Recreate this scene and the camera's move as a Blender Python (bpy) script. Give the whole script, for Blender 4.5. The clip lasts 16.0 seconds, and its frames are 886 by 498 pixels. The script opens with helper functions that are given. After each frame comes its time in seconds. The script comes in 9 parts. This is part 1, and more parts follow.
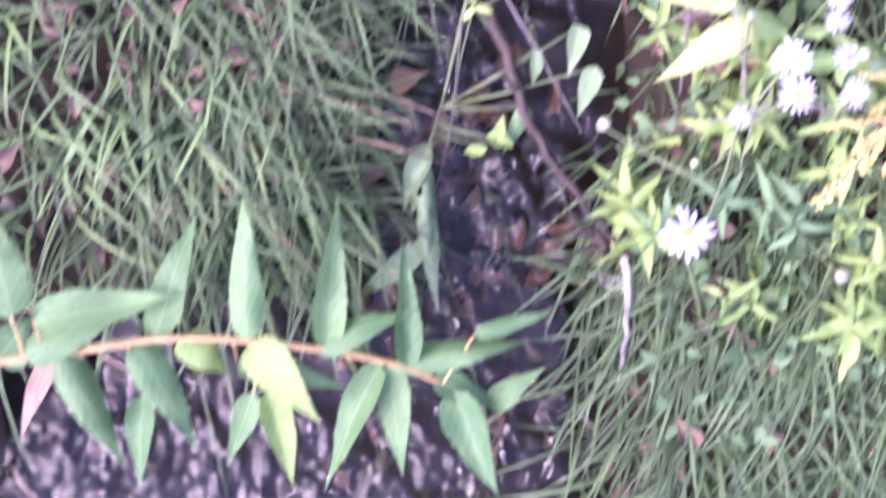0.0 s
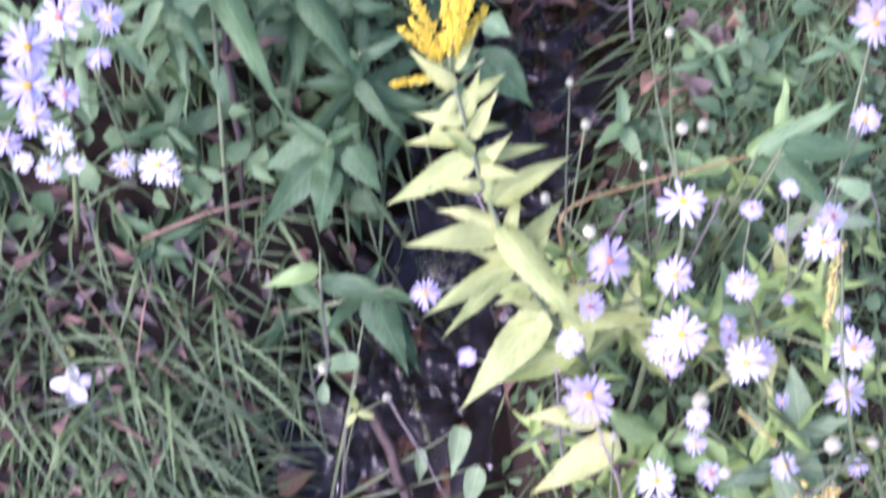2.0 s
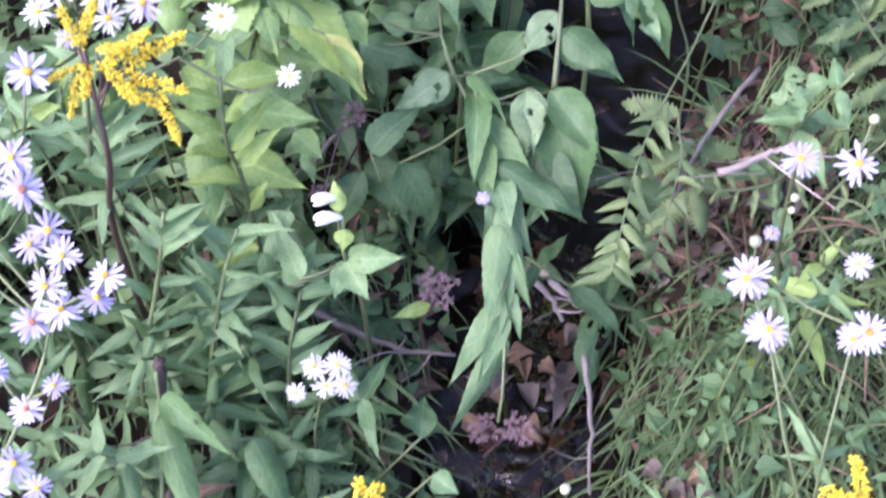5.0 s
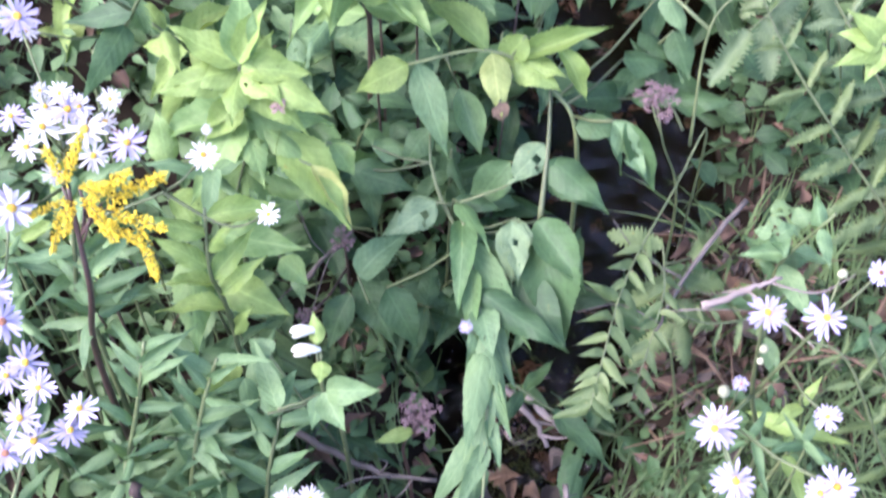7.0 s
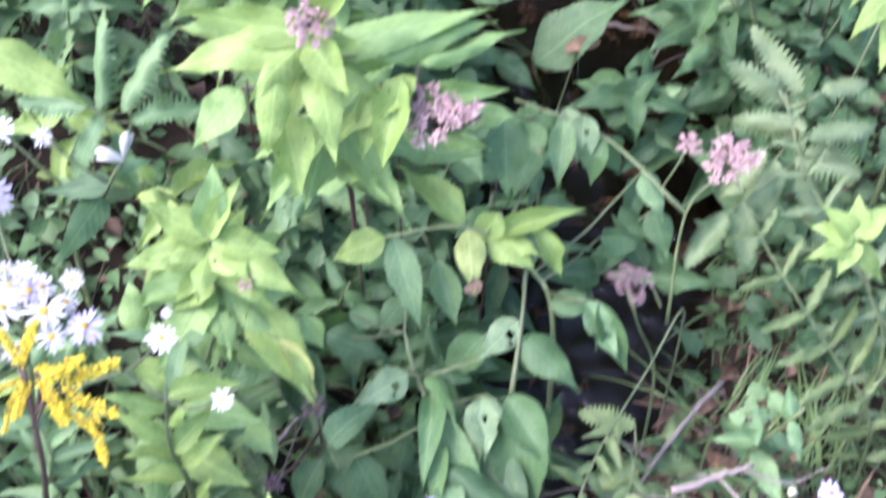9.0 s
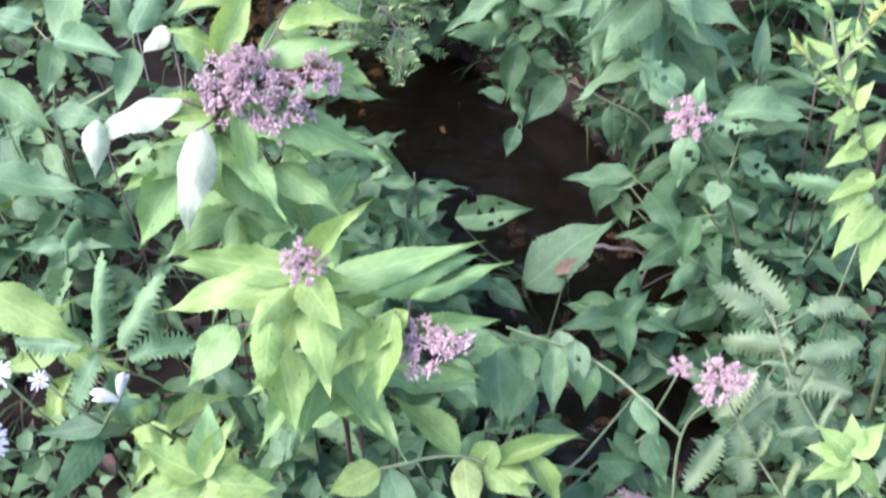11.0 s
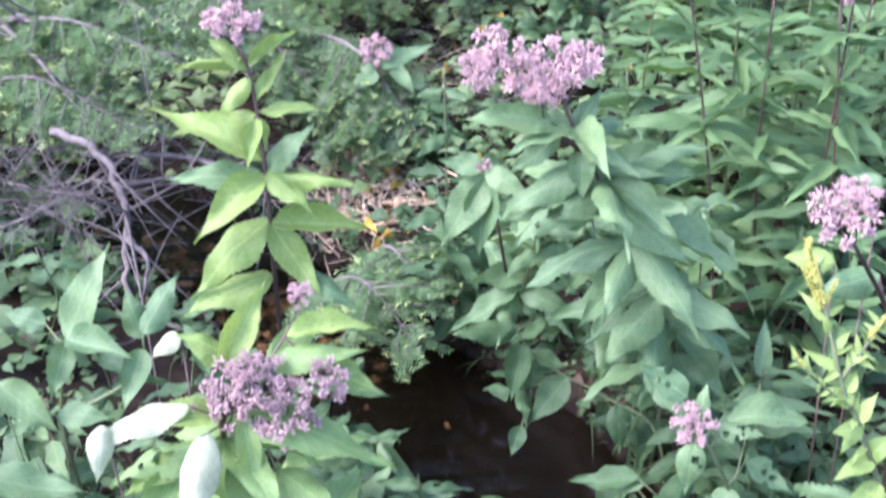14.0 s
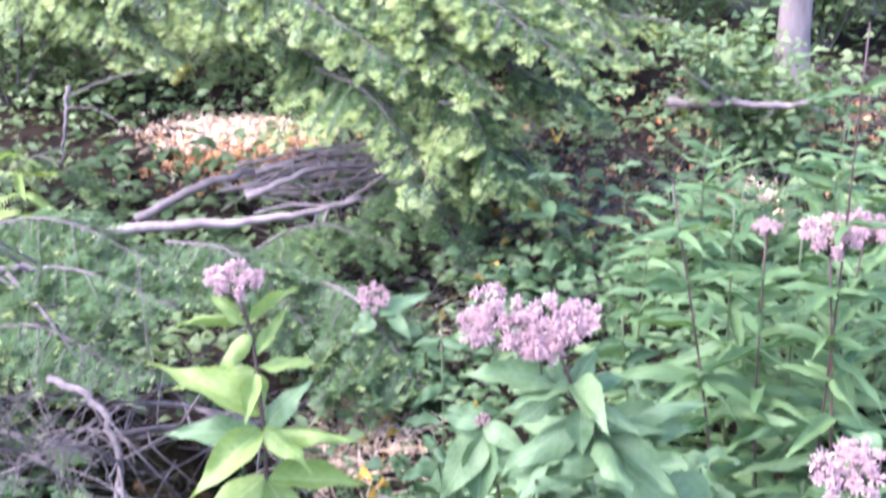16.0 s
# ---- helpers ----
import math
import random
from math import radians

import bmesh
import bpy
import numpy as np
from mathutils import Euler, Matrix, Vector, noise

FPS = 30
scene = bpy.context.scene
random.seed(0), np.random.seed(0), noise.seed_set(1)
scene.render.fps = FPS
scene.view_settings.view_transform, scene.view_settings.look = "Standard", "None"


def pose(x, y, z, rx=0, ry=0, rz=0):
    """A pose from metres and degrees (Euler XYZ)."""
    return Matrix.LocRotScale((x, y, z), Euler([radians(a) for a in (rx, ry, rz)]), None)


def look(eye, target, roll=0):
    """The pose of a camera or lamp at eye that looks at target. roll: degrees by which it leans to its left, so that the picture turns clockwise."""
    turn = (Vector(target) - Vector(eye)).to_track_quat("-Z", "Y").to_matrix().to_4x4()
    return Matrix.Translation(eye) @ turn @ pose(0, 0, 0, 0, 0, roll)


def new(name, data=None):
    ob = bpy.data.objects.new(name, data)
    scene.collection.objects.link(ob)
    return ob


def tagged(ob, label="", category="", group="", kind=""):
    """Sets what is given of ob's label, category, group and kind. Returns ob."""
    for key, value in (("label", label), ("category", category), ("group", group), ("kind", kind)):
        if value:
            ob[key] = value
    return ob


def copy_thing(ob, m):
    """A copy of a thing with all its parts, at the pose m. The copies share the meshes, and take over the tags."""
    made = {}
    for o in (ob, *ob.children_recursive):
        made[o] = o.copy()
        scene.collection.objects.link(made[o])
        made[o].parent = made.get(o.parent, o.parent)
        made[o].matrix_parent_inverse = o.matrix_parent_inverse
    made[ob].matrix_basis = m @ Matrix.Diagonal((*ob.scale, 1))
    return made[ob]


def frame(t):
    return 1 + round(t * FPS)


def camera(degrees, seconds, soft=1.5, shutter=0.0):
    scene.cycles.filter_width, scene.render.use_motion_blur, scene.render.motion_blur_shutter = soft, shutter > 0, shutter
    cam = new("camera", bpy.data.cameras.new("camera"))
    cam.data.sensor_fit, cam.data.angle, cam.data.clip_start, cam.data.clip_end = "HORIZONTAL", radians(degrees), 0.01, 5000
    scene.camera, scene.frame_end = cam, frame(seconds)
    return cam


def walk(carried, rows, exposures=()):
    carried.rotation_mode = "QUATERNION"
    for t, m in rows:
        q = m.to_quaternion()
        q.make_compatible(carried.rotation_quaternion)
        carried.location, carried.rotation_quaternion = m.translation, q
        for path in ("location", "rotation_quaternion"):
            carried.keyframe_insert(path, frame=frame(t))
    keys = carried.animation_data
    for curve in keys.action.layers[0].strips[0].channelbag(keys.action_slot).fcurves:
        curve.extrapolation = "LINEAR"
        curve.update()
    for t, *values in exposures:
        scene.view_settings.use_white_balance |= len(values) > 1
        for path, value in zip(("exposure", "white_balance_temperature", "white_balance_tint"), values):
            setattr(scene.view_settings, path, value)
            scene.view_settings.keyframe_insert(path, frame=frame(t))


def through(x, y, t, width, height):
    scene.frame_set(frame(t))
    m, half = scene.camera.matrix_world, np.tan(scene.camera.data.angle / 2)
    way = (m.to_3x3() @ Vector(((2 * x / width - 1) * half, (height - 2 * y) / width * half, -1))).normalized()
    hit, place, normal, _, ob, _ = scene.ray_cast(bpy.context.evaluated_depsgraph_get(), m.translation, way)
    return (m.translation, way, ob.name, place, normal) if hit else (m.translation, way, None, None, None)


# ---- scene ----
cam = camera(39.2, 16.0, soft=2.4, shutter=0.85)
PATH = [
    (0, (0.028, 0.135, 1.135), (0.029, 0.285, -0.859), -1.2),
    (0.5, (0.062, 0.185, 1.141), (0.063, 0.433, -0.843), -2.1),
    (1, (0.071, 0.195, 1.156), (0.129, 0.595, -0.803), 5.3),
    (1.5, (0.083, 0.206, 1.155), (0.162, 0.682, -0.786), 6.4),
    (2, (0.088, 0.23, 1.164), (0.193, 0.823, -0.743), 6.2),
    (2.5, (0.111, 0.256, 1.175), (0.157, 0.9, -0.718), 0.1),
    (3, (0.139, 0.261, 1.176), (0.142, 0.99, -0.686), -3.0),
    (3.5, (0.152, 0.287, 1.189), (0.15, 1.137, -0.621), -2.6),
    (4, (0.169, 0.315, 1.204), (0.142, 1.239, -0.57), -2.1),
    (4.5, (0.176, 0.337, 1.214), (0.177, 1.332, -0.521), 0.2),
    (4.7, (0.181, 0.343, 1.217), (0.203, 1.353, -0.509), 1.2),
    (6.8, (0.223, 0.385, 1.253), (0.205, 1.497, -0.41), 0.4),
    (7, (0.225, 0.385, 1.256), (0.206, 1.516, -0.394), 0.7),
    (7.5, (0.239, 0.399, 1.269), (0.197, 1.574, -0.349), 0.1),
    (8, (0.27, 0.409, 1.278), (0.195, 1.601, -0.326), -1.1),
    (8.5, (0.281, 0.428, 1.289), (0.199, 1.65, -0.292), -0.9),
    (9, (0.281, 0.445, 1.301), (0.199, 1.697, -0.256), 0.7),
    (9.2, (0.278, 0.448, 1.303), (0.211, 1.748, -0.215), 1.2),
    (11.3, (0.286, 0.447, 1.323), (0.193, 1.973, 0.034), -0.7),
    (11.5, (0.288, 0.446, 1.326), (0.195, 1.993, 0.062), -0.6),
    (12, (0.288, 0.446, 1.332), (0.191, 2.044, 0.134), -0.7),
    (12.5, (0.283, 0.45, 1.333), (0.189, 2.093, 0.197), -0.3),
    (13, (0.281, 0.454, 1.335), (0.197, 2.125, 0.24), 0.2),
    (13.5, (0.281, 0.458, 1.339), (0.182, 2.167, 0.304), -0.1),
    (14, (0.281, 0.458, 1.346), (0.173, 2.213, 0.394), -0.3),
    (14.5, (0.281, 0.456, 1.35), (0.168, 2.239, 0.452), -0.1),
    (15, (0.281, 0.461, 1.356), (0.164, 2.285, 0.543), -0.3),
    (15.5, (0.279, 0.457, 1.364), (0.166, 2.327, 0.665), -0.2),
    (16, (0.275, 0.461, 1.371), (0.169, 2.364, 0.767), 0.0),
]
LIGHTING = [(0.0, 2.87, 5660, 58), (1.0, 2.63, 5660, 54), (2.0, 2.37, 5610, 48), (3.5, 2.3, 5710, 43), (4.5, 2.41, 5810, 39), (8.0, 2.63, 5880, 29), (11.5, 2.57, 5680, 26), (14.5, 2.65, 5660, 33), (16.0, 2.85, 5680, 36)]
walk(cam, [(t, look(eye, target, roll)) for t, eye, target, roll in PATH], LIGHTING)

# ---- light ----
world = bpy.data.worlds.new("sky")
scene.world = world
world.use_nodes = True
wn = world.node_tree.nodes
sky = wn.new("ShaderNodeTexSky")
sky.sky_type = "NISHITA"
sky.sun_disc = False
sky.sun_elevation = radians(51)
sky.sun_rotation = radians(250)
sky.dust_density = 2.5
wn["Background"].inputs["Strength"].default_value = 0.15
world.node_tree.links.new(sky.outputs["Color"], wn["Background"].inputs["Color"])
sun = new("sun", bpy.data.lights.new("sun", "SUN"))
sun.data.energy = 1.1
sun.data.angle = radians(40)
sun.data.color = (1.0, 0.95, 0.87)
sun.matrix_world = look((-3.4, -1.2, 4.4), (0, 0, 0))

# ---- materials ----


def nodes_of(name):
    m = bpy.data.materials.new(name)
    m.use_nodes = True
    return m, m.node_tree.nodes, m.node_tree.links, m.node_tree.nodes["Principled BSDF"]


def link_mix(n, l, fac, a, b, mode="MIX"):
    x = n.new("ShaderNodeMix")
    x.data_type, x.blend_type = "RGBA", mode
    for sock, v in ((x.inputs[0], fac), (x.inputs[6], a), (x.inputs[7], b)):
        if isinstance(v, bpy.types.NodeSocket):
            l.new(v, sock)
        elif isinstance(v, tuple):
            sock.default_value = (*v, 1)
        else:
            sock.default_value = v
    return x.outputs[2]


def maths(n, l, op, a, b=0.0, c=0.0):
    x = n.new("ShaderNodeMath")
    x.operation = op
    for sock, v in zip(x.inputs, (a, b, c)):
        if isinstance(v, bpy.types.NodeSocket):
            l.new(v, sock)
        else:
            sock.default_value = v
    return x.outputs[0]


def noise_of(n, l, scale, detail=3.0, rough=0.55, coord=None):
    x = n.new("ShaderNodeTexNoise")
    x.inputs["Scale"].default_value, x.inputs["Detail"].default_value, x.inputs["Roughness"].default_value = scale, detail, rough
    l.new(coord or n.new("ShaderNodeTexCoord").outputs["Object"], x.inputs["Vector"])
    return x.outputs["Fac"]


def ramp_of(n, l, fac, *stops):
    x = n.new("ShaderNodeValToRGB")
    e = x.color_ramp.elements
    while len(e) < len(stops):
        e.new(0.5)
    for el, (p, c) in zip(e, stops):
        el.position, el.color = p, (*c, 1) if isinstance(c, tuple) else (c, c, c, 1)
    l.new(fac, x.inputs[0])
    return x.outputs[0]


def bump_of(n, l, height, strength=0.3, distance=0.002):
    x = n.new("ShaderNodeBump")
    x.inputs["Strength"].default_value, x.inputs["Distance"].default_value = strength, distance
    l.new(height, x.inputs["Height"])
    return x.outputs[0]


def leaf_material(name, c1, c2, rough=0.58, through=0.3, spot=(0.25, 0.2, 0.05), spots=0.72, island=False, veins=1.0):
    """Leaf blade: colour varies from leaf to leaf, pale veins, yellowed spots, light shining through."""
    m, n, l, p = nodes_of(name)
    rnd = n.new("ShaderNodeNewGeometry").outputs["Random Per Island"] if island else n.new("ShaderNodeObjectInfo").outputs["Random"]
    tc = n.new("ShaderNodeTexCoord")
    col = link_mix(n, l, rnd, c1, c2)
    coarse = n.new("ShaderNodeTexNoise")
    coarse.noise_dimensions = "4D"
    coarse.inputs["Scale"].default_value = 5.0
    l.new(tc.outputs["UV"], coarse.inputs["Vector"])
    l.new(maths(n, l, "MULTIPLY", rnd, 37.0), coarse.inputs["W"])
    col = link_mix(n, l, ramp_of(n, l, coarse.outputs["Fac"], (0.35, 0.0), (0.75, 0.35)), col, tuple(min(1, v * 1.3) for v in c2))
    fine = n.new("ShaderNodeTexNoise")
    fine.noise_dimensions = "4D"
    fine.inputs["Scale"].default_value, fine.inputs["Detail"].default_value = 16.0, 4.0
    l.new(tc.outputs["UV"], fine.inputs["Vector"])
    l.new(maths(n, l, "MULTIPLY", rnd, 53.0), fine.inputs["W"])
    col = link_mix(n, l, ramp_of(n, l, fine.outputs["Fac"], (0.36, 0.3), (0.6, 0.0)), col, tuple(v * 0.65 for v in c1))
    col = link_mix(n, l, ramp_of(n, l, coarse.outputs["Fac"], (spots, 0.0), (spots + 0.06, 0.8)), col, spot)
    if veins:
        speck = n.new("ShaderNodeTexNoise")
        speck.noise_dimensions = "4D"
        speck.inputs["Scale"].default_value, speck.inputs["Detail"].default_value = 13.0, 0.5
        l.new(tc.outputs["UV"], speck.inputs["Vector"])
        l.new(maths(n, l, "MULTIPLY", rnd, 91.0), speck.inputs["W"])
        col = link_mix(n, l, ramp_of(n, l, speck.outputs["Fac"], (0.765, 0.0), (0.785, 0.85)), col, (0.025, 0.022, 0.012))
        sep = n.new("ShaderNodeSeparateXYZ")
        l.new(tc.outputs["UV"], sep.inputs[0])
        off = maths(n, l, "ABSOLUTE", maths(n, l, "SUBTRACT", sep.outputs[0], 0.5))
        mid = maths(n, l, "LESS_THAN", off, 0.03)
        slant = maths(n, l, "SUBTRACT", sep.outputs[1], maths(n, l, "MULTIPLY", off, 0.45))
        side = maths(n, l, "GREATER_THAN", maths(n, l, "SINE", maths(n, l, "MULTIPLY", slant, 55.0)), 0.93)
        vein = maths(n, l, "MAXIMUM", mid, maths(n, l, "MULTIPLY", side, 0.38))
        col = link_mix(n, l, maths(n, l, "MULTIPLY", vein, 0.18 * veins), col, tuple(min(1, v * 1.7 + 0.02) for v in c2))
        l.new(bump_of(n, l, maths(n, l, "SUBTRACT", maths(n, l, "SINE", maths(n, l, "MULTIPLY", slant, 55.0)), vein), 0.13, 0.001), p.inputs["Normal"])
    l.new(col, p.inputs["Base Color"])
    p.inputs["Roughness"].default_value = rough
    p.inputs["Specular IOR Level"].default_value = 0.35
    t = n.new("ShaderNodeBsdfTranslucent")
    l.new(link_mix(n, l, 1.0, col, (1.0, 1.0, 0.45), "MULTIPLY"), t.inputs["Color"])
    x = n.new("ShaderNodeMixShader")
    x.inputs[0].default_value = through
    l.new(p.outputs[0], x.inputs[1])
    l.new(t.outputs[0], x.inputs[2])
    l.new(x.outputs[0], n["Material Output"].inputs["Surface"])
    return m


def plain_material(name, c1, c2, rough=0.7, scale=40.0, bump=0.3, island=False, stretch=(1, 1, 1), through=0.0):
    """Two colours mixed by noise at two scales, with relief."""
    m, n, l, p = nodes_of(name)
    mp = n.new("ShaderNodeMapping")
    mp.inputs["Scale"].default_value = stretch
    l.new(n.new("ShaderNodeTexCoord").outputs["Object"], mp.inputs["Vector"])
    fine, coarse = noise_of(n, l, scale, 4, 0.6, mp.outputs[0]), noise_of(n, l, scale * 0.17, 3, 0.5, mp.outputs[0])
    mix = maths(n, l, "MULTIPLY_ADD", fine, 0.6, maths(n, l, "MULTIPLY", coarse, 0.4))
    col = ramp_of(n, l, mix, (0.32, c1), (0.66, c2))
    rnd = n.new("ShaderNodeNewGeometry").outputs["Random Per Island"] if island else n.new("ShaderNodeObjectInfo").outputs["Random"]
    hs = n.new("ShaderNodeHueSaturation")
    l.new(maths(n, l, "MULTIPLY_ADD", rnd, 0.6, 0.7), hs.inputs["Value"])
    l.new(col, hs.inputs["Color"])
    l.new(hs.outputs[0], p.inputs["Base Color"])
    p.inputs["Roughness"].default_value = rough
    l.new(bump_of(n, l, mix, bump, 0.004), p.inputs["Normal"])
    if through:
        t = n.new("ShaderNodeBsdfTranslucent")
        l.new(hs.outputs[0], t.inputs["Color"])
        x = n.new("ShaderNodeMixShader")
        x.inputs[0].default_value = through
        l.new(p.outputs[0], x.inputs[1])
        l.new(t.outputs[0], x.inputs[2])
        l.new(x.outputs[0], n["Material Output"].inputs["Surface"])
    return m


M = dict(
    # naturally deep green, darkened further to carry the shade of low leaves
    deep=leaf_material("leaf_deep_green", (0.0342, 0.0788, 0.0324), (0.0779, 0.151, 0.0576)),
    mid=leaf_material("leaf_mid_green", (0.0743, 0.149, 0.0665), (0.157, 0.251, 0.108)),
    bright=leaf_material("leaf_bright_green", (0.119, 0.217, 0.072), (0.214, 0.328, 0.113), through=0.34),
    fresh=leaf_material("leaf_fresh_green", (0.057, 0.131, 0.0468), (0.128, 0.222, 0.0828), through=0.34),
    lime=leaf_material("leaf_yellow_green", (0.152, 0.243, 0.064), (0.265, 0.37, 0.108), through=0.38),
    gold=leaf_material("leaf_pale_yellow_green", (0.206, 0.275, 0.086), (0.327, 0.361, 0.129), through=0.35),
    back=leaf_material("leaf_pale_underside", (0.26, 0.3, 0.19), (0.4, 0.44, 0.29), rough=0.6),
    pale=leaf_material("leaf_pale_green", (0.123, 0.192, 0.099), (0.199, 0.283, 0.135), rough=0.6),
    fern=leaf_material("fern_green", (0.065, 0.11, 0.04), (0.135, 0.185, 0.07), veins=0.0),
    palefern=leaf_material("fern_pale_green", (0.095, 0.15, 0.07), (0.17, 0.225, 0.11), veins=0.0),
    grass=leaf_material("grass_blade", (0.012, 0.03, 0.011), (0.125, 0.195, 0.076), island=True, veins=0.0, spots=0.9),
    sedge=leaf_material("sedge_blade", (0.08, 0.15, 0.05), (0.19, 0.28, 0.1), island=True, veins=0.0, spots=0.9),
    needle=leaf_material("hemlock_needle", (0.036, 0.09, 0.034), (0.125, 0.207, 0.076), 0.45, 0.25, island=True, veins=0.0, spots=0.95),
    # pale new growth, also used to colour high boughs as sunlit
    tip=leaf_material("hemlock_lit_new_growth", (0.25, 0.36, 0.12), (0.44, 0.54, 0.21), 0.45, 0.32, island=True, veins=0.0, spots=0.95),
    stem=plain_material("green_stem", (0.05, 0.075, 0.03), (0.13, 0.16, 0.065), 0.55, 60),
    darkstem=plain_material("dark_stem", (0.03, 0.018, 0.016), (0.09, 0.05, 0.04), 0.5, 60),
    redstem=plain_material("tan_stem", (0.24, 0.155, 0.05), (0.34, 0.235, 0.09), 0.6, 60),
    ray=plain_material("lilac_ray", (0.28, 0.255, 0.385), (0.42, 0.395, 0.53), 0.6, 90, 0.1, through=0.25),
    white=plain_material("white_petal", (0.43, 0.43, 0.43), (0.56, 0.56, 0.56), 0.6, 90, 0.1, through=0.25),
    disc=plain_material("yellow_disc", (0.75, 0.42, 0.03), (0.85, 0.6, 0.08), 0.8, 400, 0.8),
    brown_disc=plain_material("spent_disc", (0.35, 0.13, 0.08), (0.5, 0.24, 0.12), 0.8, 400, 0.8),
    palebud=plain_material("goldenrod_bud", (0.4, 0.46, 0.1), (0.72, 0.68, 0.16), 0.7, 200, 0.5, True),
    yellow=plain_material("goldenrod_yellow", (0.68, 0.47, 0.012), (0.9, 0.74, 0.06), 0.7, 200, 0.5, True),
    pink=plain_material("dusty_pink_floret", (0.26, 0.125, 0.13), (0.7, 0.52, 0.5), 0.8, 200, 0.4, True),
    fade=plain_material("faded_purple_floret", (0.2, 0.105, 0.11), (0.55, 0.415, 0.4), 0.85, 200, 0.4, True),
    drypink=plain_material("dried_floret", (0.1, 0.06, 0.065), (0.36, 0.25, 0.255), 0.85, 200, 0.4, True),
    cream=plain_material("cream_petal", (0.5, 0.5, 0.42), (0.62, 0.62, 0.55), 0.55, 90, 0.1, through=0.25),
    budgreen=plain_material("pale_bud", (0.22, 0.25, 0.13), (0.42, 0.42, 0.28), 0.7, 200, 0.5),
    armgold=plain_material("fading_goldenrod", (0.55, 0.37, 0.06), (0.85, 0.68, 0.24), 0.7, 200, 0.5, True),
    bark=plain_material("grey_bark", (0.11, 0.09, 0.08), (0.3, 0.255, 0.235), 0.9, 25, 0.8, stretch=(1, 1, 0.25)),
    twig=plain_material("dead_twig", (0.036, 0.03, 0.026), (0.155, 0.135, 0.122), 0.85, 50, 0.5),
    dead=plain_material("dead_leaf", (0.085, 0.05, 0.032), (0.29, 0.195, 0.12), 0.8, 60, 0.5, through=0.1),
    deadlitter=plain_material("dead_leaf_litter", (0.035, 0.022, 0.018), (0.17, 0.105, 0.07), 0.85, 60, 0.5, True),
    # golden colour standing in for light on the rippling water
    ripplegold=plain_material("golden_ripple_light", (0.1, 0.06, 0.025), (0.42, 0.29, 0.13), 0.8, 60, 0.5, True),
    orangeleaf=plain_material("orange_leaf_litter", (0.3, 0.13, 0.045), (0.72, 0.44, 0.2), 0.8, 60, 0.5, True),
    greydead=plain_material("grey_dead_leaf", (0.058, 0.046, 0.04), (0.15, 0.125, 0.108), 0.7, 60, 0.5, True),
    yelleaf=plain_material("fallen_yellow_leaf", (0.52, 0.33, 0.04), (0.74, 0.53, 0.1), 0.6, 30, 0.3, through=0.2),
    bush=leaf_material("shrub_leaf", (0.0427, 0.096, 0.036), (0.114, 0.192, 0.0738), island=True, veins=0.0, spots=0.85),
    # paler copy of the shrub leaf, with light put into its colour
    bushlit=leaf_material("shrub_leaf_painted_lit", (0.08, 0.15, 0.06), (0.2, 0.285, 0.115), island=True, veins=0.0, spots=0.85),
    # dry tan litter, bleached towards white to paint a patch of sunlight
    tan=plain_material("pale_dry_litter_sun_painted", (0.55, 0.34, 0.16), (0.92, 0.82, 0.66), 0.8, 30, 0.4, True),
    soil=plain_material("dark_soil", (0.007, 0.0055, 0.0043), (0.03, 0.0225, 0.016), 0.9, 22, 0.9),
    root=plain_material("brown_root", (0.011, 0.007, 0.005), (0.0425, 0.0275, 0.021), 0.8, 60, 0.7),
    # mud far darker than the soil: the pool's shade is put into its colour
    mud=plain_material("shaded_brook_mud", (0.0012, 0.0009, 0.00066), (0.0066, 0.0045, 0.003), 0.6, 45, 0.9),
    moss=plain_material("mossy_ground", (0.012, 0.014, 0.007), (0.05, 0.06, 0.026), 0.9, 9, 0.9),
    crown=leaf_material("tree_leaf", (0.035, 0.075, 0.03), (0.1, 0.16, 0.06), island=True, veins=0.0, spots=0.9),
)


def water_material():
    m, n, l, p = nodes_of("brook_water")
    p.inputs["Base Color"].default_value = (0.4, 0.3, 0.2, 1)
    p.inputs["Roughness"].default_value = 0.03
    p.inputs["IOR"].default_value = 1.33
    p.inputs["Specular IOR Level"].default_value = 0.1
    p.inputs["Transmission Weight"].default_value = 1.0
    l.new(bump_of(n, l, noise_of(n, l, 26, 3), 1.0, 0.018), p.inputs["Normal"])
    return m


M["water"] = water_material()
# grey sky sheen cut on bed and banks
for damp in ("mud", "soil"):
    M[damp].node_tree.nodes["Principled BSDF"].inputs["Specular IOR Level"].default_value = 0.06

# ---- helpers of this scene ----
ROD = random.Random(4)


def smooth(a, b, v):
    k = min(1.0, max(0.0, (v - a) / (b - a)))
    return k * k * (3 - 2 * k)


BROOK_Y = (-3.0, 0.0, 0.14, 0.23, 0.43, 0.8, 1.1, 1.3, 1.7, 2.0, 2.3, 2.7, 3.0, 3.6, 5.0)
BROOK_X = (-0.25, -0.12, -0.09, 0.05, 0.08, 0.28, 0.33, 0.42, 0.43, 0.36, 0.16, -0.25, -0.55, -1.3, -3.5)
BROOK_W = (0.25, 0.26, 0.23, 0.1, 0.1, 0.09, 0.09, 0.1, 0.17, 0.22, 0.24, 0.24, 0.25, 0.25, 0.25)


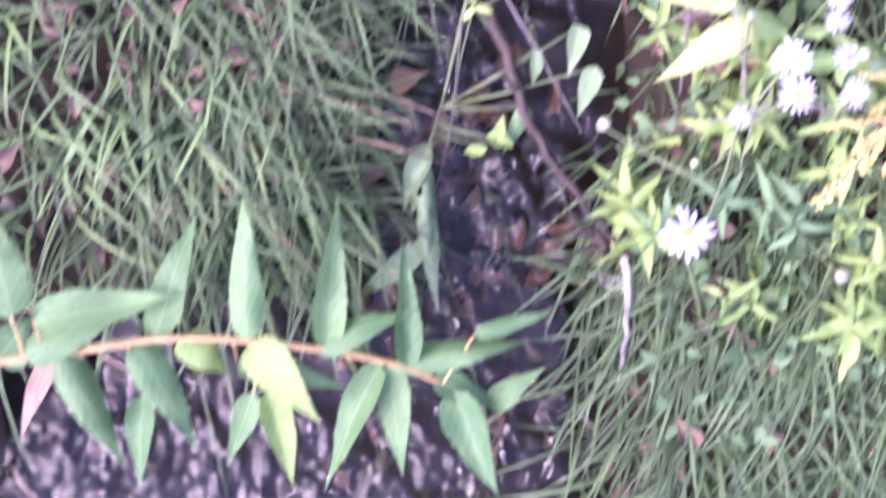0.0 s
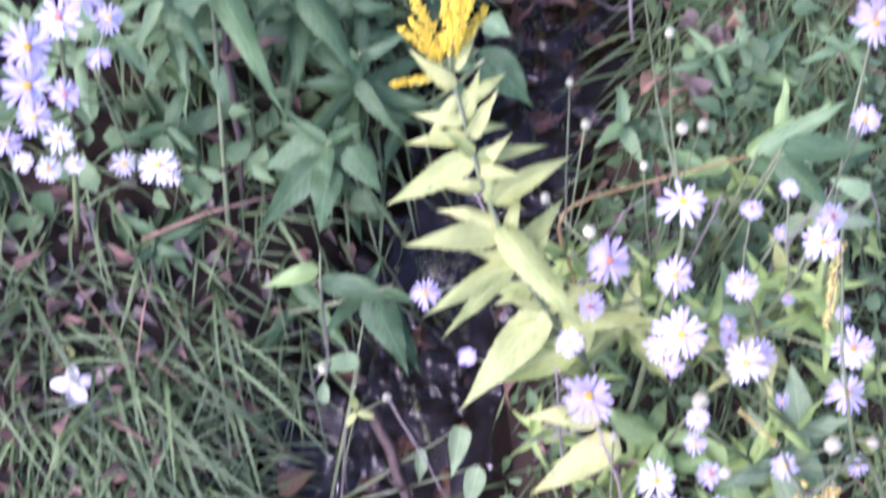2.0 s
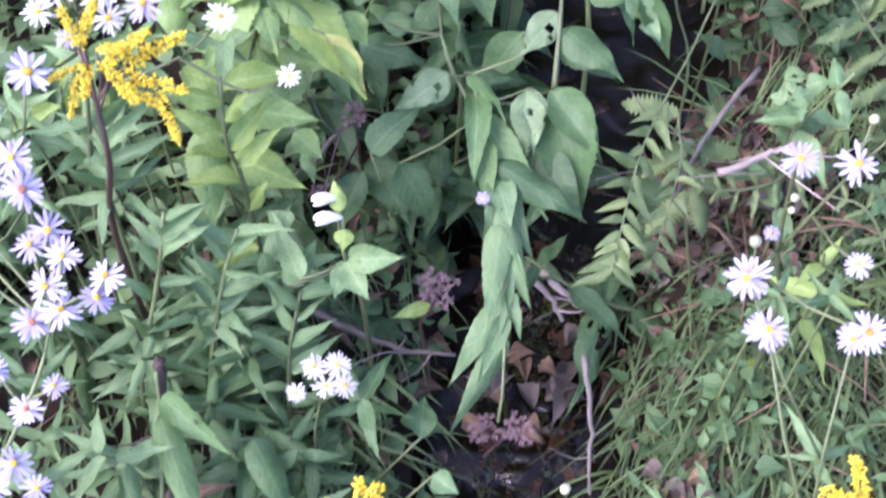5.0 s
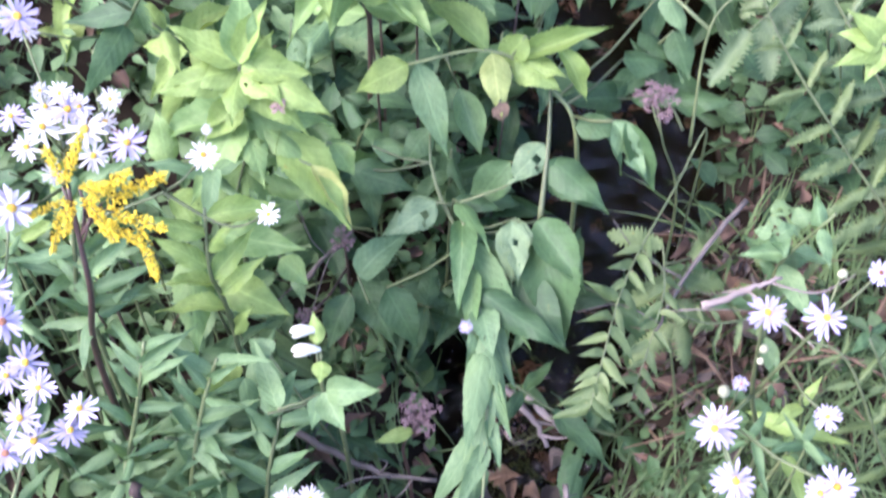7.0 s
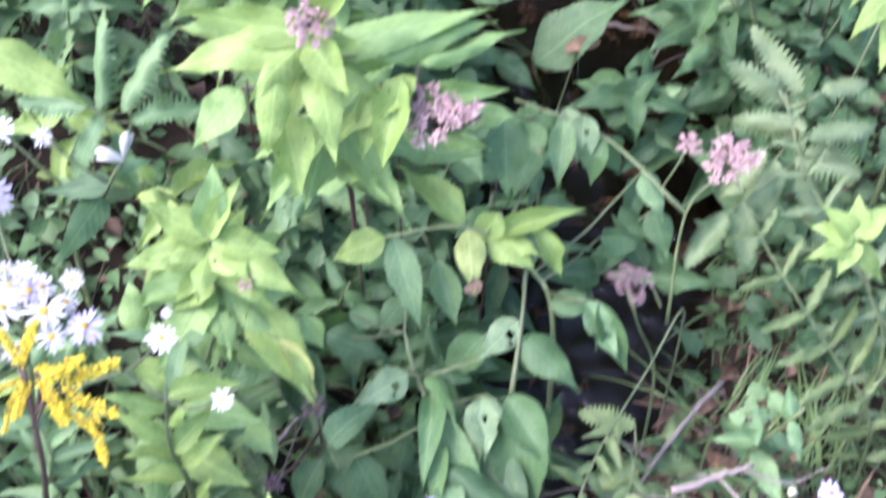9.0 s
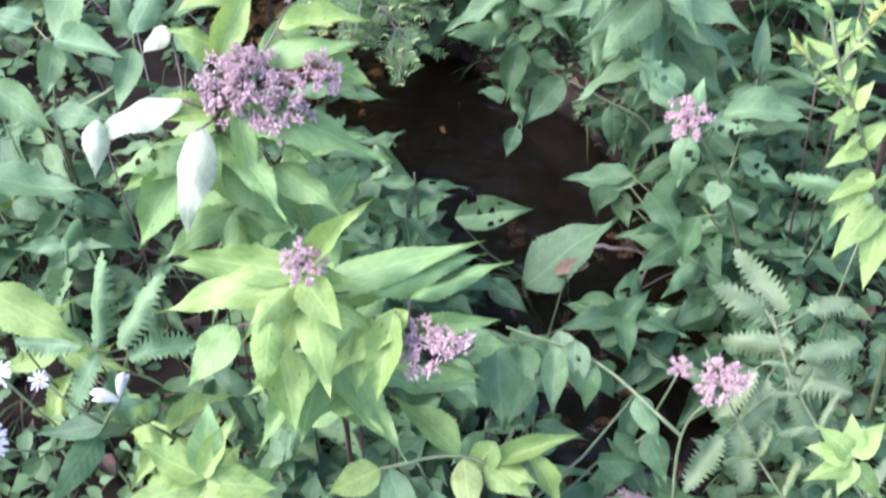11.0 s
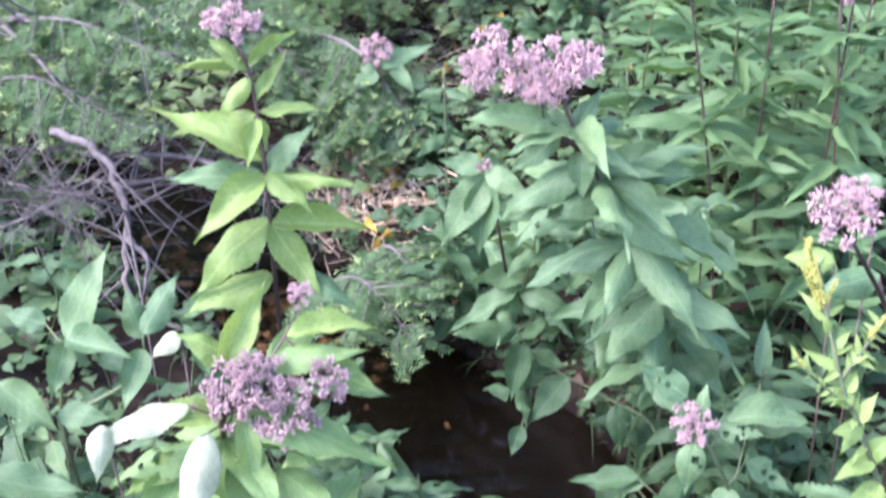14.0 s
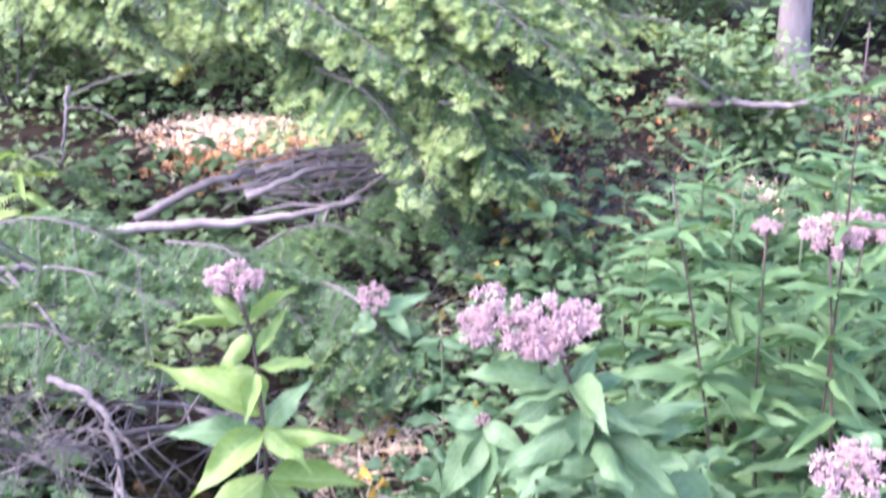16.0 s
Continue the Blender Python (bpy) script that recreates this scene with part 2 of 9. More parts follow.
def height(x, y):
    """Ground height: a brook bed with banks, and a far bank that climbs into the wood."""
    off = abs(x - float(np.interp(y, BROOK_Y, BROOK_X))) - float(np.interp(y, BROOK_Y, BROOK_W))
    z = -0.07 + 0.14 * smooth(-0.07, 0.1, off) + 0.3 * smooth(0.05, 1.6, off)
    z += 0.12 * smooth(3.6, 5.5, y) + 0.06 * max(0.0, y - 5) + 0.02 * noise.noise((x * 6, y * 6, 0)) + 0.01 * noise.noise((x * 19, y * 19, 3))
    return z


def part(name, verts, faces, material, parent=None, label="", uvs=None, shade=True):
    me = bpy.data.meshes.new(name)
    me.from_pydata([tuple(v) for v in verts], [], [tuple(f) for f in faces])
    me.materials.append(material)
    if uvs is not None:
        layer = me.uv_layers.new(name="UVMap")
        idx = np.empty(len(me.loops), dtype=np.int32)
        me.loops.foreach_get("vertex_index", idx)
        layer.data.foreach_set("uv", np.asarray(uvs, dtype=np.float32)[idx].ravel())
    if shade:
        me.polygons.foreach_set("use_smooth", [True] * len(me.polygons))
    ob = new(name, me)
    if parent:
        ob.parent = parent
    if label:
        ob["label"] = label
    return ob


def share(name, me, parent, m, label=""):
    ob = new(name, me)
    ob.parent = parent
    ob.matrix_basis = m
    if label:
        ob["label"] = label
    return ob


def mesh_only(name, verts, faces, material, uvs=None):
    ob = part(name, verts, faces, material, None, "", uvs)
    me = ob.data
    bpy.data.objects.remove(ob)
    return me


def tube(points, radii, sides=6):
    """Vertices and faces of a tapered round rod along points, closed at both ends."""
    pts = [Vector(p) for p in points]
    verts, faces = [], []
    for i, p in enumerate(pts):
        d = (pts[min(i + 1, len(pts) - 1)] - pts[max(i - 1, 0)]).normalized()
        a = d.orthogonal().normalized() if i == 0 else (a - d * a.dot(d)).normalized()
        b = d.cross(a)
        for k in range(sides):
            w = 2 * math.pi * k / sides
            verts.append(p + radii[i] * (math.cos(w) * a + math.sin(w) * b))
    for i in range(len(pts) - 1):
        for k in range(sides):
            j = (k + 1) % sides
            faces.append((i * sides + k, i * sides + j, (i + 1) * sides + j, (i + 1) * sides + k))
    faces.append(tuple(range(sides - 1, -1, -1)))
    faces.append(tuple((len(pts) - 1) * sides + k for k in range(sides)))
    return verts, faces


def join(*pieces):
    verts, faces = [], []
    for v, f in pieces:
        o = len(verts)
        verts += v
        faces += [tuple(i + o for i in g) for g in f]
    return verts, faces


def curve(points, steps=6):
    """A smooth line through the given points."""
    p = [Vector(q) for q in points]
    if len(p) < 3:
        return [p[0].lerp(p[-1], i / steps) for i in range(steps + 1)]
    p = [2 * p[0] - p[1]] + p + [2 * p[-1] - p[-2]]
    out = []
    for i in range(1, len(p) - 2):
        a, b, c, d = p[i - 1 : i + 3]
        for s in range(steps):
            t = s / steps
            out.append(0.5 * (2 * b + (c - a) * t + (2 * a - 5 * b + 4 * c - d) * t**2 + (3 * b - a - 3 * c + d) * t**3))
    return out + [p[-2]]


# ---- leaves ----
def blade(shape, arch, fold, teeth, tooth, twist=0.0, holes=0, seed=1, curl=0.0, rows=22, across=(-1.0, -0.55, 0.0, 0.55, 1.0), flat=1.0):
    """A leaf one long and one wide, from the origin along +y, arched over its chord, folded at the midrib."""
    r = random.Random(seed)
    n = len(across)
    verts, uvs, faces = [], [], []
    for i in range(rows + 1):
        v = i / rows
        half = 0.5 * shape(v)
        for k, a in enumerate(across):
            edge = 1.0 + (tooth * ((v * teeth) % 1.0 - 0.5) + 0.03 * r.uniform(-1, 1) if abs(a) == 1 else 0.0)
            x = a * half * edge
            z = arch * 4 * v * (1 - v) + flat * (fold * abs(x) + curl * x * x * 4 + 0.035 * a * a * math.sin(17 * v + 2.2 * a + 1.7 * seed)) + 0.02 * math.sin(9 * v + seed)
            w = twist * v
            verts.append((x * math.cos(w), v, z + x * math.sin(w)))
            uvs.append((0.5 + 0.5 * a * (0.2 + 0.8 * half * 2), v))
    for i in range(rows):
        for k in range(n - 1):
            faces.append((i * n + k, i * n + k + 1, (i + 1) * n + k + 1, (i + 1) * n + k))
    for _ in range(holes):
        cy, cx, rr = r.uniform(0.2, 0.85), r.uniform(-0.5, 0.5), r.uniform(0.02, 0.07)
        faces = [f for f in faces if math.hypot(sum(verts[q][1] for q in f) / 4 - cy, 0.5 * (sum(verts[q][0] for q in f) / 4 - cx)) > rr]
    return verts, faces, uvs


def taper(v, a, b):
    """Leaf outline: widest at a / (a + b), pointed towards the tip."""
    top = a / (a + b)
    return max(0.012, v**a * (1 - v) ** b / (top**a * (1 - top) ** b))


def ovate(v):
    return taper(v, 0.78, 1.6)


def lance(v):
    return taper(v, 0.42, 1.35)


def oblong(v):
    return taper(v, 0.5, 0.6)


LEAVES = {}


def leaf_mesh(kind, colour, n):
    key = (kind, colour, n)
    if key not in LEAVES:
        shape, teeth, tooth, rows = dict(ov=(ovate, 19, 0.13, 38), la=(lance, 11, 0.12, 22), ob=(oblong, 4, 0.02, 14), ho=(ovate, 20, 0.1, 40), fe=(oblong, 13, 0.8, 52))[kind]
        arch, fold, twist, curl = ((0.05, 0.1, 0.0, 0.0), (0.1, 0.18, 0.25, -0.25), (0.16, 0.1, -0.35, 0.25), (-0.03, 0.22, 0.2, 0.0), (0.18, 0.15, 0.15, -0.35), (0.08, 0.28, -0.2, 0.2), (0.12, 0.05, 0.4, -0.4))[n % 7]
        arch, twist, curl = arch * 0.6, twist * 0.6, curl * 0.6
        fine = [k / 6 - 1 for k in range(13)] if kind == "ho" else (-1.0, -0.55, 0.0, 0.55, 1.0)
        v, f, u = blade(shape, arch, fold, teeth, tooth, twist, 3 + n if kind == "ho" else 0, n + 3, curl, rows, fine, 0.4 if kind in ("la", "ob") else 0.8)
        LEAVES[key] = mesh_only("leaf", v, f, M[colour], u)
    return LEAVES[key]


def leaf_pose(base, tip, width, roll=0.0, up=(0, -0.35, 1)):
    base, tip = Vector(base), Vector(tip)
    y = tip - base
    long = y.length
    y.normalize()
    z = Vector(up) - y * Vector(up).dot(y)
    z = z.normalized() if z.length > 0.05 else y.orthogonal()
    z.rotate(Matrix.Rotation(radians(roll), 3, y))
    x = y.cross(z)
    return Matrix(((x.x * width, y.x * long, z.x * long, base.x), (x.y * width, y.y * long, z.y * long, base.y), (x.z * width, y.z * long, z.z * long, base.z), (0, 0, 0, 1)))


# ---- flowers ----
def aster_meshes(rays, ray, disc_material, seed):
    r = random.Random(seed)
    verts, faces = [], []
    for i in range(rays):
        w = 2 * math.pi * (i + r.uniform(-0.3, 0.3)) / rays
        c, s, long, lift = math.cos(w), math.sin(w), r.uniform(0.72, 1.0), r.uniform(-0.45, 0.2)
        o = len(verts)
        for d, wide, z in ((0.14, 0.045, 0.02), (0.45, 0.078, 0.5 * lift + 0.03), (0.8, 0.084, lift * 0.8), (1.0, 0.03, lift * 0.7)):
            for side in (-1, 1):
                x, y = d * long, side * wide
                verts.append((0.5 * (c * x - s * y), 0.5 * (s * x + c * y), 0.5 * (z + 0.012 * (i % 3))))
        faces += [(o + 2 * k, o + 2 * k + 2, o + 2 * k + 3, o + 2 * k + 1) for k in range(3)]
    rings = ((0.0, 0.16), (0.1, 0.15), (0.15, 0.09), (0.13, 0.0))
    dv = [(0.5 * q * 1.15 * math.cos(a * math.pi / 5), 0.5 * q * 1.15 * math.sin(a * math.pi / 5), 0.5 * z + 0.012) for q, z in rings for a in range(10)]
    df = [(i * 10 + a, (i + 1) * 10 + a, (i + 1) * 10 + (a + 1) % 10, i * 10 + (a + 1) % 10) for i in range(3) for a in range(10)] + [tuple(range(10))]
    return mesh_only("flower", verts, faces, ray), mesh_only("disc", dv, df, disc_material)


ASTERS = [aster_meshes(n, M["ray"], M[d], n) for n, d in ((16, "disc"), (18, "disc"), (19, "brown_disc"), (14, "disc"))]
WHITES = [aster_meshes(n, M["white"], M["disc"], n) for n in (15, 18)]


def bit(seed, long, wide, fat=3):
    """A small tapered floret, closed, along +z."""
    return tube([(0, 0, 0), (0, 0, long * 0.6), (0, 0, long)], [wide * 0.6, wide, wide * 0.3], fat)


def moved(piece, m):
    return [m @ Vector(v) for v in piece[0]], piece[1]


def pink_mesh(seed, count=900, colour="pink"):
    """A domed cluster one wide of many fluffy pink florets on branching stalks."""
    r = random.Random(seed)
    florets, stalks = [], []
    lobes = []
    for k in range(24):
        d, w = 0.43 * math.sqrt((k + 0.5) / 24), 2.4 * k + r.uniform(-0.3, 0.3)
        lobes.append((d * math.cos(w) + r.uniform(-0.05, 0.05), d * math.sin(w) + r.uniform(-0.05, 0.05), 0.12 - 0.9 * d * d + r.uniform(-0.1, 0.1)))
    for lx, ly, lz in lobes:
        stalks.append(tube([(0, 0, -0.3), (lx * 0.6, ly * 0.6, -0.12), (lx, ly, lz - 0.02)], [0.012, 0.01, 0.008], 4))
        wide = r.uniform(0.05, 0.088)
        for _ in range(count // 24):
            d = Vector((r.gauss(0, 1), r.gauss(0, 1), r.gauss(0.35, 0.9))).normalized()
            m = Matrix.Translation(Vector((lx, ly, lz)) + d * r.uniform(0.005, wide)) @ d.to_track_quat("Z", "Y").to_matrix().to_4x4()
            florets.append(moved(bit(0, r.uniform(0.035, 0.08), r.uniform(0.01, 0.019)), m))
    return mesh_only("flower_cluster", *join(*florets), M[colour]), mesh_only("cluster_stalk", *join(*stalks), M["darkstem"])


PINKS = [pink_mesh(s) for s in (1, 2, 3)]
FADES = [pink_mesh(s, 760, "fade") for s in (7, 8, 9)]
DRIES = [pink_mesh(s, 620, "drypink") for s in (4, 5, 6)]


def spike_mesh(seed, colour="yellow", fat=1.0):
    """One arching goldenrod arm, one long, set with small yellow heads."""
    r = random.Random(seed)
    line = curve([(0, 0, 0), (0.03, 0.02, 0.5), (0.1, 0.03, 1.0)], 8)
    heads = []
    for i in range(175):
        t = 0.12 + 0.88 * r.random()
        p = line[0].lerp(line[-1], t) + Vector((0.0, 0.0, 0.0))
        d = Vector((r.gauss(0, 1), r.gauss(0, 1), r.gauss(0.5, 0.6))).normalized()
        m = Matrix.Translation(p + d * r.uniform(0.0, 0.085) * fat * (1.15 - 0.6 * t)) @ d.to_track_quat("Z", "Y").to_matrix().to_4x4()
        heads.append(moved(bit(0, fat * r.uniform(0.04, 0.075), fat * r.uniform(0.013, 0.023)), m))
    return mesh_only("spike", *join(*heads), M[colour]), mesh_only("spike_stalk", *tube(line, [0.014] * len(line), 5), M["stem"])


SPIKES = [spike_mesh(s) for s in (1, 2, 3)]
ARMS = [spike_mesh(s, "armgold", 0.55) for s in (7, 8, 9)]
BUDSPIKES = [spike_mesh(s, "palebud") for s in (4, 5, 6)]


def bud_mesh():
    v, f = tube([(0, 0, -0.3), (0, 0, 0.0), (0, 0, 0.3), (0, 0, 0.5)], [0.12, 0.3, 0.32, 0.12], 7)
    return mesh_only("bud", v, f, M["budgreen"])


BUD = bud_mesh()


def hood_mesh():
    """A two-lipped tubular flower, one long, along +y."""
    up = tube(curve([(0, 0, 0), (0, 0.25, 0.03), (0, 0.6, 0.09), (0, 0.85, 0.07), (0, 1.0, -0.03)], 3), [0.07, 0.09, 0.12, 0.145, 0.165, 0.18, 0.19, 0.19, 0.18, 0.16, 0.13, 0.08, 0.03], 14)
    low = tube(curve([(0, 0.3, -0.05), (0, 0.6, -0.18), (0, 0.85, -0.34)], 4), [0.09, 0.11, 0.12, 0.125, 0.12, 0.11, 0.09, 0.06, 0.02], 12)
    return mesh_only("flower", *join(up, low), M["cream"])


HOOD = hood_mesh()


class Plant:
    """One rooted plant: its stems reach the ground; leaves hang on the stems by short stalks."""

    def __init__(self, name, label, group="", bark="stem"):
        self.ob = tagged(new(name), label, "plant", group)
        self.bark, self.lines, self.leaves, self.heads = M[bark], [], [], []
        self.first = None

    def stem(self, *points, r=0.003, root=True):
        pts = [Vector(p) for p in points]
        if self.first is None:
            self.first = pts[0]
        if root:
            p, q = pts[0], pts[min(1, len(pts) - 1)]
            lean = (p - q) * Vector((1, 1, 0))
            foot = p + lean * 0.3 if len(pts) > 1 else p.copy()
            foot.z = height(foot.x, foot.y) - 0.02
            if p.z - foot.z > 0.02:
                pts = [foot] + pts
        self.lines.append((curve(pts, 5), r))
        return self

    def leaf(self, kind, colour, base, tip, width, roll=0.0):
        base, tip = Vector(base), Vector(tip)
        if kind in ("ov", "ho"):
            width = min(width, 0.34 * (tip - base).length + 0.013)
        self.leaves.append((kind, colour, base, tip, width, roll))
        return self

    def whorl(self, colour, n, at, long, width, drop, seed):
        """Leaves spreading all round one joint of the stem, tips drooping."""
        q = random.Random(seed)
        w = q.uniform(0, 6.3)
        for _ in range(n):
            w += 2 * math.pi / n * q.uniform(0.75, 1.25)
            m = long * q.uniform(0.8, 1.1)
            d = Vector((math.cos(w), math.sin(w), -drop + q.uniform(-0.25, 0.25))).normalized()
            self.leaves.append(("ov" if q.random() > 0.2 else "ho", colour, Vector(at) + d * 0.004, Vector(at) + d * m, m * width * q.uniform(0.85, 1.15), q.uniform(-20, 20)))
        return self

    def head(self, kind, at, size, way=(0, -0.2, 1), n=0):
        self.heads.append((kind, Vector(at), size, Vector(way), n))
        return self

    def tuft(self, kind, colour, n, at, radius, long, width, seed):
        """Leaves set loosely round a place."""
        q = random.Random(seed)
        for _ in range(max(2, n // 5)):
            b = Vector(at) + Vector((q.gauss(0, 0.5), q.gauss(0, 0.5), q.gauss(0, 0.2))) * radius
            low = b + Vector((q.uniform(-0.02, 0.02), q.uniform(0, 0.03), -long * 1.2))
            dry = height(low.x, low.y) > 0.02 or not self.lines
            if not dry:
                low = low.lerp(self.near(low), 0.85)
            self.stem(low, b, r=0.0017, root=dry)
            w = q.uniform(0, 6.3)
            for k in range(5):
                w += 2.4
                m = long * q.uniform(0.7, 1.2)
                d = Vector((math.cos(w), math.sin(w), q.uniform(-0.5, 0.45)))
                c = b.lerp(low, 0.16 * k)
                self.leaves.append((kind, colour, c, c + d.normalized() * m, m * min(width, 0.36) * q.uniform(0.85, 1.15), q.uniform(-30, 30)))
        return self

    def along(self, kind, colour, n, long, width, seed, start=0.15):
        """Alternate leaves along the last stem."""
        q = random.Random(seed)
        line = self.lines[-1][0]
        for k in range(n):
            t = (start + (1 - start) * (k + 0.5) / n) * (len(line) - 1)
            i = min(len(line) - 2, int(t))
            c, d = line[i].lerp(line[i + 1], t - i), (line[i + 1] - line[i]).normalized()
            s1 = d.cross(Vector((0.1, -0.5, 1))).normalized() * (1 if k % 2 else -1)
            m = long * q.uniform(0.75, 1.15)
            e = (s1 * q.uniform(0.5, 1.0) + d * q.uniform(0.2, 1.0) + Vector((q.uniform(-0.3, 0.3), q.uniform(-0.3, 0.3), q.uniform(-0.5, 0.3)))).normalized()
            self.leaves.append((kind, colour, c, c + e * m, m * width, q.uniform(-25, 25)))
        return self

    def frond(self, colour, pairs, long, seed, tilt=0.0):
        """Opposite lobed leaflets along the last stem, longest below the middle, shrinking to the tip."""
        q = random.Random(seed)
        line = self.lines[-1][0]
        for k in range(pairs):
            t = 0.14 + 0.86 * k / pairs
            i = min(len(line) - 2, int(t * (len(line) - 1)))
            c = line[i].lerp(line[i + 1], t * (len(line) - 1) - i)
            d = (line[i + 1] - line[i]).normalized()
            side = d.cross(Vector((tilt, -0.5, 1))).normalized()
            m = long * (0.55 + 0.45 * min(1.0, t / 0.35)) * (1.0 if t < 0.35 else 1.0 - 0.85 * (t - 0.35) / 0.65)
            for sg in (-1, 1):
                e = (side * sg + d * (0.25 + 0.4 * t) + Vector((0, 0, q.uniform(-0.3, 0.05)))).normalized() * m * q.uniform(0.88, 1.08)
                self.leaves.append(("fe", colour, c, c + e, max(0.005, 0.23 * m), q.uniform(-12, 12)))
        return self

    def near(self, p):
        """The closest point of any stem."""
        best = None
        for line, _ in self.lines:
            for a, b in zip(line, line[1:] or line):
                d = b - a
                t = min(1.0, max(0.0, (p - a).dot(d) / max(1e-9, d.length_squared)))
                q = a + d * t
                if best is None or (q - p).length_squared < (best - p).length_squared:
                    best = q
        return best

    def done(self):
        if not self.lines and self.leaves:
            self.stem(self.leaves[0][2])
        links = []
        for i, (form, colour, base, *rest) in enumerate(self.leaves):
            q = self.near(base)
            if (q - base).length < 0.034 and form in ("la", "ov") and (rest[0] - q).length > 0.03:
                self.leaves[i] = (form, colour, base.lerp(q, 0.92), *rest)
                continue
            if (q - base).length > 0.016:
                if (q - base).length > 0.09:
                    low = base.lerp(q, 0.35)
                    low.z = height(low.x, low.y) - 0.01
                    if low.z > 0.01:
                        q = low
                links.append((q, base, 0.0012))
        for kind, at, size, way, _ in self.heads:
            foot = at - way.normalized() * size * {"pink": 0.3, "dry": 0.3, "fade": 0.3, "spike": 0.0, "arm": 0.0, "budspike": 0.0}.get(kind, 0.02)
            q = self.near(foot - Vector((0, 0, 0.03)))
            if (q - foot).length > 0.003:
                links.append((q, foot, 0.0008 if size < 0.02 else 0.0012))
        o = self.first if self.first is not None else self.leaves[0][2]
        foot = Vector((o.x, o.y, height(o.x, o.y)))
        self.ob.location = foot
        back = Matrix.Translation(-foot)
        for line, r in self.lines:
            n = len(line)
            v, f = tube(line, [r * (1 - 0.55 * i / n) for i in range(n)])
            part("stem", [Vector(p) - foot for p in v], f, self.bark, self.ob)
        for a, b, r in links:
            mid = (a + b) / 2 + Vector((0, 0, -0.1 * Vector((a.x - b.x, a.y - b.y, 0)).length))
            v, f = tube([a, mid, b], [r * 1.3, r, r], 4)
            part("stalk", [Vector(p) - foot for p in v], f, self.bark, self.ob)
        for i, (kind, colour, base, tip, width, roll) in enumerate(self.leaves):
            share("leaf", leaf_mesh(kind, colour, (i * 5 + len(self.leaves)) % 7), self.ob, back @ leaf_pose(base, tip, width, roll))
        for i, (kind, at, size, way, n) in enumerate(self.heads):
            turn = way.to_track_quat("Z", "Y").to_matrix().to_4x4() @ Matrix.Rotation(i * 1.7, 4, "Z")
            m = back @ Matrix.Translation(at) @ turn @ Matrix.Scale(size, 4)
            if kind in ("aster", "white"):
                rays, disc = (ASTERS if kind == "aster" else WHITES)[n % (4 if kind == "aster" else 2)]
                share("disc", disc, share("flower", rays, self.ob, m), Matrix.Identity(4))
            elif kind in ("pink", "dry", "fade"):
                top, stalk = {"pink": PINKS, "dry": DRIES, "fade": FADES}[kind][n % 3]
                share("stalk", stalk, share("inflorescence", top, self.ob, m), Matrix.Identity(4))["kind"] = "stuff"
            elif kind in ("spike", "arm", "budspike"):
                top, stalk = {"spike": SPIKES, "arm": ARMS, "budspike": BUDSPIKES}[kind][n % 3]
                share("stalk", stalk, share("spike", top, self.ob, m), Matrix.Identity(4))
            elif kind == "bud":
                share("bud", BUD, self.ob, m)
            elif kind == "hood":
                share("flower", HOOD, self.ob, back @ Matrix.Translation(at) @ way.to_track_quat("Y", "Z").to_matrix().to_4x4() @ Matrix.Scale(size, 4))
        return self.ob


def rnd_dir(r, w):
    return Vector((math.cos(w), math.sin(w), 0))


def whorled(name, label, group, foot, top, nodes, size, width, kind="ov", colour="mid", bark="stem", each=2, head=None, seed=1, droop=0.4, r=0.003):
    """A leafy plant with pairs or whorls of leaves up its stem, smaller towards the top."""
    q = random.Random(seed)
    width *= 0.84 if kind == "la" else 0.92
    x, y = foot[:2]
    away = 0.0
    while height(x + away, y) < 0.02 and abs(away) < 0.6:
        away = -away if away > 0 else 0.02 - away
    x += away
    a, b = Vector((x, y, height(x, y))), Vector(top)
    p = Plant(name, label, group, bark)
    bow = Vector((q.uniform(-0.03, 0.03), q.uniform(-0.03, 0.03), 0))
    p.stem(a, a.lerp(b, 0.5) + bow, b, r=r)
    line = p.lines[0][0]
    w = q.uniform(0, 6)
    for i in range(nodes):
        t = 0.25 + 0.73 * i / max(1, nodes - 1)
        at = line[min(len(line) - 1, int(t * (len(line) - 1)))]
        w += math.pi / each + q.uniform(-0.3, 0.3)
        for k in range(each):
            d = rnd_dir(q, w + 2 * math.pi * k / each + q.uniform(-0.25, 0.25))
            long = size * (0.55 + 0.45 * math.sin(math.pi * min(1, t * 0.9 + 0.1))) * q.uniform(0.8, 1.15)
            if kind == "la":
                drop = 0.4 * t - 0.3 + q.uniform(-0.4, 0.3)
            else:
                drop = 0.25 * (t - 0.2) - droop + q.uniform(-0.25, 0.2)
            tip = at + d * long * math.cos(droop) + Vector((0, 0, long * drop))
            p.leaf(kind if q.random() > 0.12 or kind != "ov" else "ho", colour, at + d * 0.002, tip, long * width * q.uniform(0.85, 1.15), q.uniform(-25, 25))
    if head:
        p.head(head[0], b + Vector((0, 0, 0.3 * head[1] if head[0] == "pink" else 0.0)), head[1], n=seed)
    return p.done()


# ---- ground and water ----
def grid(xs, ys, z):
    verts = [(x, y, z(x, y)) for y in ys for x in xs]
    w = len(xs)
    return verts, [(j * w + i, j * w + i + 1, (j + 1) * w + i + 1, (j + 1) * w + i) for j in range(len(ys) - 1) for i in range(w - 1)]


def spread(a, b, step, far):
    near = list(np.arange(a, b + 1e-6, step))
    out, s = [], step
    lo, hi = near[0], near[-1]
    while hi < far:
        s *= 1.5
        lo, hi = lo - s, hi + s
        near = [lo] + near + [hi]
    return near


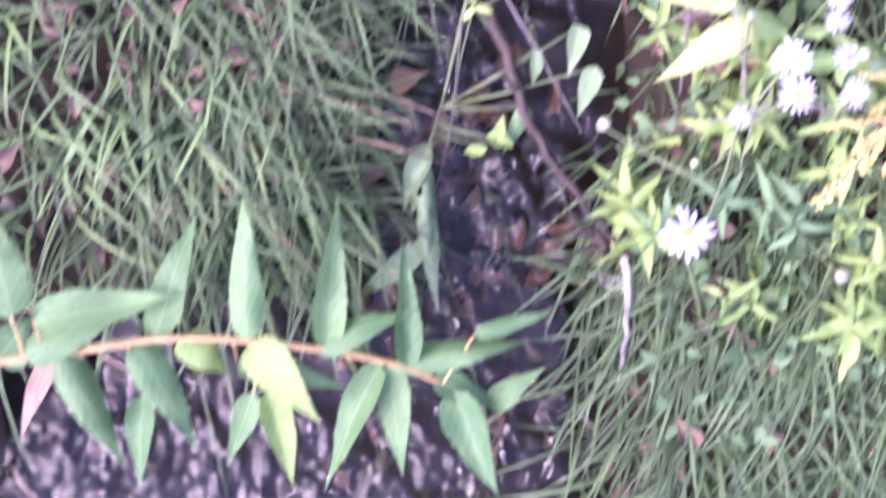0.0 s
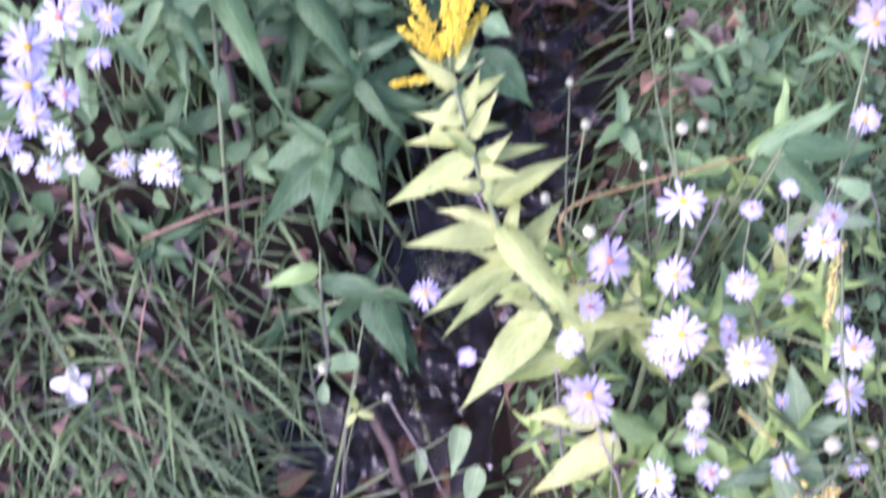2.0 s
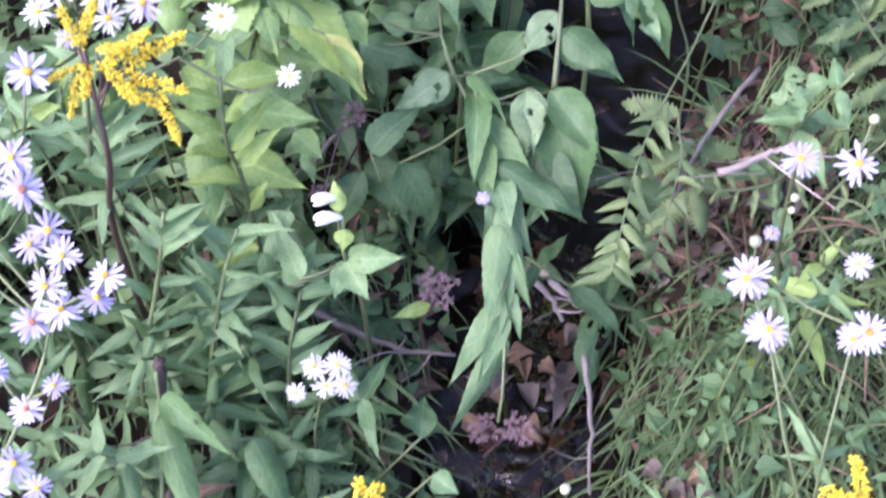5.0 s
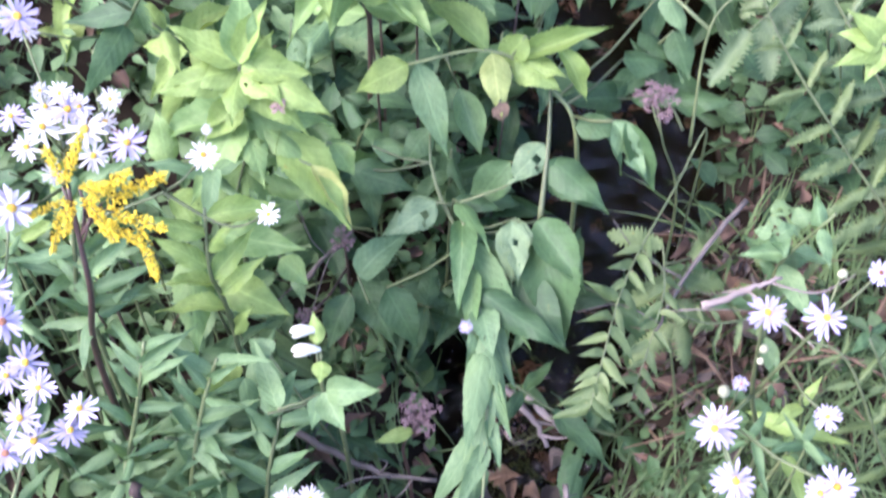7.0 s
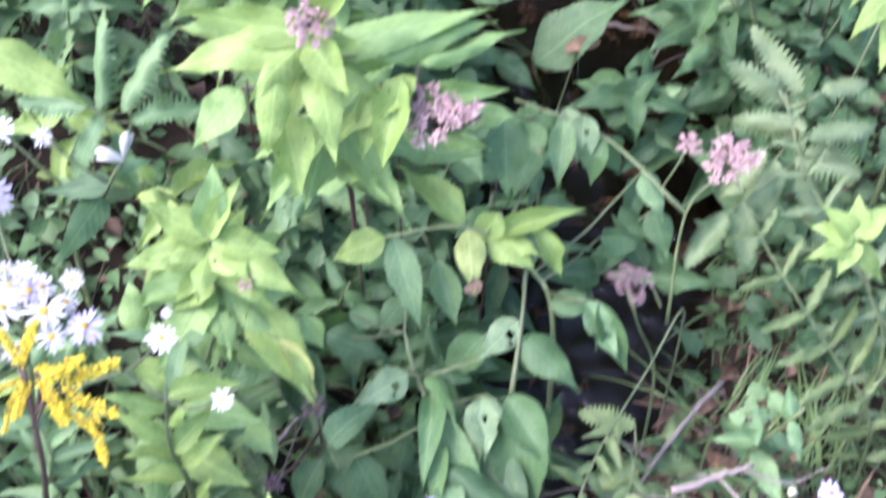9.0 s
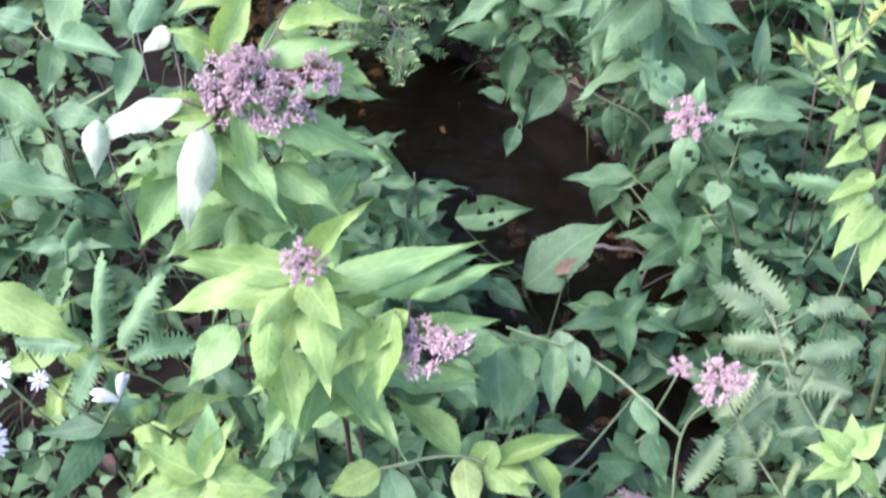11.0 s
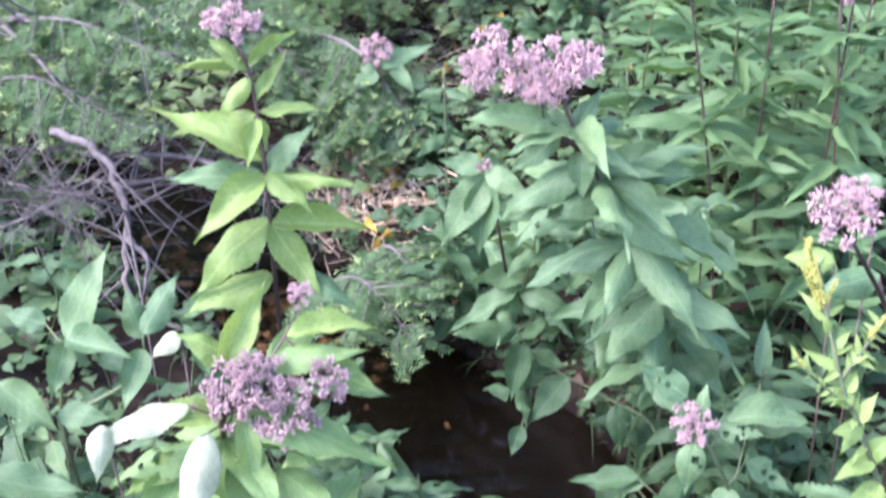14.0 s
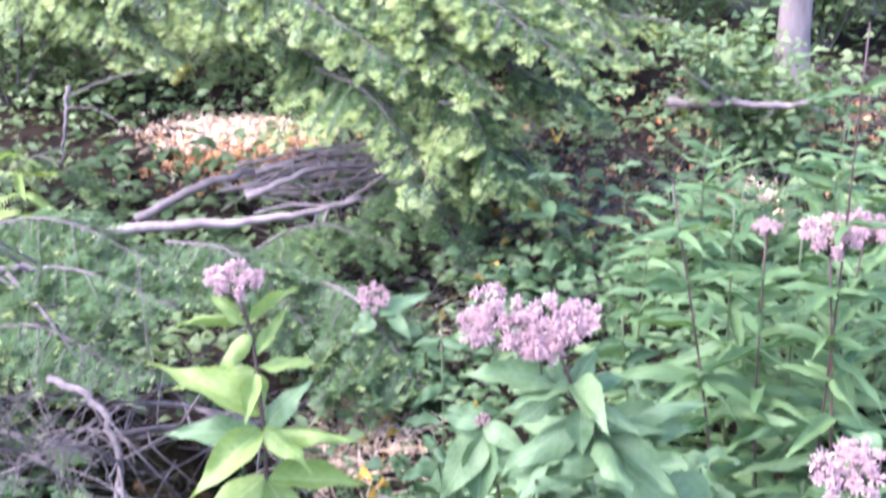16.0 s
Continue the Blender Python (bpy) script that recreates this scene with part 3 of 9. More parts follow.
ground = part("ground", *grid(spread(-1.6, 2.4, 0.03, 60), spread(-0.6, 5.4, 0.03, 60), height), M["soil"])
tagged(ground, "dark damp soil banks of a small brook", "ground", kind="structure")
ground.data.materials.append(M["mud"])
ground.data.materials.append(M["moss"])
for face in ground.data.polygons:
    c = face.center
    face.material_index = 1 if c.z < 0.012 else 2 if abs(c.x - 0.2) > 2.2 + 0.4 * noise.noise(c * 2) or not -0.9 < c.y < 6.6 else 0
wys = list(np.arange(-3.0, 5.0, 0.05))
wv, wf = [], []
for i, y in enumerate(wys):
    c, w = float(np.interp(y, BROOK_Y, BROOK_X)), float(np.interp(y, BROOK_Y, BROOK_W)) + 0.09
    wv += [(c - w, y, 0), (c + w, y, 0)]
    if i:
        wf.append((2 * i - 2, 2 * i - 1, 2 * i + 1, 2 * i))
water = tagged(part("water", wv, wf, M["water"]), "shallow clear brown brook water with ripples", "water", kind="structure")
water.visible_shadow = False
# ---- plants seen one by one ----
p = Plant("goldenrod", "leaning goldenrod with tan stem and green lance leaves", "near plants", "redstem")
p.stem((-0.350, 0.126, 0.151), (-0.253, 0.137, 0.162), (-0.185, 0.144, 0.173), (-0.106, 0.138, 0.173), (-0.011, 0.119, 0.161), (0.059, 0.083, 0.138), r=0.0040)
p.leaf("la", "fresh", (-0.124, 0.147, 0.173), (-0.123, 0.261, 0.186), 0.027, 6)
p.leaf("la", "fresh", (-0.060, 0.149, 0.173), (-0.052, 0.251, 0.179), 0.027, 4)
p.leaf("la", "fresh", (-0.197, 0.168, 0.175), (-0.162, 0.245, 0.167), 0.031, -13)
p.leaf("la", "fresh", (0.007, 0.139, 0.163), (-0.003, 0.219, 0.183), 0.023, 12)
p.leaf("la", "fresh", (-0.286, 0.160, 0.184), (-0.168, 0.178, 0.189), 0.037, -23)
p.leaf("la", "fresh", (-0.303, 0.164, 0.184), (-0.328, 0.254, 0.161), 0.039, 16)
p.leaf("la", "fresh", (-0.272, 0.129, 0.172), (-0.226, 0.043, 0.143), 0.031, -19)
p.leaf("la", "fresh", (-0.211, 0.127, 0.172), (-0.168, 0.057, 0.153), 0.033, -27)
p.leaf("la", "fresh", (-0.210, 0.100, 0.150), (-0.218, 0.026, 0.130), 0.025, 3)
p.leaf("la", "lime", (-0.122, 0.136, 0.182), (-0.070, 0.076, 0.169), 0.037, -10)
p.leaf("la", "lime", (-0.111, 0.102, 0.160), (-0.095, 0.025, 0.139), 0.026, -21)
p.leaf("la", "fresh", (-0.122, 0.100, 0.160), (-0.148, 0.042, 0.136), 0.022, 5)
p.leaf("la", "fresh", (-0.071, 0.139, 0.173), (0.010, 0.162, 0.176), 0.027, -30)
p.leaf("la", "fresh", (-0.011, 0.122, 0.161), (0.096, 0.134, 0.138), 0.027, -20)
p.leaf("la", "fresh", (0.051, 0.140, 0.163), (0.117, 0.160, 0.147), 0.015, -8)
p.leaf("la", "fresh", (-0.030, 0.104, 0.150), (-0.070, 0.021, 0.127), 0.028, 18)
p.leaf("la", "fresh", (-0.023, 0.100, 0.150), (-0.008, 0.029, 0.142), 0.028, 2)
p.leaf("la", "fresh", (0.032, 0.094, 0.149), (0.068, 0.010, 0.138), 0.036, 4)
p.leaf("la", "fresh", (0.024, 0.114, 0.161), (0.073, 0.083, 0.134), 0.025, -28)
p.leaf("la", "fresh", (0.073, 0.090, 0.139), (0.108, 0.114, 0.150), 0.022, -26)
p.leaf("la", "lime", (-0.173, 0.157, 0.164), (-0.149, 0.116, 0.132), 0.031, -18)
p.leaf("la", "fresh", (-0.302, 0.151, 0.173), (-0.209, 0.169, 0.162), 0.031, -22)
p.leaf("la", "deep", (-0.138, 0.125, 0.141), (-0.049, 0.100, 0.132), 0.027, -23)
p.leaf("la", "dead", (-0.278, 0.107, 0.160), (-0.306, 0.069, 0.156), 0.018, 5)
p.leaf("la", "fresh", (-0.324, 0.139, 0.172), (-0.293, 0.165, 0.163), 0.040, 2)
p.done()
p = Plant("goldenrod", "goldenrod with pale yellow-green leaves and a small yellow plume", "goldenrods", "stem")
p.stem((0.242, 0.420, 0.230), (0.214, 0.446, 0.280), (0.194, 0.466, 0.308), (0.168, 0.515, 0.345), (0.154, 0.554, 0.379), (0.143, 0.598, 0.404), r=0.0030)
p.along("la", "gold", 22, 0.041, 0.30, 698)
p.leaf("la", "gold", (0.158, 0.546, 0.366), (0.095, 0.524, 0.329), 0.021, -5)
p.leaf("la", "gold", (0.159, 0.559, 0.370), (0.108, 0.554, 0.370), 0.013, 9)
p.leaf("la", "gold", (0.169, 0.547, 0.367), (0.213, 0.554, 0.353), 0.012, -2)
p.leaf("la", "gold", (0.155, 0.565, 0.383), (0.165, 0.597, 0.394), 0.011, -2)
p.leaf("la", "gold", (0.160, 0.561, 0.382), (0.185, 0.562, 0.371), 0.010, -18)
p.leaf("la", "gold", (0.146, 0.580, 0.388), (0.125, 0.552, 0.362), 0.010, 8)
p.leaf("la", "gold", (0.143, 0.591, 0.402), (0.119, 0.597, 0.372), 0.007, 1)
p.leaf("la", "gold", (0.174, 0.494, 0.338), (0.104, 0.489, 0.344), 0.022, 9)
p.leaf("la", "gold", (0.172, 0.519, 0.346), (0.231, 0.549, 0.344), 0.018, -9)
p.leaf("la", "gold", (0.168, 0.526, 0.349), (0.193, 0.510, 0.343), 0.013, -17)
p.leaf("la", "gold", (0.182, 0.479, 0.323), (0.131, 0.437, 0.280), 0.017, -3)
p.leaf("la", "gold", (0.186, 0.479, 0.323), (0.116, 0.447, 0.305), 0.018, 8)
p.leaf("la", "gold", (0.174, 0.493, 0.348), (0.231, 0.415, 0.333), 0.024, 0)
p.leaf("la", "gold", (0.198, 0.484, 0.325), (0.225, 0.526, 0.319), 0.016, -12)
p.leaf("la", "gold", (0.203, 0.444, 0.290), (0.141, 0.387, 0.257), 0.031, 12)
p.leaf("la", "gold", (0.229, 0.411, 0.269), (0.155, 0.409, 0.238), 0.026, 8)
p.leaf("la", "gold", (0.195, 0.462, 0.306), (0.155, 0.464, 0.311), 0.012, -1)
p.leaf("la", "gold", (0.234, 0.442, 0.290), (0.290, 0.435, 0.305), 0.018, -23)
p.leaf("la", "gold", (0.248, 0.378, 0.247), (0.189, 0.382, 0.238), 0.020, 27)
p.leaf("la", "gold", (0.261, 0.363, 0.232), (0.194, 0.330, 0.189), 0.028, 11)
p.leaf("la", "gold", (0.165, 0.535, 0.362), (0.191, 0.528, 0.364), 0.011, -2)
p.leaf("la", "gold", (0.212, 0.438, 0.299), (0.263, 0.476, 0.282), 0.013, -17)
p.head("spike", (0.143, 0.598, 0.404), 0.058, (0.32, 0.58, 0.75), 1)
p.head("spike", (0.143, 0.598, 0.404), 0.065, (0.13, 0.53, 0.84), 0)
p.head("spike", (0.143, 0.598, 0.404), 0.063, (-0.07, 0.52, 0.85), 1)
p.head("spike", (0.142, 0.600, 0.405), 0.049, (-0.33, 0.49, 0.81), 1)
p.head("spike", (0.142, 0.598, 0.404), 0.041, (-0.56, 0.49, 0.67), 1)
p.head("spike", (0.141, 0.597, 0.404), 0.038, (-0.82, 0.41, 0.40), 2)
p.head("spike", (0.143, 0.597, 0.404), 0.044, (0.49, 0.55, 0.68), 1)
p.head("spike", (0.142, 0.602, 0.406), 0.024, (-0.57, -0.28, 0.77), 2)
p.head("spike", (0.133, 0.588, 0.401), 0.031, (-0.94, -0.23, 0.24), 2)
p.head("spike", (0.143, 0.598, 0.415), 0.049, (0.23, 0.51, 0.83), 2)
p.done()
p = Plant("goldenrod", "arching goldenrod with yellow flower arms beside asters", "goldenrods", "stem")
p.stem((0.444, 0.259, 0.256), (0.401, 0.320, 0.351), (0.371, 0.311, 0.369), r=0.0030)
p.head("arm", (0.371, 0.311, 0.369), 0.141, (-0.70, -0.55, -0.46), 2)
p.head("arm", (0.348, 0.295, 0.364), 0.074, (-0.65, -0.61, -0.45), 0)
p.head("arm", (0.341, 0.292, 0.363), 0.047, (-0.89, 0.10, -0.45), 2)
p.head("arm", (0.348, 0.298, 0.365), 0.067, (0.20, -0.84, -0.51), 2)
p.head("arm", (0.333, 0.282, 0.360), 0.059, (-0.26, -0.67, -0.70), 1)
p.head("arm", (0.363, 0.305, 0.367), 0.053, (0.23, -0.78, -0.57), 1)
p.head("arm", (0.367, 0.446, 0.463), 0.063, (-0.04, -0.84, -0.53), 2)
p.head("arm", (0.345, 0.330, 0.352), 0.038, (-0.59, 0.79, 0.17), 2)
p.stem((0.401, 0.320, 0.351), (0.371, 0.311, 0.369), (0.336, 0.279, 0.349), (0.316, 0.263, 0.334), r=0.0015, root=False)
p.tuft("la", "mid", 8, (0.421, 0.274, 0.279), 0.048, 0.044, 0.22, 732)
p.head("arm", (0.356, 0.300, 0.366), 0.060, (-0.86, -0.40, -0.30), 0)
p.head("arm", (0.325, 0.272, 0.342), 0.050, (-0.72, -0.10, -0.68), 1)
p.head("arm", (0.371, 0.311, 0.369), 0.070, (-0.10, -0.90, -0.42), 0)
p.done()
p = Plant("aster", "tall aster with lilac rays and yellow discs", "purple asters", "stem")
p.stem((0.288, 0.400, 0.171), (0.286, 0.435, 0.289), (0.296, 0.475, 0.355), (0.291, 0.490, 0.392), r=0.0030)
p.stem((0.286, 0.435, 0.289), (0.294, 0.417, 0.325), r=0.0020, root=False)
p.stem((0.286, 0.435, 0.289), (0.246, 0.465, 0.351), r=0.0020, root=False)
p.head("aster", (0.289, 0.489, 0.402), 0.039, (-0.20, 0.18, 0.98), 3)
p.head("aster", (0.244, 0.465, 0.361), 0.037, (-0.05, -0.42, 0.98), 2)
p.head("aster", (0.288, 0.452, 0.358), 0.031, (-0.05, -0.39, 0.98), 1)
p.head("aster", (0.292, 0.416, 0.336), 0.042, (-0.04, -0.37, 0.98), 0)
p.head("aster", (0.283, 0.413, 0.313), 0.028, (-0.13, 0.01, 0.98), 3)
p.head("aster", (0.231, 0.385, 0.292), 0.042, (0.07, 0.08, 0.99), 0)
p.head("aster", (0.220, 0.422, 0.304), 0.024, (-0.30, 0.06, 0.99), 1)
p.head("aster", (0.235, 0.443, 0.322), 0.024, (-0.25, -0.18, 0.98), 2)
p.head("aster", (0.121, 0.470, 0.286), 0.026, (-0.11, -0.21, 0.98), 0)
p.head("aster", (0.149, 0.424, 0.271), 0.017, (-0.10, -0.02, 0.99), 1)
p.head("bud", (0.234, 0.486, 0.358), 0.015, (-0.33, 0.02, 0.97), 2)
p.head("bud", (0.206, 0.513, 0.356), 0.011, (-0.21, 0.06, 0.98), 1)
p.head("bud", (0.282, 0.648, 0.403), 0.012, (0.03, -0.09, 0.95), 1)
p.head("bud", (0.308, 0.634, 0.357), 0.011, (-0.17, -0.22, 0.97), 0)
p.head("bud", (0.243, 0.575, 0.336), 0.012, (0.15, -0.36, 0.96), 1)
p.head("bud", (0.237, 0.613, 0.327), 0.009, (-0.25, -0.20, 0.95), 2)
p.head("bud", (0.314, 0.568, 0.335), 0.015, (-0.31, -0.11, 0.97), 2)
p.head("bud", (0.328, 0.569, 0.336), 0.014, (0.11, -0.09, 0.96), 1)
p.head("bud", (0.284, 0.545, 0.326), 0.010, (0.12, -0.38, 0.97), 2)
p.tuft("la", "mid", 16, (0.281, 0.421, 0.231), 0.069, 0.041, 0.20, 634)
p.tuft("la", "lime", 20, (0.272, 0.471, 0.262), 0.06, 0.034, 0.24, 353)
p.done()
p = Plant("aster", "leafy aster with lilac flowers over short grass", "purple asters", "stem")
p.stem((0.392, 0.384, 0.168), (0.360, 0.430, 0.289), (0.333, 0.440, 0.355), r=0.0030)
p.stem((0.360, 0.430, 0.289), (0.353, 0.434, 0.459), r=0.0020, root=False)
p.stem((0.360, 0.430, 0.289), (0.396, 0.389, 0.360), r=0.0020, root=False)
p.head("aster", (0.328, 0.438, 0.375), 0.025, (-0.19, -0.11, 0.97), 1)
p.head("aster", (0.345, 0.400, 0.331), 0.030, (-0.20, -0.03, 0.97), 0)
p.head("aster", (0.347, 0.433, 0.480), 0.027, (-0.08, -0.37, 0.97), 0)
p.head("aster", (0.393, 0.389, 0.381), 0.031, (-0.33, -0.08, 0.97), 0)
p.head("aster", (0.387, 0.362, 0.372), 0.031, (-0.14, -0.08, 0.96), 3)
p.head("aster", (0.365, 0.456, 0.456), 0.022, (0.12, -0.00, 0.95), 2)
p.head("aster", (0.356, 0.490, 0.415), 0.015, (-0.10, 0.08, 0.98), 1)
p.head("aster", (0.356, 0.469, 0.387), 0.013, (0.10, -0.13, 0.95), 1)
p.head("aster", (0.337, 0.485, 0.392), 0.017, (0.03, 0.03, 0.95), 2)
p.head("aster", (0.408, 0.529, 0.430), 0.022, (-0.49, -0.39, 0.91), 1)
p.head("aster", (0.442, 0.614, 0.396), 0.037, (0.09, -0.10, 0.96), 0)
p.head("aster", (0.329, 0.423, 0.328), 0.016, (0.14, -0.11, 0.98), 1)
p.tuft("la", "mid", 22, (0.391, 0.446, 0.242), 0.078, 0.047, 0.20, 50)
p.tuft("la", "lime", 26, (0.390, 0.411, 0.29), 0.07, 0.04, 0.22, 13)
p.tuft("ov", "gold", 12, (0.345, 0.405, 0.225), 0.075, 0.052, 0.42, 14)
p.tuft("ov", "pale", 12, (0.400, 0.365, 0.215), 0.08, 0.052, 0.40, 15)
p.tuft("ov", "bright", 12, (0.330, 0.330, 0.205), 0.07, 0.05, 0.40, 16)
p.tuft("ov", "gold", 9, (0.425, 0.440, 0.230), 0.07, 0.05, 0.40, 17)
for k in range(14):
    p.head("aster" if k % 3 else "bud", (ROD.uniform(0.29, 0.43), ROD.uniform(0.31, 0.46), ROD.uniform(0.27, 0.32)), ROD.uniform(0.012, 0.024), (ROD.uniform(-0.5, 0.3), ROD.uniform(-0.5, 0.2), 0.9), k)
p.leaf("la", "deep", (0.372, 0.535, 0.367), (0.453, 0.535, 0.362), 0.023, -18)
p.leaf("la", "mid", (0.425, 0.496, 0.376), (0.398, 0.511, 0.373), 0.015, -4)
p.leaf("la", "deep", (0.384, 0.544, 0.328), (0.417, 0.499, 0.329), 0.023, 4)
p.leaf("la", "mid", (0.368, 0.549, 0.330), (0.435, 0.578, 0.355), 0.017, 0)
p.done()
p = Plant("aster", "aster with lilac flowers near the brook edge", "purple asters", "stem")
p.stem((0.245, 0.157, 0.080), (0.216, 0.191, 0.185), (0.206, 0.207, 0.237), r=0.0030)
p.stem((0.216, 0.191, 0.185), (0.234, 0.243, 0.222), (0.242, 0.285, 0.257), r=0.0020, root=False)
p.stem((0.234, 0.243, 0.222), (0.192, 0.261, 0.234), (0.146, 0.287, 0.247), r=0.0020, root=False)
p.head("aster", (0.204, 0.208, 0.247), 0.045, (-0.27, 0.28, 1.00), 0)
p.head("aster", (0.241, 0.288, 0.267), 0.019, (0.08, -0.32, 0.99), 1)
p.head("aster", (0.232, 0.383, 0.289), 0.040, (-0.30, 0.15, 0.98), 0)
p.head("aster", (0.273, 0.323, 0.292), 0.033, (-0.23, -0.18, 0.99), 3)
p.head("aster", (0.294, 0.416, 0.334), 0.038, (-0.41, 0.07, 0.95), 1)
p.head("aster", (0.333, 0.392, 0.341), 0.034, (-0.11, -0.18, 0.96), 0)
p.head("aster", (0.306, 0.363, 0.297), 0.020, (-0.32, -0.05, 0.96), 1)
p.head("aster", (0.281, 0.302, 0.269), 0.032, (-0.39, -0.17, 0.98), 0)
p.head("aster", (0.318, 0.300, 0.279), 0.024, (-0.03, -0.36, 0.97), 0)
p.head("bud", (0.146, 0.288, 0.247), 0.016, (0.26, 0.18, 1.00), 0)
p.head("bud", (0.249, 0.358, 0.276), 0.011, (-0.11, -0.30, 0.98), 0)
p.head("bud", (0.310, 0.174, 0.253), 0.016, (-0.03, 0.06, 0.98), 0)
p.head("bud", (0.211, 0.259, 0.244), 0.009, (0.23, -0.07, 0.99), 2)
p.tuft("la", "mid", 26, (0.290, 0.246, 0.161), 0.098, 0.040, 0.24, 130)
p.tuft("la", "lime", 28, (0.341, 0.322, 0.22), 0.1, 0.038, 0.24, 568)
p.tuft("la", "mid", 14, (0.360, 0.181, 0.133), 0.073, 0.036, 0.22, 3)
p.done()
p = Plant("aster", "dense cluster of lilac asters with green leaves", "purple asters", "stem")
p.stem((-0.200, 0.584, 0.004), (-0.147, 0.617, 0.240), (-0.132, 0.667, 0.352), (-0.140, 0.692, 0.386), r=0.0030)
p.stem((-0.132, 0.667, 0.352), (-0.093, 0.731, 0.404), (-0.078, 0.765, 0.442), r=0.0020, root=False)
p.head("aster", (-0.149, 0.841, 0.456), 0.029, (0.24, -0.65, 0.84), 3)
p.head("aster", (-0.083, 0.817, 0.467), 0.034, (0.31, -0.39, 0.88), 3)
p.head("aster", (-0.072, 0.801, 0.459), 0.030, (0.10, -0.39, 0.88), 0)
p.head("aster", (-0.096, 0.808, 0.462), 0.029, (0.06, -0.08, 0.86), 3)
p.head("aster", (-0.083, 0.781, 0.450), 0.035, (-0.17, -0.42, 0.91), 0)
p.head("aster", (-0.072, 0.766, 0.443), 0.035, (0.15, -0.02, 0.93), 0)
p.head("aster", (-0.047, 0.774, 0.446), 0.030, (0.33, 0.01, 0.91), 1)
p.head("aster", (-0.092, 0.758, 0.439), 0.033, (0.23, -0.15, 0.87), 2)
p.head("aster", (-0.041, 0.788, 0.453), 0.033, (-0.12, -0.08, 0.91), 0)
p.head("aster", (-0.149, 0.726, 0.402), 0.032, (0.32, -0.23, 0.90), 3)
p.head("aster", (-0.124, 0.736, 0.407), 0.026, (0.32, -0.33, 0.89), 0)
p.head("aster", (-0.100, 0.711, 0.395), 0.029, (0.03, -0.15, 0.94), 2)
p.head("aster", (-0.081, 0.726, 0.402), 0.022, (0.07, -0.08, 0.91), 0)
p.head("aster", (-0.142, 0.694, 0.387), 0.043, (0.34, -0.47, 0.94), 2)
p.head("aster", (-0.108, 0.676, 0.378), 0.034, (0.36, 0.03, 0.92), 0)
p.head("aster", (-0.125, 0.662, 0.372), 0.038, (-0.09, -0.10, 0.91), 2)
p.head("aster", (-0.149, 0.645, 0.364), 0.042, (0.29, -0.43, 0.93), 0)
p.head("aster", (-0.152, 0.621, 0.352), 0.042, (0.46, -0.48, 0.93), 0)
p.head("aster", (-0.126, 0.614, 0.349), 0.026, (0.01, -0.49, 0.93), 2)
p.head("aster", (-0.149, 0.600, 0.343), 0.030, (0.32, -0.27, 0.92), 0)
p.head("aster", (-0.100, 0.637, 0.360), 0.022, (0.16, 0.12, 0.96), 3)
p.head("aster", (-0.164, 0.786, 0.430), 0.026, (0.17, -0.54, 0.85), 3)
p.head("aster", (-0.155, 0.812, 0.442), 0.026, (0.49, -0.42, 0.85), 3)
p.head("aster", (-0.135, 0.809, 0.441), 0.025, (0.04, 0.05, 0.93), 3)
p.head("aster", (-0.170, 0.586, 0.336), 0.026, (0.25, 0.16, 0.97), 1)
p.head("aster", (-0.091, 0.661, 0.371), 0.026, (0.36, -0.44, 0.93), 3)
p.head("white", (-0.072, 0.580, 0.289), 0.036, (0.08, 0.16, 0.98), 1)
p.head("white", (-0.097, 0.583, 0.290), 0.024, (0.36, -0.12, 0.95), 2)
p.head("white", (-0.140, 0.598, 0.309), 0.027, (0.09, -0.36, 0.93), 2)
p.head("white", (-0.150, 0.578, 0.299), 0.023, (0.15, -0.26, 0.97), 3)
p.head("white", (-0.131, 0.581, 0.300), 0.019, (-0.03, 0.10, 0.94), 3)
p.head("white", (-0.168, 0.584, 0.302), 0.019, (0.02, -0.13, 0.94), 3)
p.head("white", (-0.062, 0.572, 0.285), 0.017, (0.24, 0.07, 0.97), 0)
p.stem((-0.107, 0.638, 0.349), (-0.098, 0.604, 0.300), (-0.089, 0.591, 0.283), r=0.0015, root=False)
p.tuft("la", "mid", 30, (-0.137, 0.732, 0.294), 0.077, 0.050, 0.24, 409)
p.tuft("la", "deep", 18, (-0.153, 0.813, 0.310), 0.079, 0.056, 0.22, 801)
p.done()
p = Plant("aster", "tall asters with lilac flowers and narrow leaves", "purple asters", "stem")
p.stem((-0.140, 0.876, 0.312), (-0.119, 0.870, 0.423), (-0.107, 0.866, 0.479), r=0.0030)
p.head("aster", (-0.091, 0.899, 0.544), 0.035, (0.46, -0.40, 0.84), 3)
p.head("aster", (-0.124, 0.877, 0.531), 0.036, (0.32, -0.24, 0.82), 1)
p.head("aster", (-0.107, 0.858, 0.498), 0.035, (-0.08, -0.31, 0.93), 0)
p.head("aster", (-0.099, 0.839, 0.487), 0.037, (0.37, -0.59, 0.85), 2)
p.head("aster", (-0.127, 0.860, 0.499), 0.022, (0.08, -0.17, 0.83), 0)
p.head("aster", (-0.136, 0.806, 0.445), 0.025, (-0.13, 0.01, 0.93), 2)
p.tuft("la", "mid", 18, (-0.121, 0.937, 0.404), 0.068, 0.050, 0.20, 120)
p.done()
p = Plant("aster", "bushy aster crowded with small white flowers", "white asters", "stem")
p.stem((-0.100, 0.917, 0.290), (-0.076, 0.946, 0.456), (-0.067, 0.964, 0.540), r=0.0030)
p.head("aster", (-0.114, 1.060, 0.570), 0.040, (0.30, -0.32, 0.90), 1)
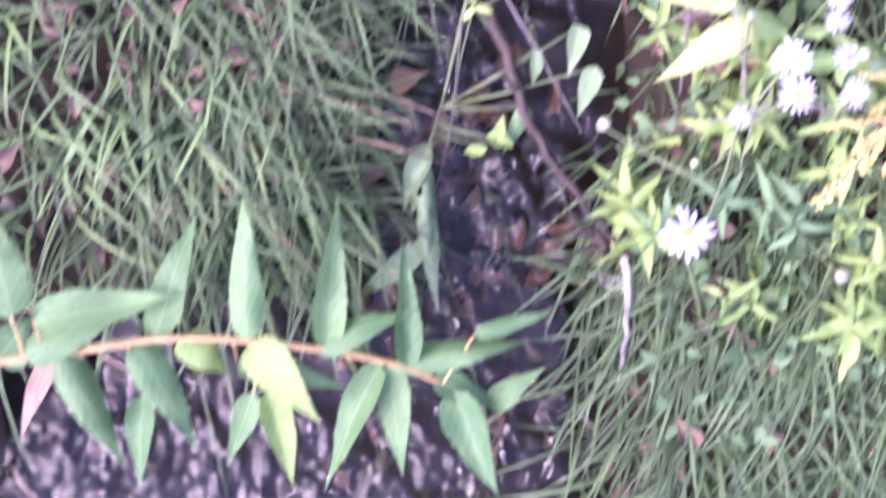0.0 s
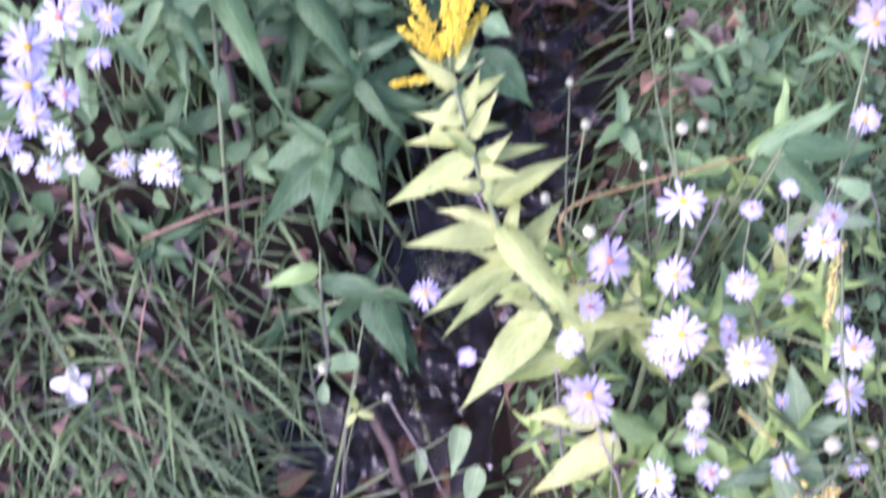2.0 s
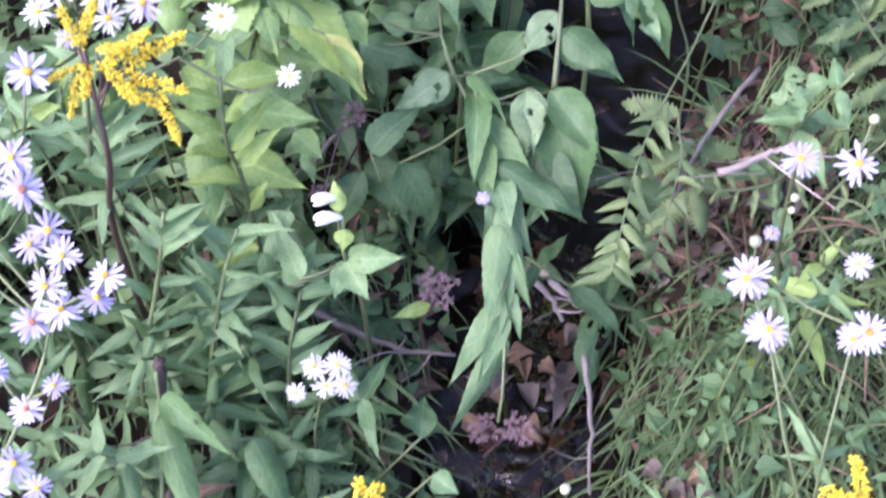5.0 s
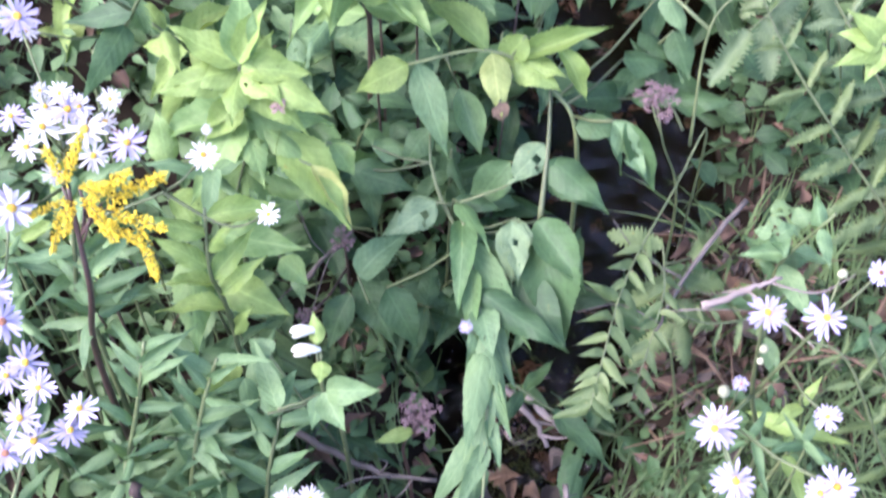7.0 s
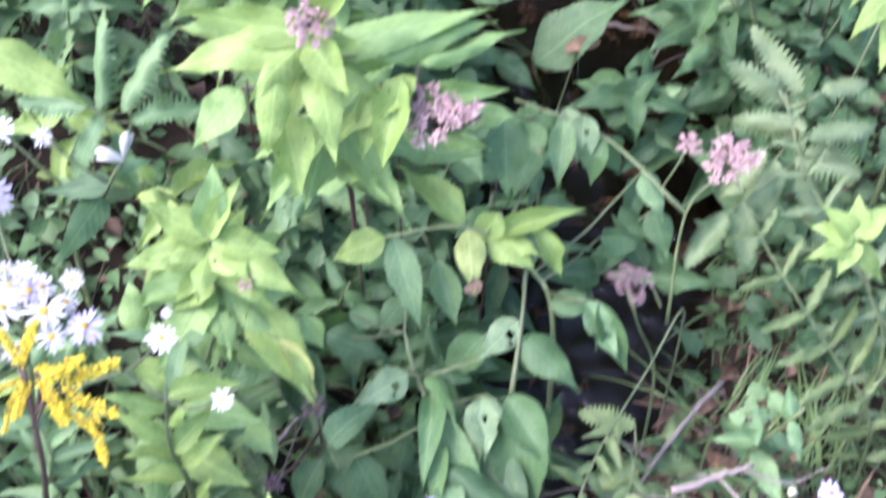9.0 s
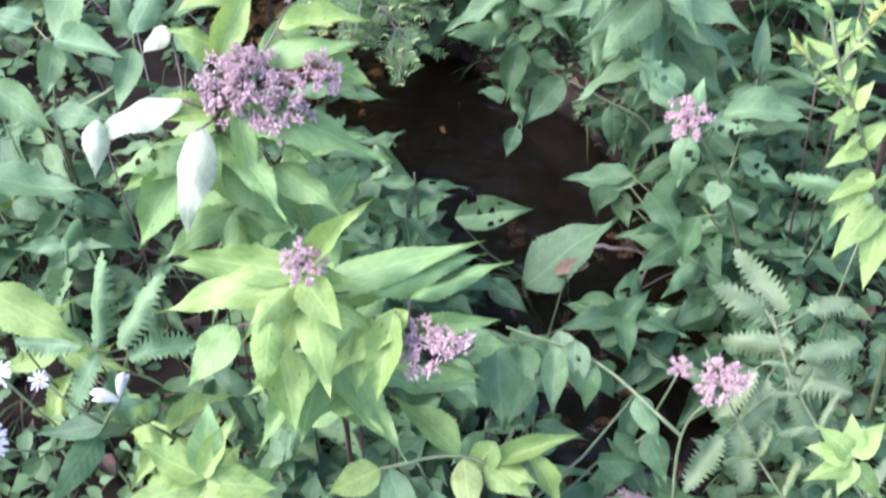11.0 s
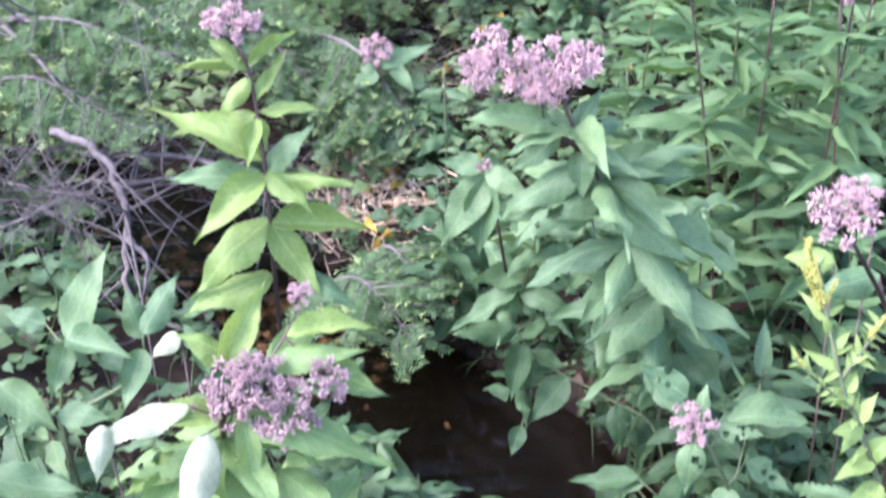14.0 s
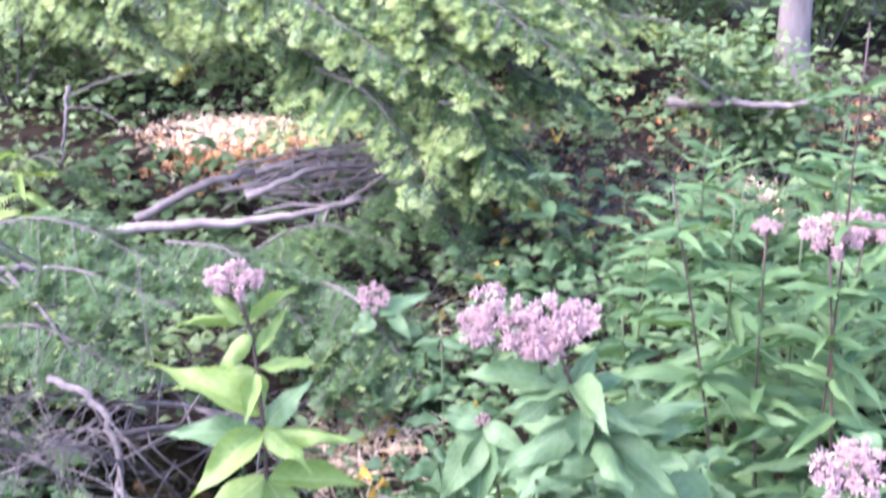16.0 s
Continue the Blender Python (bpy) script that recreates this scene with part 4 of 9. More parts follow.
p.head("aster", (-0.058, 0.970, 0.568), 0.034, (0.18, -0.16, 0.88), 3)
p.head("aster", (-0.014, 0.951, 0.555), 0.034, (-0.03, -0.19, 0.94), 1)
p.head("aster", (-0.106, 0.978, 0.550), 0.027, (-0.01, -0.25, 0.86), 3)
p.head("white", (-0.033, 0.990, 0.558), 0.021, (0.15, -0.51, 0.88), 3)
p.head("white", (-0.045, 0.958, 0.560), 0.041, (0.04, -0.21, 0.92), 2)
p.head("white", (-0.076, 0.959, 0.561), 0.033, (0.36, -0.26, 0.92), 2)
p.head("white", (-0.094, 0.959, 0.537), 0.029, (0.08, -0.26, 0.84), 2)
p.head("white", (-0.073, 0.943, 0.526), 0.022, (0.36, -0.27, 0.93), 2)
p.head("white", (-0.041, 0.949, 0.542), 0.029, (0.17, -0.61, 0.86), 0)
p.head("white", (-0.070, 0.993, 0.560), 0.023, (0.22, -0.56, 0.83), 2)
p.head("white", (-0.081, 0.984, 0.554), 0.025, (0.34, -0.12, 0.91), 1)
p.head("white", (-0.036, 0.976, 0.548), 0.025, (0.12, 0.06, 0.92), 0)
p.head("white", (-0.056, 0.985, 0.554), 0.025, (0.24, -0.35, 0.86), 3)
p.head("white", (-0.085, 0.994, 0.561), 0.017, (0.33, -0.64, 0.82), 2)
p.head("white", (0.035, 0.964, 0.527), 0.028, (0.15, -0.24, 0.85), 1)
p.head("white", (0.085, 0.929, 0.502), 0.022, (-0.09, -0.44, 0.94), 2)
p.head("white", (0.037, 0.980, 0.538), 0.010, (0.06, -0.32, 0.93), 1)
p.head("white", (-0.089, 0.898, 0.544), 0.038, (0.50, -0.41, 0.84), 2)
p.stem((-0.076, 0.946, 0.456), (0.002, 0.953, 0.495), (0.033, 0.968, 0.518), r=0.0015, root=False)
p.stem((-0.001, 0.958, 0.487), (0.048, 0.938, 0.473), (0.081, 0.933, 0.493), r=0.0015, root=False)
p.tuft("la", "mid", 24, (-0.102, 0.979, 0.393), 0.086, 0.057, 0.24, 828)
p.done()
p = Plant("goldenrod", "goldenrod with deep yellow plume on a dark stem", "goldenrods", "darkstem")
p.stem((-0.073, 0.893, 0.334), (-0.052, 0.887, 0.451), (-0.053, 0.905, 0.500), (-0.056, 0.924, 0.537), r=0.0035)
p.head("spike", (-0.056, 0.924, 0.537), 0.041, (-0.13, 0.15, 0.98), 0)
p.head("spike", (-0.060, 0.924, 0.537), 0.052, (0.47, 0.23, 0.85), 1)
p.head("spike", (-0.057, 0.923, 0.524), 0.037, (-0.84, -0.55, -0.04), 1)
p.head("spike", (-0.063, 0.920, 0.522), 0.037, (-0.16, -0.94, -0.31), 0)
p.head("spike", (-0.057, 0.923, 0.524), 0.042, (0.10, -0.98, 0.20), 0)
p.head("spike", (-0.047, 0.920, 0.522), 0.057, (0.74, 0.05, 0.67), 1)
p.head("spike", (-0.034, 0.921, 0.522), 0.061, (0.78, 0.05, 0.63), 2)
p.head("spike", (-0.034, 0.917, 0.520), 0.055, (0.89, -0.44, 0.13), 0)
p.head("spike", (-0.009, 0.911, 0.515), 0.047, (0.38, -0.86, -0.34), 2)
p.head("spike", (-0.047, 0.924, 0.524), 0.054, (0.66, -0.74, 0.16), 0)
p.head("spike", (-0.048, 0.924, 0.537), 0.039, (0.64, -0.37, 0.68), 2)
p.head("spike", (-0.042, 0.914, 0.517), 0.050, (0.78, -0.62, 0.06), 2)
p.stem((-0.053, 0.905, 0.500), (-0.034, 0.917, 0.520), (-0.009, 0.911, 0.515), r=0.0015, root=False)
p.tuft("la", "mid", 10, (-0.071, 0.898, 0.398), 0.055, 0.050, 0.24, 114)
p.done()
p = Plant("white_flat_top_cluster", "small cluster of white flowers with yellow centres", "white asters", "stem")
p.stem((0.089, 0.767, 0.200), (0.101, 0.756, 0.305), r=0.0020)
p.head("white", (0.099, 0.769, 0.344), 0.024, (0.07, -0.19, 0.92), 1)
p.head("white", (0.117, 0.770, 0.345), 0.026, (0.17, -0.27, 0.91), 3)
p.head("white", (0.123, 0.756, 0.338), 0.023, (0.20, -0.30, 0.92), 1)
p.head("white", (0.085, 0.751, 0.336), 0.019, (-0.14, -0.40, 0.93), 1)
p.head("white", (0.108, 0.755, 0.338), 0.024, (0.19, 0.11, 0.97), 2)
p.tuft("la", "deep", 10, (0.080, 0.785, 0.208), 0.055, 0.055, 0.28, 972)
p.done()
p = Plant("aster", "aster with pale lilac flowers above ferns", "white asters", "stem")
p.stem((0.497, 0.867, 0.249), (0.462, 0.851, 0.384), (0.442, 0.841, 0.511), r=0.0030)
p.stem((0.462, 0.851, 0.384), (0.412, 0.781, 0.458), r=0.0020, root=False)
p.stem((0.462, 0.851, 0.384), (0.488, 0.848, 0.503), r=0.0020, root=False)
p.head("aster", (0.410, 0.778, 0.468), 0.035, (-0.25, -0.04, 0.92), 0)
p.head("aster", (0.440, 0.836, 0.531), 0.032, (-0.10, -0.19, 0.93), 1)
p.head("aster", (0.483, 0.839, 0.521), 0.036, (0.06, -0.20, 0.89), 0)
p.head("aster", (0.425, 0.749, 0.448), 0.037, (-0.24, -0.03, 0.97), 3)
p.head("aster", (0.493, 0.743, 0.455), 0.036, (0.06, -0.28, 0.96), 1)
p.head("aster", (0.520, 0.866, 0.539), 0.021, (-0.03, -0.36, 0.93), 2)
p.head("aster", (0.492, 0.792, 0.464), 0.024, (-0.36, -0.09, 0.91), 1)
p.head("bud", (0.418, 0.804, 0.474), 0.014, (-0.20, -0.05, 0.96), 3)
p.head("bud", (0.445, 0.830, 0.491), 0.010, (0.10, -0.08, 0.95), 1)
p.head("bud", (0.443, 0.823, 0.486), 0.008, (0.01, -0.12, 0.96), 0)
p.head("bud", (0.496, 0.870, 0.530), 0.011, (0.10, -0.38, 0.89), 3)
p.head("aster", (0.430, 0.810, 0.477), 0.014, (-0.04, -0.54, 0.90), 2)
p.tuft("la", "mid", 12, (0.490, 0.863, 0.343), 0.069, 0.042, 0.20, 878)
p.done()
p = Plant("aster", "aster with pale flowers over a grassy bank", "white asters", "stem")
p.stem((0.535, 0.660, 0.131), (0.462, 0.637, 0.348), r=0.0030)
p.head("aster", (0.450, 0.625, 0.387), 0.037, (-0.03, -0.49, 0.93), 0)
p.head("aster", (0.423, 0.744, 0.456), 0.037, (0.22, 0.17, 0.96), 3)
p.head("aster", (0.415, 0.786, 0.457), 0.037, (-0.35, -0.35, 0.94), 0)
p.head("aster", (0.482, 0.739, 0.453), 0.027, (-0.40, -0.49, 0.92), 1)
p.head("spike", (0.503, 0.630, 0.367), 0.068, (-0.79, 0.15, 0.59), 0)
p.head("spike", (0.499, 0.641, 0.373), 0.057, (-0.43, 0.38, 0.82), 0)
p.head("spike", (0.503, 0.641, 0.373), 0.062, (-0.67, -0.01, 0.74), 2)
p.head("spike", (0.503, 0.634, 0.369), 0.056, (-0.67, -0.18, 0.72), 0)
p.tuft("la", "mid", 12, (0.505, 0.695, 0.289), 0.053, 0.045, 0.22, 400)
p.done()
p = Plant("leafy_herb", "drooping herb with narrow green leaves hanging over the brook", "streamside herbs", "stem")
p.stem((0.223, 1.115, 0.276), (0.246, 1.016, 0.265), (0.258, 0.923, 0.235), (0.256, 0.833, 0.180), (0.252, 0.805, 0.150), r=0.0025)
line = p.lines[0][0]
for k in range(12):
    at = line[6 + k]
    way = (line[min(len(line) - 1, 7 + k)] - line[5 + k]).normalized()
    side = way.cross(Vector((0, 0, 1))).normalized() * (1 if k % 2 else -1)
    long = 0.075 + 0.012 * ((k * 7) % 5) - 0.0025 * k
    p.leaf("la", "fresh" if k < 4 else "mid", at, at + (way + side * (0.18 + 0.1 * (k % 3)) + Vector((0, 0, -0.25 + 0.1 * (k % 4)))).normalized() * long, long * 0.27, 8 * (k % 5 - 2))
p.leaf("la", "mid", (0.255, 0.900, 0.218), (0.205, 0.830, 0.170), 0.026, 4)
p.leaf("la", "mid", (0.256, 0.870, 0.200), (0.206, 0.795, 0.140), 0.024, -5)
p.leaf("ov", "deep", (0.248, 1.014, 0.276), (0.335, 0.967, 0.239), 0.034, 5)
p.leaf("la", "mid", (0.258, 1.001, 0.268), (0.263, 0.953, 0.247), 0.029, -11)
p.leaf("ov", "deep", (0.287, 1.041, 0.257), (0.335, 0.976, 0.226), 0.076, 12)
p.leaf("ov", "deep", (0.302, 1.081, 0.292), (0.350, 1.019, 0.266), 0.047, 4)
p.leaf("ho", "pale", (0.282, 1.077, 0.301), (0.285, 1.019, 0.274), 0.031, -4)
p.leaf("ho", "pale", (0.206, 1.095, 0.299), (0.161, 1.061, 0.288), 0.050, -5)
p.leaf("ov", "deep", (0.240, 1.124, 0.281), (0.272, 1.103, 0.278), 0.046, -8)
p.leaf("ov", "deep", (0.314, 1.139, 0.313), (0.371, 1.088, 0.296), 0.043, -2)
p.leaf("la", "mid", (0.131, 1.048, 0.238), (0.185, 1.095, 0.257), 0.033, -9)
p.leaf("ov", "deep", (0.129, 1.073, 0.194), (0.169, 1.006, 0.172), 0.048, -1)
p.leaf("la", "mid", (0.070, 0.905, 0.329), (0.050, 0.920, 0.333), 0.024, 7)
p.head("aster", (0.237, 0.977, 0.266), 0.016, (-0.07, -0.22, 0.95), 1)
p.done()
p = Plant("turtlehead", "white two-lipped flower on a leafy green stem", "streamside herbs", "stem")
p.stem((0.130, 0.872, 0.252), (0.119, 0.869, 0.343), (0.114, 0.890, 0.378), r=0.0030)
p.head("hood", (0.115, 0.900, 0.383), 0.023, (-0.90, -0.29, 0.33), 0)
p.head("hood", (0.118, 0.886, 0.376), 0.024, (-0.91, -0.26, 0.33), 0)
p.leaf("ov", "lime", (0.116, 0.890, 0.378), (0.111, 0.912, 0.395), 0.015, -1)
p.leaf("ov", "lime", (0.120, 0.878, 0.371), (0.119, 0.859, 0.367), 0.017, -6)
p.leaf("ov", "mid", (0.124, 0.865, 0.340), (0.170, 0.864, 0.351), 0.026, 11)
p.leaf("ov", "mid", (0.110, 0.861, 0.338), (0.109, 0.843, 0.314), 0.018, 5)
p.leaf("ov", "mid", (0.119, 0.861, 0.338), (0.140, 0.836, 0.326), 0.026, 11)
p.leaf("la", "mid", (0.082, 0.853, 0.333), (0.056, 0.916, 0.338), 0.021, 11)
p.leaf("la", "mid", (0.072, 0.854, 0.322), (0.093, 0.902, 0.317), 0.023, 2)
p.tuft("la", "mid", 20, (0.057, 0.871, 0.274), 0.064, 0.054, 0.30, 574)
p.done()
p = Plant("turtlehead", "white two-lipped flower rising from narrow leaves", "streamside herbs", "stem")
p.stem((-0.107, 1.146, 0.410), (-0.061, 1.134, 0.486), (-0.037, 1.131, 0.532), r=0.0030)
p.head("hood", (-0.030, 1.128, 0.542), 0.024, (-0.87, -0.11, 0.49), 1)
p.head("hood", (-0.030, 1.131, 0.544), 0.022, (0.21, 0.44, 0.87), 0)
p.leaf("la", "deep", (-0.051, 1.114, 0.508), (-0.112, 1.128, 0.494), 0.024, -1)
p.leaf("la", "deep", (-0.062, 1.123, 0.490), (-0.095, 1.075, 0.455), 0.029, -24)
p.leaf("la", "mid", (-0.037, 1.131, 0.532), (-0.011, 1.147, 0.523), 0.012, 24)
p.head("white", (-0.095, 1.132, 0.560), 0.021, (0.21, -0.49, 0.90), 0)
p.head("white", (-0.130, 1.134, 0.564), 0.028, (-0.01, -0.32, 0.83), 0)
p.head("white", (-0.118, 1.073, 0.542), 0.027, (0.41, -0.23, 0.89), 2)
p.done()
p = Plant("leafy_herb", "broad yellow-green leaves on a reddish arching stem", "streamside herbs", "stem")
p.stem((0.345, 1.169, 0.281), (0.313, 1.190, 0.360), (0.252, 1.195, 0.404), (0.177, 1.188, 0.390), r=0.0030)
p.leaf("ov", "lime", (0.251, 1.204, 0.411), (0.182, 1.250, 0.422), 0.036, 6)
p.leaf("ov", "lime", (0.173, 1.191, 0.392), (0.123, 1.182, 0.354), 0.044, -20)
p.leaf("ov", "lime", (0.293, 1.214, 0.416), (0.367, 1.217, 0.417), 0.023, 9)
p.leaf("ov", "lime", (0.286, 1.201, 0.419), (0.258, 1.190, 0.378), 0.030, -17)
p.leaf("ov", "gold", (0.255, 1.176, 0.402), (0.266, 1.136, 0.374), 0.031, 10)
p.leaf("ov", "lime", (0.276, 1.201, 0.395), (0.323, 1.166, 0.379), 0.035, 1)
p.leaf("ov", "lime", (0.298, 1.207, 0.410), (0.326, 1.178, 0.388), 0.025, 9)
p.leaf("ov", "lime", (0.318, 1.200, 0.405), (0.347, 1.179, 0.354), 0.021, -2)
p.leaf("ov", "mid", (0.187, 1.182, 0.385), (0.217, 1.129, 0.321), 0.034, 6)
p.leaf("ov", "mid", (0.225, 1.199, 0.346), (0.249, 1.160, 0.288), 0.031, 2)
p.leaf("ov", "deep", (0.277, 1.144, 0.302), (0.233, 1.117, 0.251), 0.063, -6)
p.leaf("ho", "pale", (0.309, 1.146, 0.328), (0.272, 1.114, 0.301), 0.036, -9)
p.leaf("ov", "deep", (0.307, 1.133, 0.318), (0.372, 1.107, 0.271), 0.039, 2)
p.leaf("ov", "deep", (0.300, 1.078, 0.302), (0.350, 1.020, 0.261), 0.046, -7)
p.leaf("ov", "deep", (0.279, 1.069, 0.284), (0.334, 0.989, 0.200), 0.076, 3)
p.leaf("ho", "pale", (0.278, 1.069, 0.309), (0.280, 1.029, 0.258), 0.033, -2)
p.leaf("ov", "deep", (0.263, 1.070, 0.273), (0.236, 1.041, 0.245), 0.056, -10)
p.leaf("ho", "pale", (0.207, 1.098, 0.296), (0.152, 1.078, 0.263), 0.051, -16)
p.leaf("ov", "deep", (0.197, 1.179, 0.307), (0.170, 1.150, 0.279), 0.032, 3)
p.leaf("ov", "mid", (0.141, 1.163, 0.298), (0.186, 1.170, 0.282), 0.037, -7)
p.leaf("ov", "deep", (0.118, 1.150, 0.277), (0.187, 1.132, 0.266), 0.043, 10)
p.leaf("ov", "deep", (0.122, 1.050, 0.202), (0.099, 1.010, 0.156), 0.064, 6)
p.leaf("ov", "deep", (0.159, 1.040, 0.231), (0.192, 1.004, 0.173), 0.052, -5)
p.leaf("ov", "deep", (0.382, 1.148, 0.363), (0.416, 1.109, 0.301), 0.025, 12)
p.leaf("ho", "mid", (0.371, 1.148, 0.363), (0.405, 1.102, 0.328), 0.030, 1)
p.leaf("ov", "deep", (0.342, 1.178, 0.325), (0.391, 1.164, 0.327), 0.042, 1)
p.leaf("ov", "deep", (0.384, 1.229, 0.361), (0.438, 1.245, 0.335), 0.047, -4)
p.leaf("ov", "mid", (0.419, 1.270, 0.414), (0.443, 1.239, 0.377), 0.026, -2)
p.leaf("ov", "deep", (0.315, 1.292, 0.411), (0.295, 1.243, 0.390), 0.042, 2)
p.leaf("ov", "deep", (0.339, 1.249, 0.378), (0.318, 1.223, 0.364), 0.031, -14)
p.stem((0.306, 1.085, 0.282), (0.312, 1.146, 0.328), (0.313, 1.190, 0.360), r=0.0030, root=False)
p.stem((0.253, 1.039, 0.250), (0.212, 1.109, 0.280), (0.199, 1.140, 0.303), r=0.0030, root=False)
p.done()
p = Plant("joe_pye_weed", "broad yellow-green leaves round a faded pink flower head", "pink flowered herbs", "stem")
p.stem((0.009, 1.099, 0.182), (0.031, 1.090, 0.361), (0.042, 1.092, 0.487), r=0.0040)
p.leaf("ov", "bright", (0.035, 1.094, 0.501), (0.044, 1.136, 0.542), 0.042, 13)
p.leaf("ov", "lime", (0.052, 1.090, 0.510), (0.066, 1.133, 0.527), 0.021, -4)
p.leaf("ov", "lime", (0.030, 1.088, 0.496), (-0.016, 1.106, 0.518), 0.034, 12)
p.leaf("ov", "lime", (0.036, 1.084, 0.481), (-0.032, 1.065, 0.477), 0.032, -5)
p.leaf("ov", "lime", (0.059, 1.094, 0.488), (0.122, 1.063, 0.457), 0.049, 8)
p.leaf("ov", "lime", (0.055, 1.081, 0.478), (0.099, 1.056, 0.442), 0.036, 7)
p.leaf("ov", "lime", (0.039, 1.088, 0.446), (0.004, 1.064, 0.419), 0.032, -17)
p.leaf("ov", "lime", (0.071, 1.082, 0.416), (0.134, 1.011, 0.369), 0.047, -14)
p.leaf("ov", "gold", (0.098, 1.053, 0.405), (0.133, 1.025, 0.356), 0.019, -14)
p.leaf("ov", "bright", (0.019, 1.007, 0.363), (0.099, 0.991, 0.364), 0.033, 12)
p.leaf("ov", "lime", (0.014, 0.985, 0.322), (0.082, 0.959, 0.306), 0.042, 7)
p.leaf("ov", "bright", (-0.011, 1.005, 0.337), (-0.000, 0.922, 0.289), 0.039, -9)
p.leaf("ov", "bright", (-0.028, 1.053, 0.399), (-0.038, 1.090, 0.433), 0.028, 18)
p.leaf("ov", "bright", (0.113, 1.088, 0.393), (0.133, 1.072, 0.365), 0.024, 1)
p.leaf("ov", "lime", (-0.022, 1.018, 0.397), (0.023, 1.019, 0.372), 0.037, 10)
p.leaf("ov", "bright", (0.065, 1.020, 0.308), (0.092, 1.001, 0.291), 0.044, -1)
p.whorl("lime", 6, (0.042, 1.092, 0.482), 0.062, 0.52, 0.1, 601)
p.whorl("bright", 7, (0.036, 1.091, 0.43), 0.085, 0.46, 0.3, 602)
p.whorl("bright", 6, (0.03, 1.09, 0.36), 0.09, 0.36, 0.4, 603)
p.head("pink", (0.076, 1.060, 0.474), 0.016, (-0.15, -0.09, 0.89), 0)
p.done()
p = Plant("joe_pye_weed", "dusty pink flower cluster among broad pale green leaves", "pink flowered herbs", "darkstem")
p.stem((0.117, 1.360, 0.084), (0.137, 1.245, 0.417), (0.123, 1.220, 0.576), (0.121, 1.204, 0.621), r=0.0040)
p.stem((0.137, 1.245, 0.417), (0.198, 1.219, 0.539), (0.227, 1.198, 0.526), r=0.0030, root=False)
p.head("pink", (0.124, 1.196, 0.642), 0.044, (0.28, -0.58, 0.82), 1)
p.head("pink", (0.228, 1.194, 0.552), 0.068, (0.01, -0.22, 0.85), 2)
p.leaf("ov", "lime", (0.115, 1.201, 0.649), (0.180, 1.223, 0.689), 0.024, 8)
p.leaf("ov", "lime", (0.109, 1.198, 0.629), (0.013, 1.208, 0.638), 0.034, -20)
p.leaf("ov", "lime", (0.100, 1.194, 0.626), (-0.001, 1.177, 0.596), 0.036, -4)
p.leaf("ov", "lime", (0.106, 1.189, 0.634), (0.075, 1.156, 0.590), 0.027, -7)
p.leaf("ov", "lime", (0.096, 1.173, 0.600), (0.088, 1.141, 0.542), 0.030, -17)
p.leaf("ov", "lime", (0.109, 1.192, 0.622), (0.157, 1.169, 0.589), 0.049, 17)
p.leaf("ov", "bright", (0.057, 1.202, 0.560), (0.015, 1.166, 0.518), 0.055, -13)
p.leaf("ov", "lime", (0.094, 1.186, 0.553), (0.115, 1.131, 0.502), 0.041, -12)
p.leaf("ov", "lime", (0.140, 1.210, 0.626), (0.167, 1.197, 0.620), 0.018, 17)
p.leaf("ov", "bright", (0.152, 1.208, 0.592), (0.271, 1.259, 0.616), 0.034, 20)
p.leaf("ov", "bright", (0.171, 1.214, 0.597), (0.273, 1.261, 0.601), 0.032, 12)
p.leaf("ov", "bright", (0.207, 1.217, 0.583), (0.296, 1.263, 0.589), 0.020, 9)
p.leaf("ov", "bright", (0.211, 1.218, 0.568), (0.290, 1.221, 0.559), 0.023, 20)
p.leaf("ov", "lime", (0.208, 1.204, 0.582), (0.129, 1.179, 0.517), 0.032, 2)
p.leaf("ov", "lime", (0.196, 1.203, 0.582), (0.181, 1.155, 0.514), 0.034, 2)
p.leaf("ov", "lime", (0.176, 1.206, 0.572), (0.163, 1.165, 0.516), 0.027, 7)
p.leaf("ov", "bright", (0.129, 1.200, 0.520), (0.107, 1.168, 0.441), 0.042, -15)
p.leaf("ov", "lime", (0.230, 1.189, 0.515), (0.274, 1.210, 0.494), 0.019, -1)
p.leaf("ov", "bright", (0.263, 1.231, 0.516), (0.293, 1.225, 0.523), 0.052, 13)
p.leaf("ov", "deep", (0.283, 1.260, 0.487), (0.290, 1.209, 0.427), 0.054, 1)
p.whorl("lime", 6, (0.123, 1.214, 0.6), 0.11, 0.32, 0.5, 604)
p.whorl("bright", 6, (0.128, 1.228, 0.51), 0.12, 0.34, 0.5, 605)
p.tuft("ov", "bright", 15, (0.140, 1.252, 0.472), 0.069, 0.080, 0.38, 654)
p.done()
p = Plant("joe_pye_weed", "large faded purple flower cluster over drooping pale leaves", "pink flowered herbs", "darkstem")
p.stem((-0.019, 1.593, 0.062), (-0.011, 1.531, 0.381), (-0.022, 1.520, 0.543), (0.002, 1.512, 0.579), r=0.0050)
p.head("fade", (-0.012, 1.522, 0.59), 0.082, (-0.28, -0.57, 0.78), 0)
p.head("fade", (0.024, 1.522, 0.604), 0.072, (-0.08, -0.57, 0.78), 2)
p.head("fade", (0.05, 1.508, 0.572), 0.078, (0.1, -0.6, 0.7), 1)
p.head("fade", (0.092, 1.531, 0.606), 0.062, (0.20, -0.42, 0.78), 1)
p.head("fade", (0.014, 1.515, 0.632), 0.04, (0.0, -0.4, 0.85), 2)
p.stem((0.002, 1.512, 0.579), (0.04, 1.56, 0.63), (0.057, 1.6, 0.655), r=0.0016, root=False)
